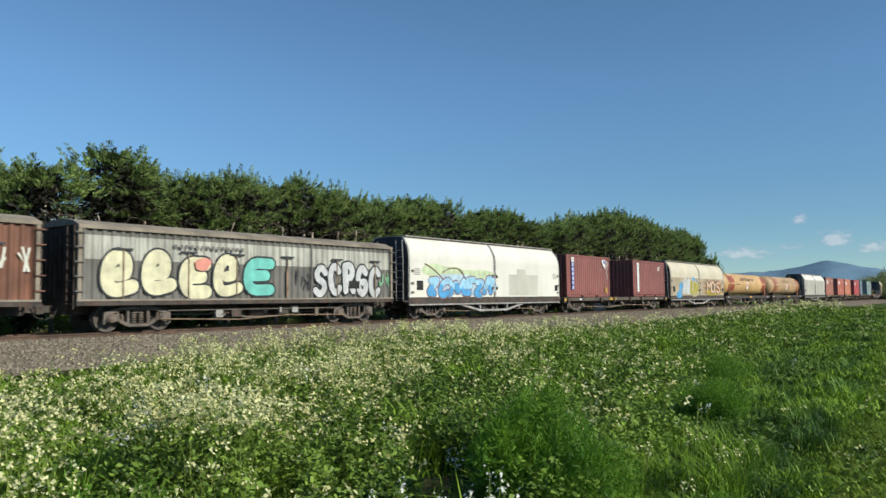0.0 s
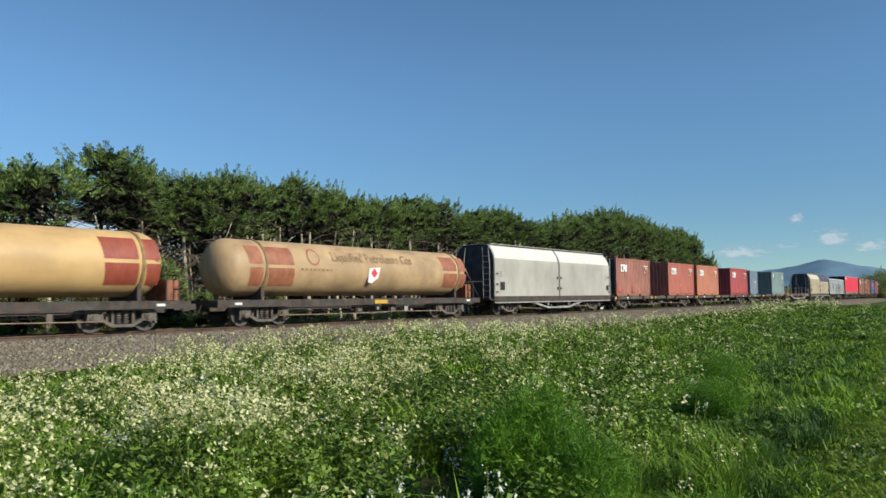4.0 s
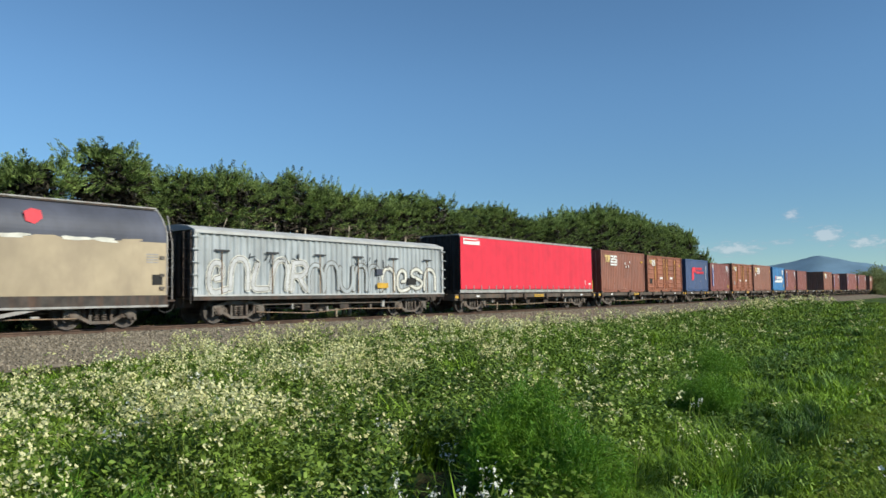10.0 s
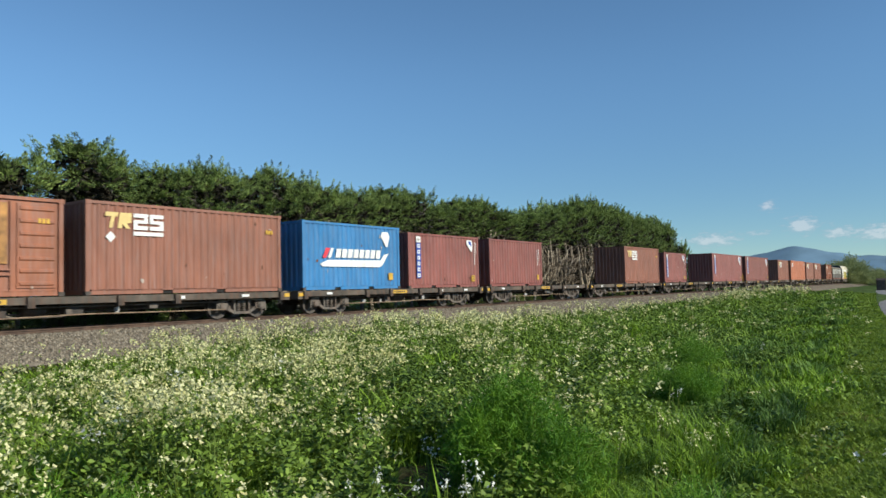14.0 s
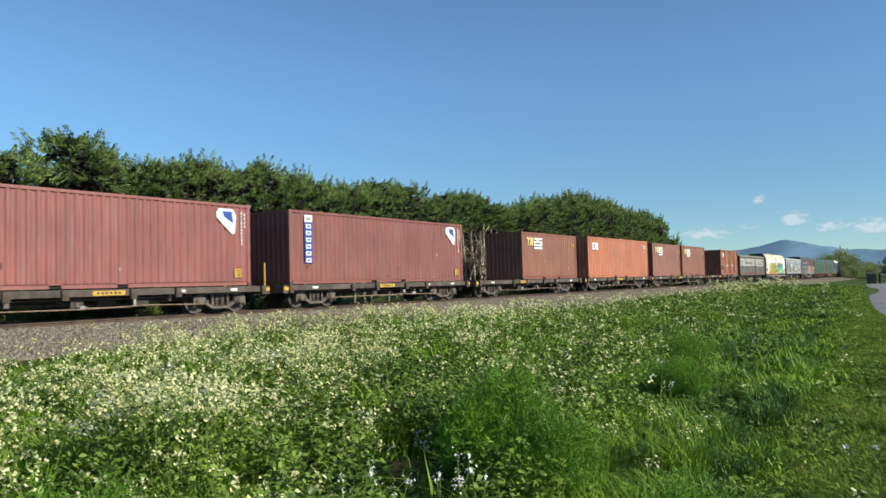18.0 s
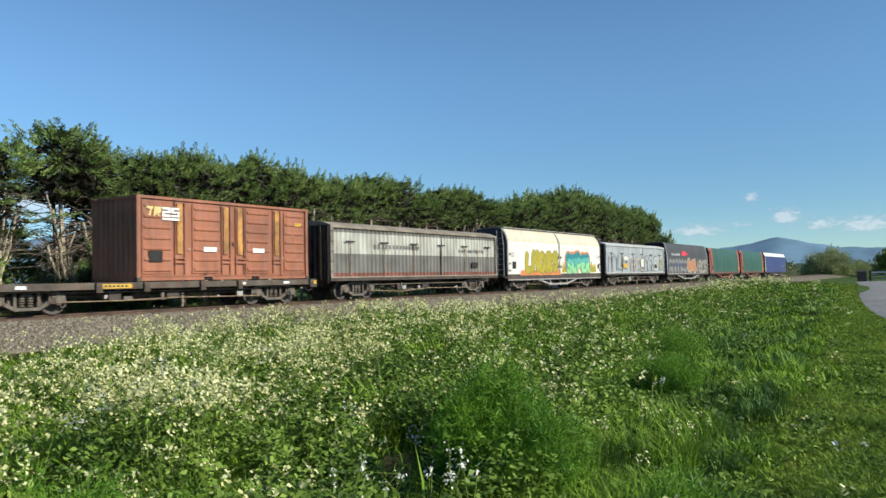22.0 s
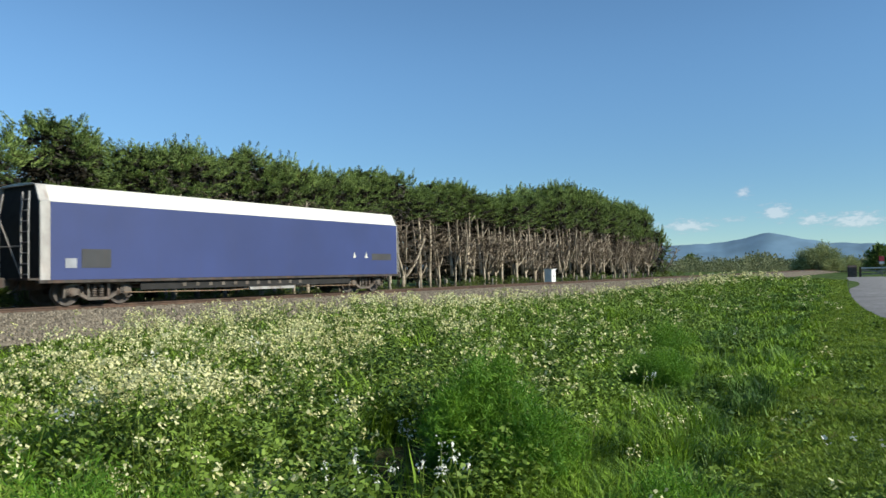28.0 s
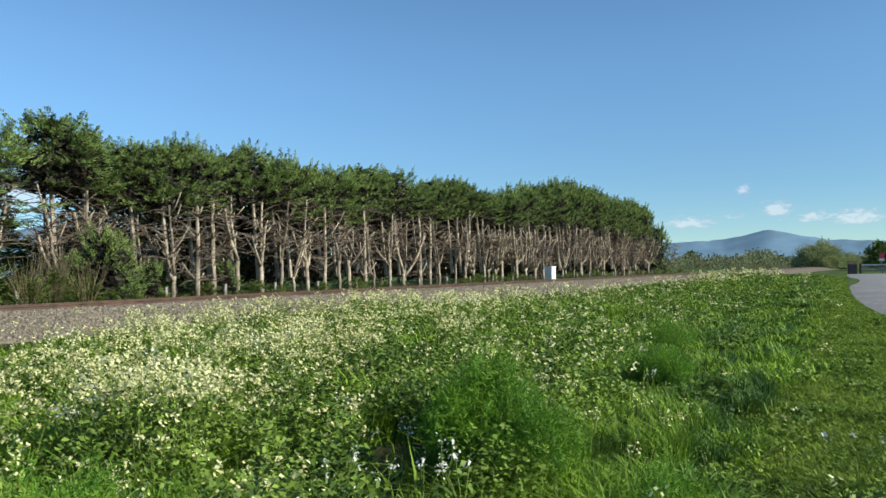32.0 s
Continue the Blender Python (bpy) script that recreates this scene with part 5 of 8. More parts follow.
def blob(cx, cz, w, h, rnd, corner=3.2, wob=0.1, n=28, slant=0.0):
    pts = []
    ph = [rnd.uniform(0, 6.28) for _ in range(3)]
    for k in range(n):
        a = 2 * math.pi * k / n
        c, s = math.cos(a), math.sin(a)
        r = (abs(c) ** corner + abs(s) ** corner) ** (-1 / corner)
        r *= 1 + wob * (math.sin(2 * a + ph[0]) + 0.7 * math.sin(3 * a + ph[1]) + 0.45 * math.sin(5 * a + ph[2])) / 2
        x, z = r * c * w / 2, r * s * h / 2
        pts.append((cx + x + slant * z, cz + z))
    return pts


def stroke(bm, pts, width, y, mat):
    """A painted line along (x, z) points."""
    P = [Vector((x, z)) for x, z in pts]
    left, right = [], []
    for i, p in enumerate(P):
        d = (P[min(i + 1, len(P) - 1)] - P[max(i - 1, 0)]).normalized()
        n = Vector((-d.y, d.x)) * width / 2
        left.append(bm.verts.new((p.x + n.x, y, p.y + n.y)))
        right.append(bm.verts.new((p.x - n.x, y, p.y - n.y)))
    for i in range(len(P) - 1):
        bm.faces.new((left[i], left[i + 1], right[i + 1], right[i])).material_index = mat


def rounded(pts):
    for _ in range(2):
        out = [pts[0]]
        for (xa, za), (xb, zb) in zip(pts, pts[1:]):
            out += [(0.75 * xa + 0.25 * xb, 0.75 * za + 0.25 * zb), (0.25 * xa + 0.75 * xb, 0.25 * za + 0.75 * zb)]
        pts = out + [pts[-1]]
    return pts


def fat_stroke(bm, pts, width, y, lift, mat):
    """A broad painted line with round ends; every stretch lies a hair over the last."""
    r = width / 2
    for (xa, za), (xb, zb) in zip(pts, pts[1:]):
        d = max(1e-6, math.hypot(xb - xa, zb - za))
        ux, uz = (xb - xa) / d, (zb - za) / d
        ring = []
        base = math.atan2(uz, ux)
        for q in range(6):
            a = base - math.pi / 2 + math.pi * q / 5
            ring.append((xb + r * math.cos(a), zb + r * math.sin(a)))
        for q in range(6):
            a = base + math.pi / 2 + math.pi * q / 5
            ring.append((xa + r * math.cos(a), za + r * math.sin(a)))
        f = bm.faces.new([bm.verts.new((px, y - lift, pz)) for px, pz in ring])
        f.material_index = mat
        lift += 0.00012
    return lift


# skeletons of sprayed letters, in a unit square
GLYPHS = {
    "S": [[(0.95, 0.82), (0.5, 1.05), (0.02, 0.8), (0.25, 0.55), (0.8, 0.45), (1.0, 0.2), (0.5, -0.05), (0.03, 0.14)]],
    "C": [[(0.97, 0.82), (0.55, 1.08), (0.04, 0.8), (0.04, 0.22), (0.5, -0.08), (0.97, 0.16)]],
    "G": [[(0.95, 0.84), (0.5, 1.08), (0.04, 0.78), (0.04, 0.2), (0.5, -0.08), (0.98, 0.14), (0.92, 0.46), (0.55, 0.44)]],
    "R": [[(0.1, 0.0), (0.1, 1.0)], [(0.1, 1.0), (0.75, 1.05), (0.98, 0.76), (0.7, 0.5), (0.15, 0.5)], [(0.45, 0.5), (0.98, 0.0)]],
    "P": [[(0.12, 0.0), (0.12, 1.0)], [(0.12, 1.0), (0.8, 1.05), (1.02, 0.74), (0.75, 0.42), (0.15, 0.44)]],
    "E": [[(0.95, 0.98), (0.1, 1.0), (0.08, 0.0), (0.98, 0.03)], [(0.1, 0.52), (0.78, 0.55)]],
    "U": [[(0.06, 1.0), (0.06, 0.2), (0.5, -0.08), (0.94, 0.2), (0.94, 1.0)]],
    "M": [[(0.0, 0.0), (0.06, 0.95), (0.14, 1.0), (0.5, 0.45), (0.86, 1.0), (0.94, 0.95), (1.0, 0.0)]],
    "O": [[(0.5, 1.03), (0.02, 0.85), (0.02, 0.15), (0.5, -0.03), (0.98, 0.15), (0.98, 0.85), (0.5, 1.03)]],
    "L": [[(0.25, 1.0), (0.12, 0.5), (0.15, 0.05), (0.95, 0.08)]],
    "I": [[(0.5, 0.0), (0.5, 1.0)]],
    "n": [[(0.05, 0.0), (0.05, 0.75), (0.3, 1.06), (0.7, 1.06), (0.95, 0.75), (0.95, 0.0)]],
    "A": [[(0.72, 0.62), (0.7, 0.95), (0.35, 1.06), (0.08, 0.75), (0.08, 0.15), (0.35, -0.06), (0.98, 0.1)], [(0.68, 0.5), (0.42, 0.46)]],
    "Z": [[(0.02, 0.92), (0.9, 1.0), (0.15, 0.08), (0.98, 0.0)]],
    "N": [[(0.05, 0.0), (0.1, 1.0), (0.85, 0.02), (0.95, 1.0)]],
}


def glyph_row(parent, text, x0, x1, z0, z1, layers, y=-1.26, thick=0.3, slant=0.0, wob=0.06, seed=0, gap=0.06, label="sprayed graffiti letter", low=None, cut=0.5):
    """Letter-like sprayed shapes. layers: (extra width, material), widest first; low: a second paint below the height cut."""
    rnd = random.Random(seed)
    w = (x1 - x0) / len(text)
    for k, ch in enumerate(text):
        dz, tilt = rnd.uniform(-wob, wob) * (z1 - z0), slant + rnd.uniform(-wob, wob)
        t = thick * rnd.uniform(0.9, 1.1)
        bm, lift = bmesh.new(), 0.0006 * (k % 2)
        mats = [m for _, m in layers] + ([low] if low else [])
        for i, (grow, _) in enumerate(layers):
            for line in GLYPHS[ch]:
                inner_w, inner_h = w * (1 - gap) - t, (z1 - z0) - t
                pts = rounded([(x0 + w * (k + 0.5) + (px - 0.5) * inner_w + tilt * (pz - 0.5) * (z1 - z0), (z0 + z1) / 2 + dz + (pz - 0.5) * inner_h) for px, pz in line])
                if low and i == len(layers) - 1:
                    edge = z0 + (z1 - z0) * cut
                    for a, b in zip(pts, pts[1:]):
                        lift = fat_stroke(bm, [a, b], t + grow, y, lift + 0.0001, i + 1 if (a[1] + b[1]) / 2 < edge else i)
                else:
                    lift = fat_stroke(bm, pts, t + grow, y, lift + 0.0003, i)
        part("graffiti_letter", finish("graffiti_letter", bm, mats), None, parent, label)


def flames(parent, x0, x1, z, n, mat, seed, y=-1.25, tall=0.35, label="sprayed pointed flick"):
    """A ragged sprayed edge of upward points."""
    rnd = random.Random(seed)
    w = (x1 - x0) / n
    for k in range(n):
        bm = bmesh.new()
        x, h = x0 + k * w, tall * rnd.uniform(0.5, 1.2)
        pts = [(x - 0.3 * w, z - 0.25), (x + 1.2 * w, z - 0.25), (x + w, z + 0.4 * h), (x + w * rnd.uniform(0.2, 0.9), z + h), (x + 0.1 * w, z + 0.3 * h)]
        bm.faces.new([bm.verts.new((px, y - 0.002 - 0.0004 * (k % 3), pz)) for px, pz in pts])
        part("graffiti_flick", finish("graffiti_flick", bm, mat), None, parent, label)


def scrawl(parent, x0, x1, z0, z1, n, mat, seed, y=-1.26, width=0.04):
    """Thin tagged lines that cannot be read."""
    rnd = random.Random(seed)
    bm = bmesh.new()
    w = (x1 - x0) / n
    for k in range(n):
        x, pts = x0 + k * w, []
        for q in range(6):
            pts.append((x + w * (0.1 + 0.8 * rnd.random()), z0 + (z1 - z0) * rnd.random()))
        pts.sort(key=lambda p: p[0] + 0.5 * rnd.random() * w)
        stroke(bm, pts, width, y - 0.01, 0)
    part("graffiti_line", finish("graffiti_line", bm, mat), None, parent, "thin sprayed lines")


def letters(body, height, bold=0.0):
    """Readable words as a flat mesh, x along, y up."""
    cu = bpy.data.curves.new("letters", "FONT")
    cu.body, cu.size, cu.offset, cu.resolution_u = body, height, bold, 3
    ob = bpy.data.objects.new("letters", cu)
    scene.collection.objects.link(ob)
    bpy.context.view_layer.update()
    me = bpy.data.meshes.new_from_object(ob.evaluated_get(bpy.context.evaluated_depsgraph_get()))
    bpy.data.objects.remove(ob)
    return me


def words(parent, body, x, z, height, mat, y, width=None, bold=0.0, label="", bend=None):
    """Words on the near side; bend = (radius, axis height) wraps them round a tank."""
    me = letters(body, height, bold)
    co = np.empty(len(me.vertices) * 3, np.float32)
    me.vertices.foreach_get("co", co)
    co = co.reshape(-1, 3)
    k = width / (co[:, 0].max() - co[:, 0].min()) if width else 1.0
    px, pz = x + (co[:, 0] - co[:, 0].min()) * k, z + co[:, 1]
    if bend:
        r, zc = bend
        a = np.arcsin(np.clip((pz - zc) / r, -0.99, 0.99))
        out = np.stack([px, -(r + 0.022) * np.cos(a), zc + (r + 0.022) * np.sin(a)], 1)
    else:
        out = np.stack([px, np.full(len(px), y), pz], 1)
    me.vertices.foreach_set("co", out.astype(np.float32).ravel())
    me.materials.clear()
    me.materials.append(mat)
    me.update()
    return part("lettering", me, None, parent, label)


# ---- covered wagons ----
def slat_wagon(u, L, upper, lower, split, label, band, strip=None, seam=0.6, seed=0, crest=None):
    """A covered wagon with ribbed steel doors, a roof rail, corner posts and ladders."""
    w = new("covered_wagon")
    tagged(w, label, "wagon", "wagons of the train")
    z0, z1 = 0.98, 3.02
    x0, x1 = 0.2, L - 0.2
    cut = x0 + (x1 - x0) * seam
    part("body", boxes((x0 + 0.05, x1 - 0.05, -1.12, 1.12, 0.9, 3.05)), M_STEEL, w)
    for s in (-1, 1):
        for a, b in ((x0 + 0.12, cut - 0.03), (cut + 0.03, x1 - 0.12)):
            bm = bmesh.new()
            corrugated(bm, a, b, split, z1 - (0.17 if crest else 0), s * 1.2, s, 0.29, 0.055)
            door = part("door_panel", bm, upper, w)
            bm = bmesh.new()
            corrugated(bm, a, b, z0 + (0.16 if strip else 0), split, s * 1.2, s, 0.29, 0.055)
            part("lower_panel", bm, lower, door)
            if crest:
                bm = bmesh.new()
                corrugated(bm, a, b, z1 - 0.17, z1, s * 1.2, s, 0.29, 0.055)
                part("top_strip", bm, crest, door, "grey strip under the roof rail")
            if strip:
                bm = bmesh.new()
                corrugated(bm, a, b, z0, z0 + 0.16, s * 1.2, s, 0.29, 0.055)
                part("kick_strip", bm, strip, door, "rusty red lower strip")
            part("door_edge", boxes((a - 0.05, a, s * 1.21 - 0.03, s * 1.21 + 0.03, z0, z1), (b, b + 0.02, s * 1.21 - 0.03, s * 1.21 + 0.03, z0, z1)), lower, door)
        ya, yb = sorted((s * 1.26, s * 1.1))
        part("roof_rail", boxes((0.12, L - 0.12, ya, yb, 3.024, 3.13)), band, w)
        part("sill", boxes((0.1, L - 0.1, ya, yb, 0.8, 0.975)), M_STEEL, w)
        part("sill_lip", boxes((0.1, L - 0.1, s * 1.265 - 0.012, s * 1.265 + 0.012, 0.93, 0.985)), band, w)
        for x in (0.13, L - 0.25):
            part("corner_post", boxes((x, x + 0.12, s * 1.19 - 0.055, s * 1.19 + 0.055, 0.98, 3.02)), band, w)
    bm = bmesh.new()
    sweep(bm, [(-1.2, 3.134), (-0.85, 3.27), (-0.3, 3.35), (0.3, 3.35), (0.85, 3.27), (1.2, 3.134)], [0.15, L - 0.15])
    part("roof", bm, band, w)
    for x, q in ((0.2, -1), (L - 0.2, 1)):
        bm = bmesh.new()
        corrugated_end(bm, -1.1, 1.1, 0.95, 3.1, x if q < 0 else x - 0.05)
        part("end_wall", bm, M_STEEL, w)
    rnd = random.Random(seed)
    for k in range(6):
        x = x0 + (x1 - x0) * (k + 0.5) / 6 + rnd.uniform(-0.2, 0.2)
        plate("door_handle", w, x - 0.3, x + 0.3, 2.44, 2.5, M_BLACK, y=-1.235, off=0.03)
        plate("locking_rod", w, x - 0.018, x + 0.018, 1.0, 2.438, M_PULLROD, y=-1.235, off=0.02, label="rusty upright locking rod")
    for x in (0.02, L - 0.3):
        for k in range(5):
            part("corner_step", boxes((x, x + 0.28, -1.31, -1.27, 1.2 + 0.42 * k, 1.235 + 0.42 * k), (x, x + 0.03, -1.27, -1.2, 1.2 + 0.42 * k, 1.235 + 0.42 * k), (x + 0.25, x + 0.28, -1.27, -1.2, 1.2 + 0.42 * k, 1.235 + 0.42 * k)), lower, w)
    for x in (0.06, L - 0.06):
        bm = bmesh.new()
        tube(bm, [(x, -1.15, 0.7), (x, -1.15, 3.1)], 0.018)
        tube(bm, [(x, -0.75, 0.7), (x, -0.75, 3.1)], 0.018)
        for k in range(7):
            tube(bm, [(x, -1.15, 0.85 + 0.33 * k), (x, -0.75, 0.85 + 0.33 * k)], 0.014)
        part("ladder", bm, M_STEEL, w)
    part("centre_sill", boxes((0.1, L - 0.1, -0.3, 0.3, 0.55, 0.9)), M_STEEL, w)
    plate("notice_plate", w, L * 0.8, L * 0.8 + 0.6, 1.35, 1.65, M_DARK, y=-1.235, label="dark notice plate")
    running_gear(w, L, 2.2)
    brake_gear(w, L, seed + 3)
    return on_train(w, u)


CURVE = [(1.24, 0.86), (1.25, 1.25), (1.25, 1.7), (1.25, 2.2)] + [(1.25 - 0.42 * (k / 9) ** 2.2, 2.7 + 0.96 * k / 9) for k in range(10)]


def curve_y(z, curve=CURVE):
    return float(np.interp(z, [c[1] for c in curve], [c[0] for c in curve]))


def skin(bm, x0, x1, z0, z1, side, curve=CURVE, thick=0.03):
    """A thick sheet that follows the wagon's curved section between two heights."""
    zs = [z0] + [c[1] for c in curve if z0 + 0.02 < c[1] < z1 - 0.02] + [z1]
    outer = [(side * curve_y(z, curve), z) for z in zs]
    inner = [(side * (curve_y(z, curve) - thick), z) for z in reversed(zs)]
    sweep(bm, outer + inner, [x0, x1])


def chamfer(bm, L):
    """Cut the upper corners back at both ends."""
    for v in bm.verts:
        e = 0.12 * max(0.0, v.co.z - 2.95)
        v.co.x += e if v.co.x < 0.1 * L else -e if v.co.x > 0.9 * L else 0.0
    return bm


def end_gear(w, L, roof_z=3.62):
    """Ladders, stanchions and platform rails at both ends."""
    for x, q in ((-0.14, 1), (L + 0.14, -1)):
        bm = bmesh.new()
        for y in (-1.12, -0.72, 0.5, 1.12):
            tube(bm, [(x, y, 0.8), (x, y, 2.6), (x + q * 0.1, y * 0.88, roof_z - 0.1)], 0.022)
        for k in range(8):
            tube(bm, [(x, -1.12, 0.95 + 0.3 * k), (x, -0.72, 0.95 + 0.3 * k)], 0.015)
        tube(bm, [(x, -0.72, 1.75), (x, 1.12, 1.75)], 0.018)
        tube(bm, [(x, 0.5, 2.6), (x + q * 0.2, -0.3, 0.95)], 0.02)
        part("end_ladder", bm, M_GREY, w, "pale grey end ladder and stanchions")
        a, b = sorted((x - q * 0.06, x + q * 0.5))
        part("end_platform", boxes((a, b, -1.2, 1.2, 0.78, 0.84)), M_STEEL, w)


def curved_wagon(u, L, tops, lows, splits, label, seed=0, seam=0.5, trussed=True):
    """A high covered wagon with two tall sliding doors a side, bowed in towards the roof."""
    w = new("sliding_door_wagon")
    tagged(w, label, "wagon", "wagons of the train")
    x0, x1 = 0.1, L - 0.1
    cut = x0 + (x1 - x0) * seam
    M_END = surface("dark_blue_grey_end", (0.03, 0.036, 0.046), 0.7, 0, 0.3, 2, GRIME, 0.3)
    bm = bmesh.new()
    prof = [(-c[0] + 0.06, c[1]) for c in CURVE] + [(-0.3, 3.7), (0.3, 3.7)] + [(c[0] - 0.06, c[1]) for c in reversed(CURVE)]
    sweep(bm, prof, [x0 - 0.02, x1 + 0.02])
    part("body", chamfer(bm, L), M_END, w)
    bm = bmesh.new()
    sweep(bm, [(-0.88, 3.65), (-0.8, 3.705), (0, 3.74), (0.8, 3.705), (0.88, 3.65)], [x0 + 0.1, x1 - 0.1])
    part("roof", bm, M_GREY, w)
    for s in (-1, 1):
        for k, (a, b) in enumerate(((x0, cut - 0.035), (cut + 0.035, x1))):
            bm = bmesh.new()
            skin(bm, a, b, splits[k], 3.66, s)
            door = part("sliding_door", chamfer(bm, L), tops[k], w, smooth=False)
            bm = bmesh.new()
            skin(bm, a, b, 0.98, splits[k] - 0.002, s)
            part("lower_panel", bm, lows[k], door)
            for x in (a + 0.02, b - 0.06):
                bm = bmesh.new()
                skin(bm, x, x + 0.04, 1.0, 3.64, s, [(c[0] + 0.02, c[1]) for c in CURVE], 0.02)
                part("door_edge", chamfer(bm, L), M_GREY, door)
            for z in (1.35, 1.95):
                xx = (b - 0.24) if k == 0 else (a + 0.1)
                part("door_latch", boxes((xx, xx + 0.1, s * 1.28 - 0.02, s * 1.28 + 0.02, z, z + 0.14)), M_STEEL, door)
        ya, yb = sorted((s * 0.9, s * 0.82))
        part("roof_lip", boxes((0.35, L - 0.35, ya, yb, 3.662, 3.7)), M_STEEL, w, "dark lip under the roof edge")
        part("roof_rail", boxes((0.3, L - 0.3, ya - 0.015, yb + 0.015, 3.704, 3.745)), M_GREY, w, "pale grey roof edge rail")
        for x in (x0 + 0.16, x1 - 0.3):
            for z in (1.15, 1.55, 2.1):
                part("door_hinge", boxes((x, x + 0.16, s * 1.275 - 0.02, s * 1.275 + 0.02, z, z + 0.1)), M_BOGIE, w)
        ya, yb = sorted((s * 1.24, s * 1.05))
        part("sill", boxes((0.1, L - 0.1, ya, yb, 0.62, 0.975)), M_STEEL, w)
        part("sill_rail", boxes((0.1, L - 0.1, s * 1.26 - 0.02, s * 1.26 + 0.02, 0.62, 0.68)), M_GREY, w)
    part("centre_sill", boxes((0.05, L - 0.05, -0.3, 0.3, 0.5, 0.85)), M_STEEL, w)
    plate("notice_plate", w, x0 + 0.55, x0 + 1.0, 1.3, 1.72, M_DARK, y=-1.25, label="dark notice plate")
    plate("notice_plate", w, x1 - 0.55, x1 - 0.2, 1.3, 1.62, M_DARK, y=-1.25, label="dark notice plate")
    for k in range(4):
        plate("marking_bar", w, x0 + 0.35, x0 + 0.8, 1.98 + 0.08 * k, 2.02 + 0.08 * k, M_GREY, y=-1.25)
        plate("marking_bar", w, x1 - 0.75, x1 - 0.35, 1.98 + 0.08 * k, 2.02 + 0.08 * k, M_GREY, y=-1.25)
    if trussed:
        truss(w, L, M_GREY, 0.32, 0.22, 0.78)
    end_gear(w, L)
    running_gear(w, L, 2.1)
    brake_gear(w, L, seed)
    return on_train(w, u)


SLANT = [(1.25, 0.84), (1.25, 1.6), (1.24, 2.2), (1.17, 2.9), (1.06, 3.4), (0.98, 3.62)]


def panel_wagon(name, u, L, mat, label, margins, curve, ends, top_z, upper=None, split=None, roof=None, trussed=True, truss_mat=None, seed=0, wavy=0.0):
    """A covered wagon whose side is one long panel or curtain between end posts."""
    w = new(name)
    tagged(w, label, "wagon", "wagons of the train")
    a, b = margins[0], L - margins[1]
    zlo = curve[0][1] + 0.04
    bm = bmesh.new()
    prof = [(-c[0] + 0.07, c[1]) for c in curve] + [(c[0] - 0.07, c[1]) for c in reversed(curve)]
    sweep(bm, prof, [0.25, L - 0.25])
    part("body", bm, M_DARK, w)
    n = 60
    for s in (-1, 1):
        zs = [zlo] + [zlo + (curve[-1][1] - zlo) * k / 14 for k in range(1, 15)]
        cuts = [(zlo, split or curve[-1][1], mat)] + ([(split, curve[-1][1], upper)] if split else [])
        for z0, z1, m in cuts:
            bm = bmesh.new()
            zz = [z0 + (z1 - z0) * k / 10 for k in range(11)]
            xs = [a + (b - a) * k / n for k in range(n + 1)]
            for off, flip in ((0.0, 1), (-0.03, -1)):
                grid = []
                for x in xs:
                    row = []
                    for z in zz:
                        f = wavy * (noise.noise((x * 0.9 + seed, z * 0.5, s)) + 0.6 * noise.noise((x * 2.6, z * 0.9 + seed, s))) if off == 0 else 0
                        row.append(bm.verts.new((x, s * (curve_y(z, curve) + off + f), z)))
                    grid.append(row)
                for i in range(n):
                    for j in range(10):
                        bm.faces.new((grid[i][j], grid[i + 1][j], grid[i + 1][j + 1], grid[i][j + 1]))
            me = finish("side_panel", bm, m, wavy > 0)
            part("side_curtain" if wavy else "side_panel", me, None, w)
        for x0, x1 in ((0.12, a - 0.01), (b + 0.01, L - 0.12)):
            bm = bmesh.new()
            skin(bm, x0, x1, zlo, curve[-1][1], s, [(c[0] + 0.004, c[1]) for c in curve], 0.06)
            part("end_post", bm, ends, w)
        ya, yb = sorted((s * 1.24, s * 1.08))
        part("sill", boxes((0.08, L - 0.08, ya, yb, 0.68, zlo - 0.002)), M_STEEL, w)
        part("sill_rail", boxes((0.08, L - 0.08, s * 1.26 - 0.02, s * 1.26 + 0.02, zlo - 0.09, zlo - 0.03)), truss_mat or M_GREY, w)
    bm = bmesh.new()
    y1 = curve[-1][0]
    sweep(bm, [(-y1 - 0.01, curve[-1][1]), (-y1 * 0.6, top_z - 0.02), (0, top_z), (y1 * 0.6, top_z - 0.02), (y1 + 0.01, curve[-1][1])], [0.12, L - 0.12])
    part("roof", bm, roof or mat, w)
    if trussed:
        truss(w, L, truss_mat or M_GREY, 0.34, 0.19, 0.81)
    part("centre_sill", boxes((0.05, L - 0.05, -0.3, 0.3, 0.5, 0.85)), M_STEEL, w)
    running_gear(w, L, 2.1)
    brake_gear(w, L, seed + 7)
    return on_train(w, u)


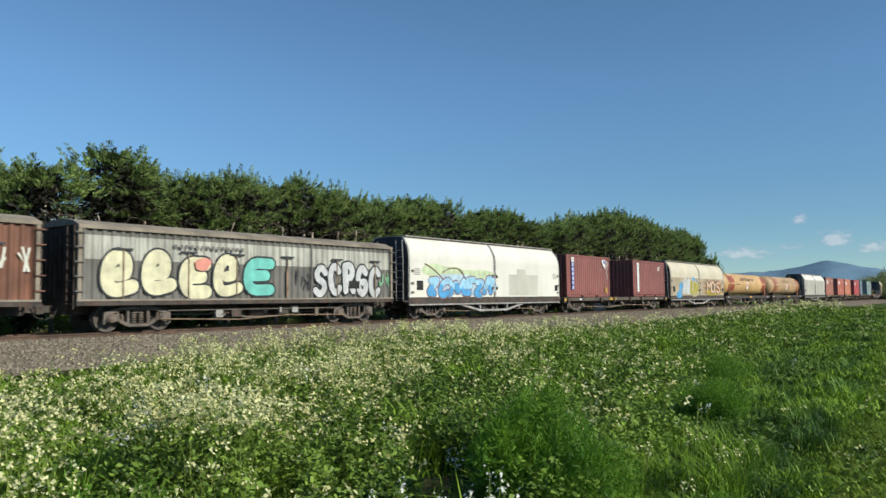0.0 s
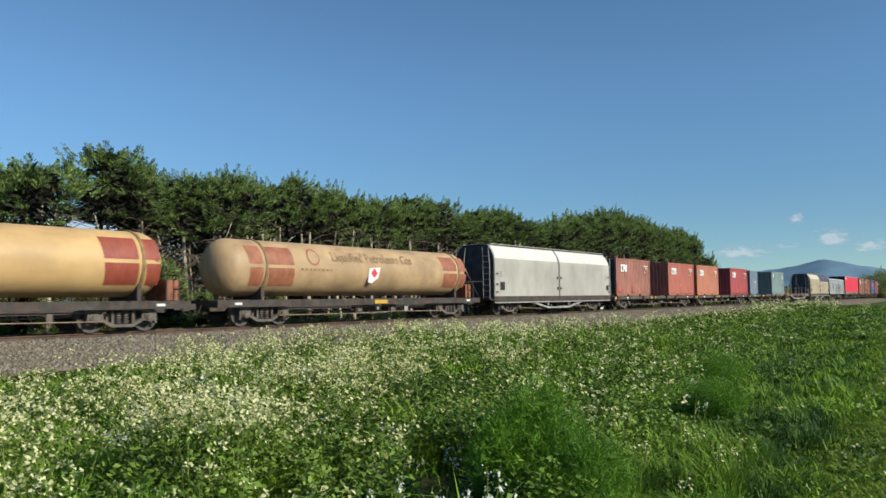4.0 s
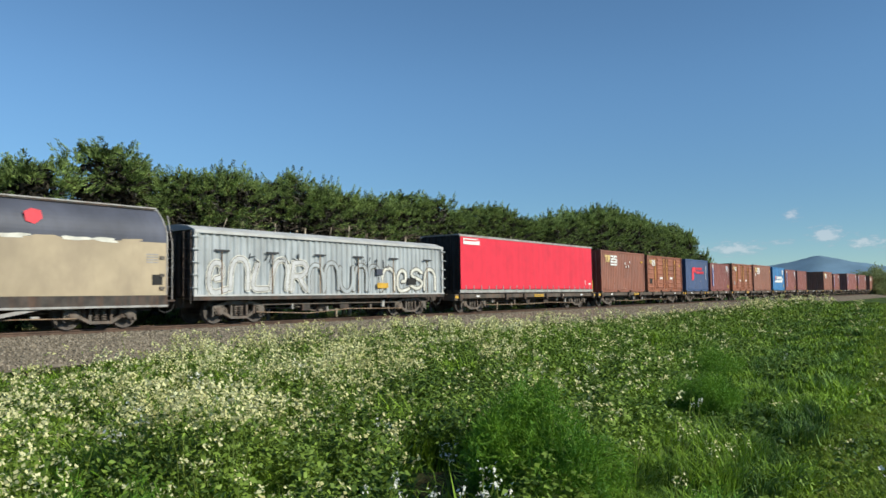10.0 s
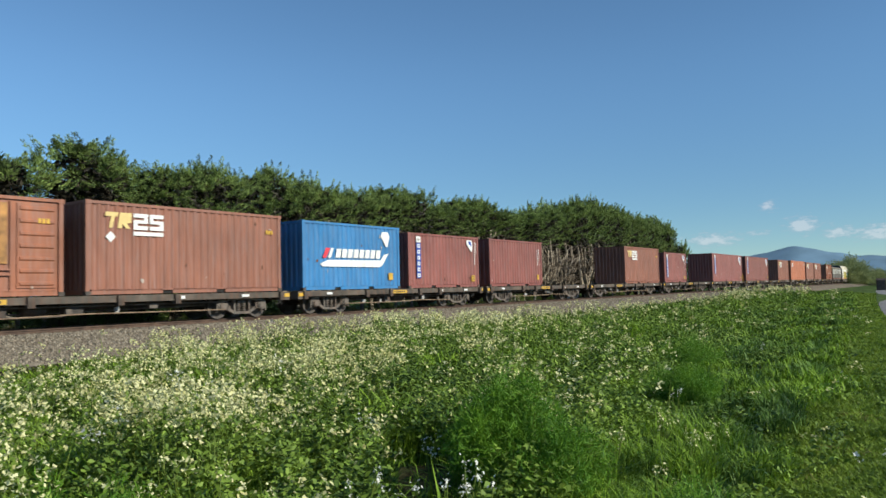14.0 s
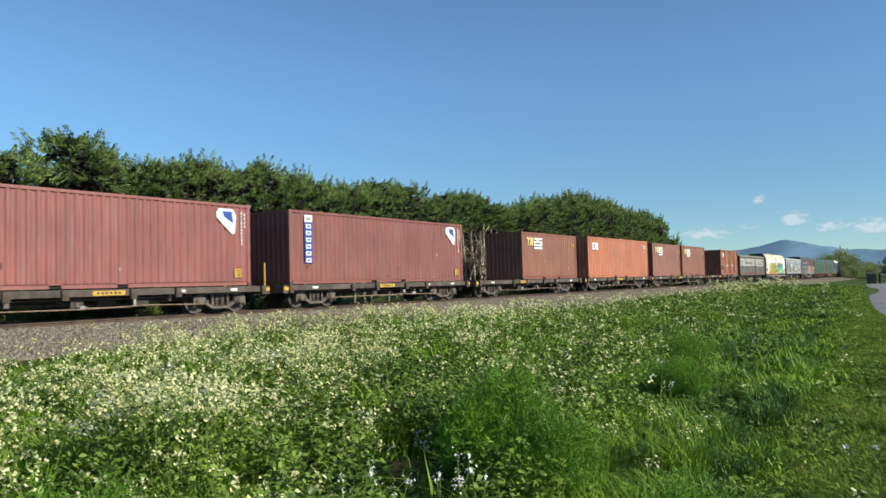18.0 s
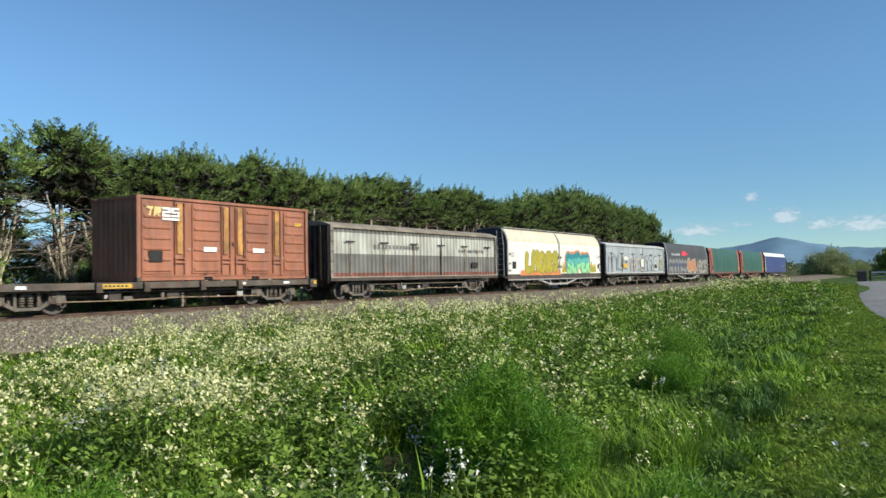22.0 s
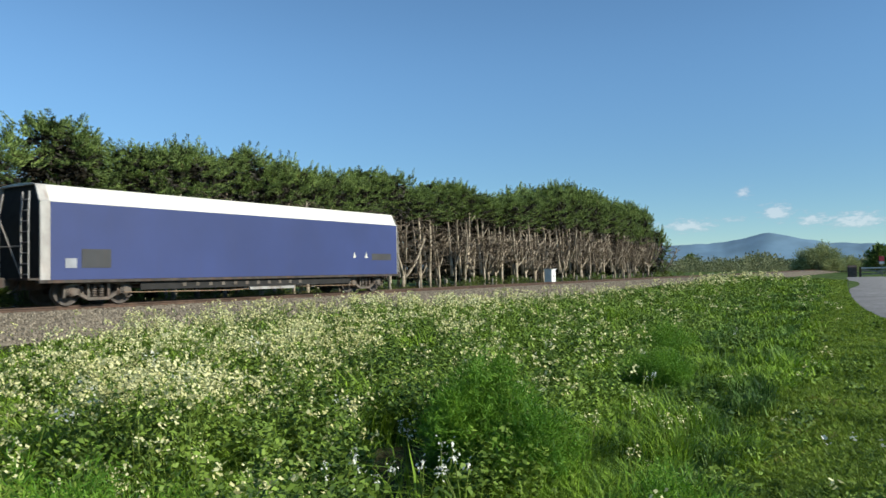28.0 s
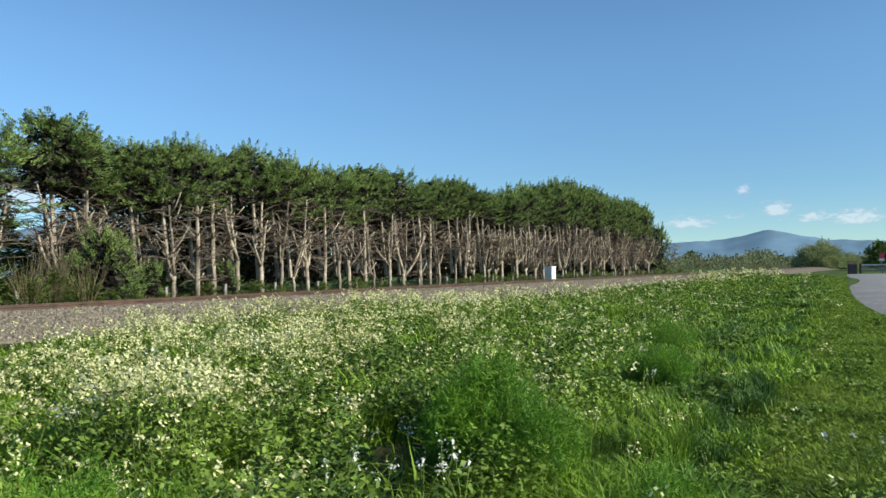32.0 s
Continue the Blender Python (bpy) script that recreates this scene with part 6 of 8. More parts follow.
def tank_wagon(u, L, mat, fleck, label, lettered, seed):
    w = new("tank_wagon")
    tagged(w, label, "tank wagon", "wagons of the train")
    R, zc = 1.04, 2.1
    a, b = 0.55, L - 0.75
    bm = bmesh.new()
    prof = [(0.05, a), (0.4, a + 0.04), (0.72, a + 0.15), (0.93, a + 0.34), (1.02, a + 0.55), (R, a + 0.7)]
    prof += [(R, a + 0.7 + (b - a - 1.4) * k / 10) for k in range(1, 11)]
    prof += [(r, b - (x - a)) for r, x in reversed(prof[:5])]
    lathe(bm, prof, 40, "x", (0, 0, zc))
    part("tank", bm, mat, w, smooth=True)
    for x in (a + 1.75, b - 0.95):
        bm = bmesh.new()
        lathe(bm, [(R + 0.002, x - 0.05), (R + 0.03, x - 0.05), (R + 0.03, x + 0.05), (R + 0.002, x + 0.05)], 40, "x", (0, 0, zc))
        part("tank_strap", bm, surface("tank_strap_paint", (0.28, 0.17, 0.07), 0.6, 0, 0.2, 3, GRIME, 0.4), w)
        part("saddle", boxes((x - 0.07, x + 0.07, -0.8, 0.8, 0.94, 1.5)), M_STEEL, w)
    # slanted red-brown flecks at both ends
    for x0, x1 in ((a + 1.05, a + 1.62), (a + 1.9, a + 3.1), (b - 2.15, b - 1.08), (b - 0.8, b - 0.35)):
        for k, (z0, z1) in enumerate(((2.2, 2.86), (1.42, 2.08))):
            bm = bmesh.new()
            rows = []
            for i in range(9):
                z = z0 + (z1 - z0) * i / 8
                sh = 0.12 * (z - 1.5)
                y = -math.sqrt((R + 0.006) ** 2 - (z - zc) ** 2)
                rows.append((bm.verts.new((x0 - sh, y, z)), bm.verts.new((x1 - sh * 0.4, y, z))))
            for p, q in zip(rows, rows[1:]):
                bm.faces.new((p[0], p[1], q[1], q[0]))
            part("paint_fleck", bm, fleck, w, "faded red-brown painted fleck")
    text = surface("brown_lettering", (0.1, 0.045, 0.03), 0.6, 0, 0.2, 3, GRIME, 0.2) if lettered else surface("faded_lettering", (0.3, 0.19, 0.09), 0.6, 0, 0.2, 3, GRIME, 0.3)
    words(w, "Liquefied Petroleum Gas", a + 5.1, 2.42, 0.52, text, 0, width=5.0, bold=0.006, bend=(R, zc), label="brown painted words")
    bm = bmesh.new()
    for k in range(24):
        t0, t1 = 2 * math.pi * k / 24, 2 * math.pi * (k + 1) / 24
        q = []
        for t, r in ((t0, 0.26), (t1, 0.26), (t1, 0.33), (t0, 0.33)):
            z = 2.55 + r * math.sin(t)
            q.append(bm.verts.new((a + 4.1 + r * math.cos(t), -math.sqrt((R + 0.006) ** 2 - (z - zc) ** 2), z)))
        bm.faces.new(q)
    part("ring_mark", bm, fleck if not lettered else surface("faint_ring_paint", (0.5, 0.29, 0.1), 0.6), w)
    for k in range(8):
        x = a + 3.4 + 0.22 * k
        part("marking_bar", boxes((x, x + 0.12, -R - 0.012, -R + 0.01, 2.02, 2.1)), text, w)
    shape("hazard_panel", w, [(a + 7.2, 2.2), (a + 7.9, 2.24), (a + 7.75, 1.8), (a + 7.3, 1.55), (a + 7.1, 1.6)], M_WHITE, y=-R - 0.002, label="white hazard panel with red diamond")
    shape("hazard_diamond", w, [(a + 7.3, 2.0), (a + 7.5, 2.18), (a + 7.7, 2.0), (a + 7.5, 1.8)], M_RED_SIGN, y=-R - 0.016)
    part("frame_beam", boxes((0.1, L - 0.1, -1.16, -1.02, 0.68, 0.92), (0.1, L - 0.1, 1.02, 1.16, 0.68, 0.92), (0.1, 0.4, -1.02, 1.02, 0.68, 0.92), (L - 0.4, L - 0.1, -1.02, 1.02, 0.68, 0.92)), M_STEEL, w)
    part("centre_sill", boxes((0.4, L - 0.4, -0.3, 0.3, 0.55, 0.935)), M_STEEL, w)
    plate("number_plate", w, L * 0.5, L * 0.5 + 0.8, 0.72, 0.88, M_YELLOW, y=-1.16, label="yellow plate with dark bars")
    for f in (0.05, 0.92):
        plate("reflector", w, L * f, L * f + 0.3, 0.76, 0.84, M_WHITE, y=-1.16)
    bm = bmesh.new()
    for x in (b - 0.1, b + 0.35):
        tube(bm, [(x, -0.95, 0.9), (x, -0.95, 1.75)], 0.025)
        tube(bm, [(x, 0.95, 0.9), (x, 0.95, 1.75)], 0.025)
    for z in (1.3, 1.75):
        tube(bm, [(b + 0.35, -0.95, z), (b + 0.35, 0.95, z)], 0.02)
    part("end_rail", bm, M_STEEL, w)
    part("end_box", boxes((b + 0.05, b + 0.5, -0.7, 0.4, 0.94, 1.6)), surface("rusty_end_box", (0.25, 0.09, 0.045), 0.7, 0, 0.3, 3, RUST, 0.3), w)
    running_gear(w, L, 2.3)
    brake_gear(w, L, seed)
    return on_train(w, u)


def stake_wagon(u0, u1):
    """An empty flat with timber stakes and a trussed frame."""
    L = u1 - u0
    rusty = surface("rusty_red_frame", (0.16, 0.07, 0.045), 0.75, 0, 0.35, 2, (0.1, 0.06, 0.045), 0.45, bump=0.3)
    w = flat_wagon(u0, u1, 71, False, "empty rusty red flat wagon with timber stakes and bowed truss", rusty)
    for s in (-1, 1):
        y0, y1 = sorted((s * 1.24, s * 1.205))
        part("side_board", boxes((0.3, L - 0.3, y0, y1, 0.74, 1.0)), rusty, w, "rusty red side board")
    rnd = random.Random(9)
    me = finish("stake", boxes((-0.04, 0.04, -0.035, 0.035, 0.7, 1.9)), M_POST)
    for k in range(7):
        for y in (-1.29, 1.29):
            part("stake", me, None, w, place=pose(0.7 + (L - 1.4) * k / 6 + rnd.uniform(-0.3, 0.3), y, rnd.uniform(-0.12, 0.02), rx=rnd.uniform(-3, 3), ry=rnd.uniform(-3, 3)))
    truss(w, L, M_GREY, 0.42, 0.12, 0.88, -1.27)
    bm = bmesh.new()
    tube(bm, [(0.35, -1.27, 0.8), (0.35, -1.27, 1.8)], 0.05)
    part("handrail", bm, M_YELLOW, w, "yellow handrail post")


def curtain_body(u, L):
    """A red curtain-sided body on a container flat."""
    H = 2.94
    c = new("curtain_side_body")
    tagged(c, "bright red curtain-sided swap body with pale top rail", "container", "containers on the train")
    red = surface("red_curtain", (0.7, 0.03, 0.055), 0.55, 0, 0.06, 1.2, (0.35, 0.02, 0.03), 0.12, streak=(4, 4, 0.4), bump=0.05)
    for s in (-1, 1):
        bm = bmesh.new()
        grid = []
        for i in range(91):
            x = 0.08 + (L - 0.16) * i / 90
            grid.append([bm.verts.new((x, s * (1.205 + 0.012 * noise.noise((x * 0.8, z, s)) + 0.006 * math.sin(x * 9)), z)) for z in (0.24, 0.6, 1.2, 1.9, H - 0.12)])
        for p, q in zip(grid, grid[1:]):
            for j in range(4):
                bm.faces.new((p[j], q[j], q[j + 1], p[j + 1]))
        part("curtain", finish("curtain", bm, red, True), None, c)
        y0, y1 = sorted((s * 1.225, s * 1.12))
        part("top_rail", boxes((0.0, L, y0, y1, H - 0.12, H - 0.02)), M_GREY, c, "pale grey top rail")
        part("bottom_rail", boxes((0.0, L, y0, y1, 0.05, 0.2)), M_GREY, c)
        strap = finish("strap", boxes((-0.025, 0.025, s * 1.226 - 0.006, s * 1.226 + 0.006, 0.08, 0.42)), M_GREY)
        for k in range(21):
            part("strap", strap, None, c, place=pose(0.5 + (L - 1.0) * k / 20, 0, 0))
    part("roof", boxes((0.02, L - 0.02, -1.118, 1.118, H - 0.06, H)), M_GREY, c)
    bm = bmesh.new()
    corrugated_end(bm, -1.2, 1.2, 0.1, H - 0.07, 0.0, 0.06, 6)
    part("end_wall", bm, M_DARK, c)
    part("rear_wall", boxes((L - 0.06, L - 0.02, -1.11, 1.11, 0.1, H - 0.07)), red, c)
    part("floor", boxes((0.02, L - 0.08, -1.11, 1.11, 0.0, 0.2)), M_STEEL, c)
    shape("name_panel", c, [(0.3, H - 0.2), (1.75, H - 0.2), (1.75, H - 0.5), (0.3, H - 0.5)], M_WHITE, y=-1.225)
    for k in range(9):
        plate("marking_bar", c, 0.4 + 0.12 * k, 0.49 + 0.12 * k, H - 0.33, H - 0.26, M_RED_SIGN, y=-1.238)
    shape("name_fleck", c, [(1.4, H - 0.24), (1.9, H - 0.16), (1.6, H - 0.32)], M_RED_SIGN, y=-1.238)
    code_bars(c, L - 1.15, 0.75, 2, M_WHITE, 0.14, 0.12, 0.1, y=-1.22)
    code_bars(c, L - 0.6, 0.6, 1, M_WHITE, 0.14, 0.3, 0.1, y=-1.22)
    return on_train(c, u, DECK + 0.0)


# ---- the train's make-up, front to rear ----
def make_train():
    red_brown = [paint("faded_red_brown_paint", (0.245, 0.072, 0.056)), paint("maroon_brown_paint", (0.23, 0.066, 0.054)), paint("dull_red_paint", (0.26, 0.08, 0.063), spread=0.14)]
    rust_brown = [paint("rust_brown_paint", (0.265, 0.095, 0.055)), paint("orange_brown_paint", (0.32, 0.11, 0.053), 0.3, spread=0.18), paint("faded_brown_paint", (0.28, 0.11, 0.067))]
    cai = [paint("faded_orange_red_paint", (0.37, 0.133, 0.088), 0.26, spread=0.16), paint("orange_red_paint", (0.47, 0.12, 0.075)), paint("light_orange_paint", (0.52, 0.175, 0.09), 0.2), paint("crimson_paint", (0.42, 0.05, 0.052), 0.15)]
    white = surface("off_white_wagon_paint", (0.71, 0.68, 0.6), 0.5, 0, 0.05, 0.5, (0.36, 0.3, 0.22), 0.12, streak=(2, 2, 0.25), bump=0.05)
    cream = surface("cream_wagon_paint", (0.62, 0.55, 0.41), 0.5, 0, 0.07, 0.5, (0.36, 0.28, 0.19), 0.2, streak=(2, 2, 0.25), bump=0.05)
    beige = surface("dirty_beige_wagon_paint", (0.42, 0.335, 0.22), 0.6, 0, 0.14, 0.6, (0.22, 0.17, 0.12), 0.3, streak=(1.2, 1.2, 0.6), bump=0.05)
    pale_grey = surface("pale_grey_wagon_paint", (0.52, 0.5, 0.42), 0.55, 0, 0.08, 0.6, (0.3, 0.28, 0.25), 0.22, streak=(1.5, 1.5, 0.5), bump=0.05)
    dull_grey = surface("dull_grey_wagon_paint", (0.43, 0.4, 0.34), 0.55, 0, 0.1, 0.6, (0.24, 0.22, 0.19), 0.25, streak=(1.5, 1.5, 0.5), bump=0.05)
    slate = surface("slate_wagon_paint", (0.07, 0.075, 0.1), 0.55, 0, 0.2, 0.6, (0.04, 0.04, 0.045), 0.2, bump=0.05)
    slat_pale = surface("weathered_pale_slats", (0.45, 0.44, 0.38), 0.7, 0, 0.16, 0.8, (0.13, 0.11, 0.085), 0.45, streak=(6, 6, 0.4), bump=0.1)
    slat_grey = surface("weathered_grey_slats", (0.155, 0.147, 0.13), 0.75, 0, 0.2, 0.8, (0.09, 0.075, 0.06), 0.4, streak=(6, 6, 0.4), bump=0.1)
    slat_white = surface("silver_white_slats", (0.38, 0.41, 0.42), 0.6, 0.0, 0.12, 0.8, (0.2, 0.19, 0.16), 0.35, streak=(6, 6, 0.4), bump=0.1)
    slat_brown = surface("rusty_brown_slats", (0.2, 0.085, 0.05), 0.75, 0, 0.25, 0.9, (0.09, 0.05, 0.035), 0.4, streak=(6, 6, 0.4), bump=0.15)
    band_tan = surface("tan_roof_rail", (0.24, 0.2, 0.15), 0.75, 0, 0.2, 1, (0.12, 0.1, 0.08), 0.35)
    band_white = surface("white_roof_rail", (0.45, 0.45, 0.43), 0.6, 0, 0.1, 1, (0.3, 0.28, 0.25), 0.25)
    red_strip = surface("rusty_red_strip", (0.2, 0.065, 0.045), 0.75, 0, 0.25, 1, GRIME, 0.35)
    cream_fill, mint, black = spray("cream", (0.62, 0.58, 0.38)), spray("mint", (0.15, 0.5, 0.42)), spray("black", (0.02, 0.02, 0.022))
    silver, blue, olive, orange = spray("silver", (0.5, 0.5, 0.49)), spray("blue", (0.08, 0.3, 0.55)), spray("olive", (0.36, 0.3, 0.03)), spray("orange", (0.6, 0.22, 0.07))
    teal, green, grey, pale = spray("teal", (0.02, 0.2, 0.22)), spray("green", (0.2, 0.5, 0.25)), spray("grey", (0.3, 0.31, 0.33)), spray("pale", (0.62, 0.6, 0.52))
    red = spray("red", (0.6, 0.07, 0.05))
    yellow = spray("yellow", (0.6, 0.52, 0.2))

    w = slat_wagon(-3.91, 14.0, slat_brown, slat_brown, 2.2, "rusty brown covered wagon with ribbed sides and pale scrawl", band_tan, seed=1)
    scrawl(w, 10.6, 13.7, 1.7, 2.4, 5, pale, 3, -1.22, 0.07)
    w = slat_wagon(10.87, 13.9, slat_pale, slat_grey, 2.15, "grey and off-white ribbed covered wagon with bubble graffiti", band_tan, seed=2, seam=0.66, crest=slat_grey)
    glyph_row(w, "AAEA", 0.75, 5.95, 1.04, 2.42, [(0.13, black), (0.0, cream_fill)], -1.215, 0.4, gap=-0.02, seed=5, label="cream sprayed bubble letter with black outline")
    glyph_row(w, "E", 5.85, 7.35, 1.02, 2.36, [(0.14, black), (0.0, mint)], -1.219, 0.38, gap=0.0, seed=6, label="mint green sprayed letter with black outline")
    shape("graffiti_dab", w, blob(4.25, 2.1, 0.6, 0.4, random.Random(2), 2.4, wob=0.2), spray("salmon", (0.62, 0.24, 0.18)), y=-1.29, off=0.004, label="salmon pink sprayed dab")
    glyph_row(w, "SCRGC", 9.2, 13.05, 1.04, 2.3, [(0.13, black), (0.0, silver)], -1.215, 0.28, seed=8, gap=0.0, label="silver sprayed letter with black outline")
    scrawl(w, 8.2, 9.2, 1.2, 2.1, 3, black, 14, -1.215, 0.05)
    plate("door_bolt", w, 7.85, 7.95, 1.0, 2.0, M_PULLROD, y=-1.235, off=0.02, label="rusty door bolt")
    for k in range(14):
        plate("faded_mark", w, 3.2 + 0.2 * k, 3.32 + 0.2 * k, 2.58, 2.7, slat_grey, y=-1.25, off=0.005)
    scrawl(w, 12.9, 13.6, 1.4, 2.1, 2, green, 4, -1.215, 0.06)

    w = curved_wagon(25.64, 14.02, [white, white], [white, white], [2.6, 2.6], "tall off-white sliding-door wagon with blue graffiti", 2)
    shape("graffiti_ground", w, blob(2.6, 2.15, 2.9, 0.75, random.Random(7), 2.2, wob=0.3), spray("pale_green", (0.5, 0.58, 0.36)), y=-1.25, off=0.003, label="pale green sprayed ground")
    shape("graffiti_ground", w, blob(5.4, 2.1, 2.4, 0.5, random.Random(8), 2.2, wob=0.3), spray("pale_green", (0.5, 0.58, 0.36)), y=-1.25, off=0.003, label="pale green sprayed ground")
    shape("graffiti_ground", w, blob(4.2, 1.52, 5.6, 1.0, random.Random(9), 3, wob=0.22, slant=0.4), spray("pale_blue", (0.42, 0.55, 0.64)), y=-1.25, off=0.006, label="pale blue sprayed ground")
    rust_line = spray("rust_line", (0.2, 0.09, 0.08))
    glyph_row(w, "ZCNEZR", 1.35, 6.95, 1.0, 1.95, [(0.1, rust_line), (0.0, spray("sky_blue", (0.3, 0.52, 0.68)))], -1.258, 0.3, 0.5, 0.1, 12, -0.08, "pale and strong blue angular sprayed letter", low=blue, cut=0.48)
    for k, (xa, za, xb, zb) in enumerate(((1.2, 2.5, 2.6, 1.8), (2.5, 2.1, 3.7, 2.35), (3.7, 2.35, 4.4, 1.85))):
        bm = bmesh.new()
        stroke(bm, rounded([(xa, za), ((xa + xb) / 2, (za + zb) / 2 + 0.12), (xb, zb)]), 0.05, -1.275, 0)
        part("graffiti_line", finish("graffiti_line", bm, rust_line), None, w, "thin dark sprayed outline")
    plate("painted_patch", w, 8.4, 11.4, 1.05, 2.15, pale_grey, y=-1.25, off=0.006, label="pale grey overpainted patch")
    plate("painted_patch", w, 9.2, 10.1, 2.15, 2.45, pale_grey, y=-1.25, off=0.006, label="pale grey overpainted patch")

    flat_wagon(40.2, 57.0, 11)
    container("container", "red-brown container with blue strip and white shield", 40.6, 6.058, 2.591, red_brown[0], logo_tower)
    c = container("container", "red-brown container with a tall pale strip", 50.6, 6.058, 2.591, red_brown[1])
    plate("pale_strip", c, 0.72, 1.05, 0.35, 2.42, M_WHITE, label="faded white strip")
    for k in range(7):
        plate("strip_mark", c, 0.8, 0.97, 0.5 + 0.27 * k, 0.62 + 0.27 * k, surface("faded_teal_mark", (0.35, 0.5, 0.48), 0.6), off=0.016)
    for k in range(5):
        plate("marking_bar", c, 4.65 + 0.17 * (k % 3), 4.78 + 0.17 * (k % 3), 2.1 - 0.17 * (k // 3), 2.2 - 0.17 * (k // 3), M_WHITE)

    w = curved_wagon(57.75, 13.95, [cream, cream], [beige, beige], [2.42, 2.42], "tall cream sliding-door wagon, dirty beige below, with graffiti", 4)
    for x, z, a in ((2.6, 1.8, 1.0), (4.2, 2.15, 0.9), (5.4, 2.2, 1.1), (6.4, 1.9, 0.9), (2.1, 1.15, 1.2)):
        shape("graffiti_ground", w, [(x - 0.5 * a, z - 0.3), (x - 0.1, z - 0.4), (x + 0.5 * a, z - 0.25), (x + 0.35 * a, z + 0.05), (x + 0.55 * a, z + 0.25), (x + 0.1, z + 0.2), (x - 0.15, z + 0.4), (x - 0.2, z + 0.12), (x - 0.55 * a, z + 0.1)], blue, y=-1.25, off=0.004, label="blue sprayed burst behind letters")
    glyph_row(w, "SA", 2.9, 4.6, 1.02, 2.25, [(0.2, spray("umber", (0.17, 0.12, 0.06))), (0.14, pale), (0.0, silver)], -1.256, 0.38, 0.25, 0.08, 22, -0.1, "silver sprayed letter with white outline")
    glyph_row(w, "ZRN", 4.5, 6.85, 1.02, 2.2, [(0.2, spray("umber", (0.17, 0.12, 0.06))), (0.14, pale), (0.0, olive)], -1.26, 0.36, 0.2, 0.08, 23, -0.1, "olive sprayed letter with white outline")
    umber = spray("umber", (0.17, 0.12, 0.06))
    shape("graffiti_ground", w, blob(10.8, 1.72, 4.2, 1.05, random.Random(3), wob=0.16), umber, y=-1.25, off=0.004, label="brown sprayed ground behind a word")
    shape("graffiti_ground", w, blob(10.75, 1.25, 4.3, 0.55, random.Random(4), 3, wob=0.15), olive, y=-1.25, off=0.007, label="olive sprayed ground behind a word")
    for k in range(14):
        s = -1 if k % 2 else 1
        z = 1.2 + 0.075 * (k // 2) * 2
        shape("graffiti_flick", w, [(10.7 + s * 2.0, z - 0.06), (10.7 + s * (2.75 + 0.25 * math.sin(k * 2.1)), z), (10.7 + s * 2.0, z + 0.06)][::s], umber if k % 3 else orange, y=-1.25, off=0.009)
    dusk = spray("dark_brown", (0.06, 0.035, 0.025))
    for ch, xa, xb in (("M", 8.95, 10.15), ("O", 10.15, 11.1), ("S", 11.6, 12.6)):
        glyph_row(w, ch, xa, xb, 1.2, 2.2, [(0.24, dusk), (0.14, orange), (0.0, pale)], -1.266, 0.12, 0.0, 0.02, 3, 0.0, "white and orange sprayed letter with dark halo")
    for body, x, z in (("r", 11.12, 1.72), ("k", 11.15, 1.12)):
        words(w, body, x, z, 0.62, pale, -1.29, width=0.26, bold=0.03)

    tan = surface("tan_tank_paint", (0.6, 0.38, 0.165), 0.5, 0, 0.1, 0.6, (0.42, 0.25, 0.11), 0.35, streak=(0.8, 3, 1.5), bump=0.05)
    tan2 = surface("faded_tan_tank_paint", (0.5, 0.33, 0.175), 0.55, 0, 0.14, 0.6, (0.2, 0.12, 0.07), 0.35, streak=(1, 3, 0.6), bump=0.05)
    fleck = surface("red_brown_fleck_paint", (0.3, 0.06, 0.035), 0.55, 0, 0.1, 3, (0.45, 0.24, 0.09), 0.12)
    fleck2 = surface("faded_fleck_paint", (0.33, 0.11, 0.06), 0.55, 0, 0.15, 3, (0.4, 0.24, 0.115), 0.3)
    tank_wagon(72.45, 16.7, tan, fleck, "tan tank wagon with red-brown flecks and brown lettering", True, 5)
    tank_wagon(90.0, 15.9, tan2, fleck2, "faded tan tank wagon with rusty end and pale lettering", False, 6)

    w = curved_wagon(106.95, 14.3, [white, white], [dull_grey, dull_grey], [2.95, 2.95], "tall white sliding-door wagon, pale grey below the roof curve", 7)

    flat_wagon(122.0, 138.75, 12)
    c = container("container", "orange-red container with black doors and chunky white logo shapes", 122.35, 6.058, 2.591, cai[0], logo_slab)
    door_end(c, 2.591)
    for x, z, a, b in ((0.5, 0.5, 0.7, 0.4), (2.9, 0.45, 0.45, 0.45), (0.4, 0.95, 0.35, 0.3), (4.95, 1.75, 0.22, 0.2)):
        shape("paint_touch_up", c, blob(x, z, a, b, random.Random(int(x * 10)), 2.4, wob=0.25), paint("touch_up_red_paint", (0.43, 0.1, 0.075)), off=0.004, label="brighter red touched-up paint")
    container("container", "orange-red container with chunky white logo shapes", 132.27, 6.058, 2.591, cai[1], logo_slab)
    flat_wagon(138.9, 155.5, 13)
    container("container", "light orange container with chunky white logo shapes", 139.17, 6.058, 2.591, cai[2], logo_slab)
    container("container", "crimson container with chunky white logo shapes", 149.06, 6.058, 2.591, cai[3], logo_slab)
    flat_wagon(155.8, 171.75, 14)
    bulk_bin(156.17, 2.99, 2.5, paint("blue_grey_paint", (0.19, 0.27, 0.36), 0.3))
    c = container("container", "faded teal container with a white square and stains", 165.45, 6.058, 2.591, paint("faded_teal_paint", (0.17, 0.26, 0.26), 0.3, (0.32, 0.22, 0.1), 0.14))
    plate("white_square", c, 0.62, 1.05, 1.95, 2.3, M_WHITE)
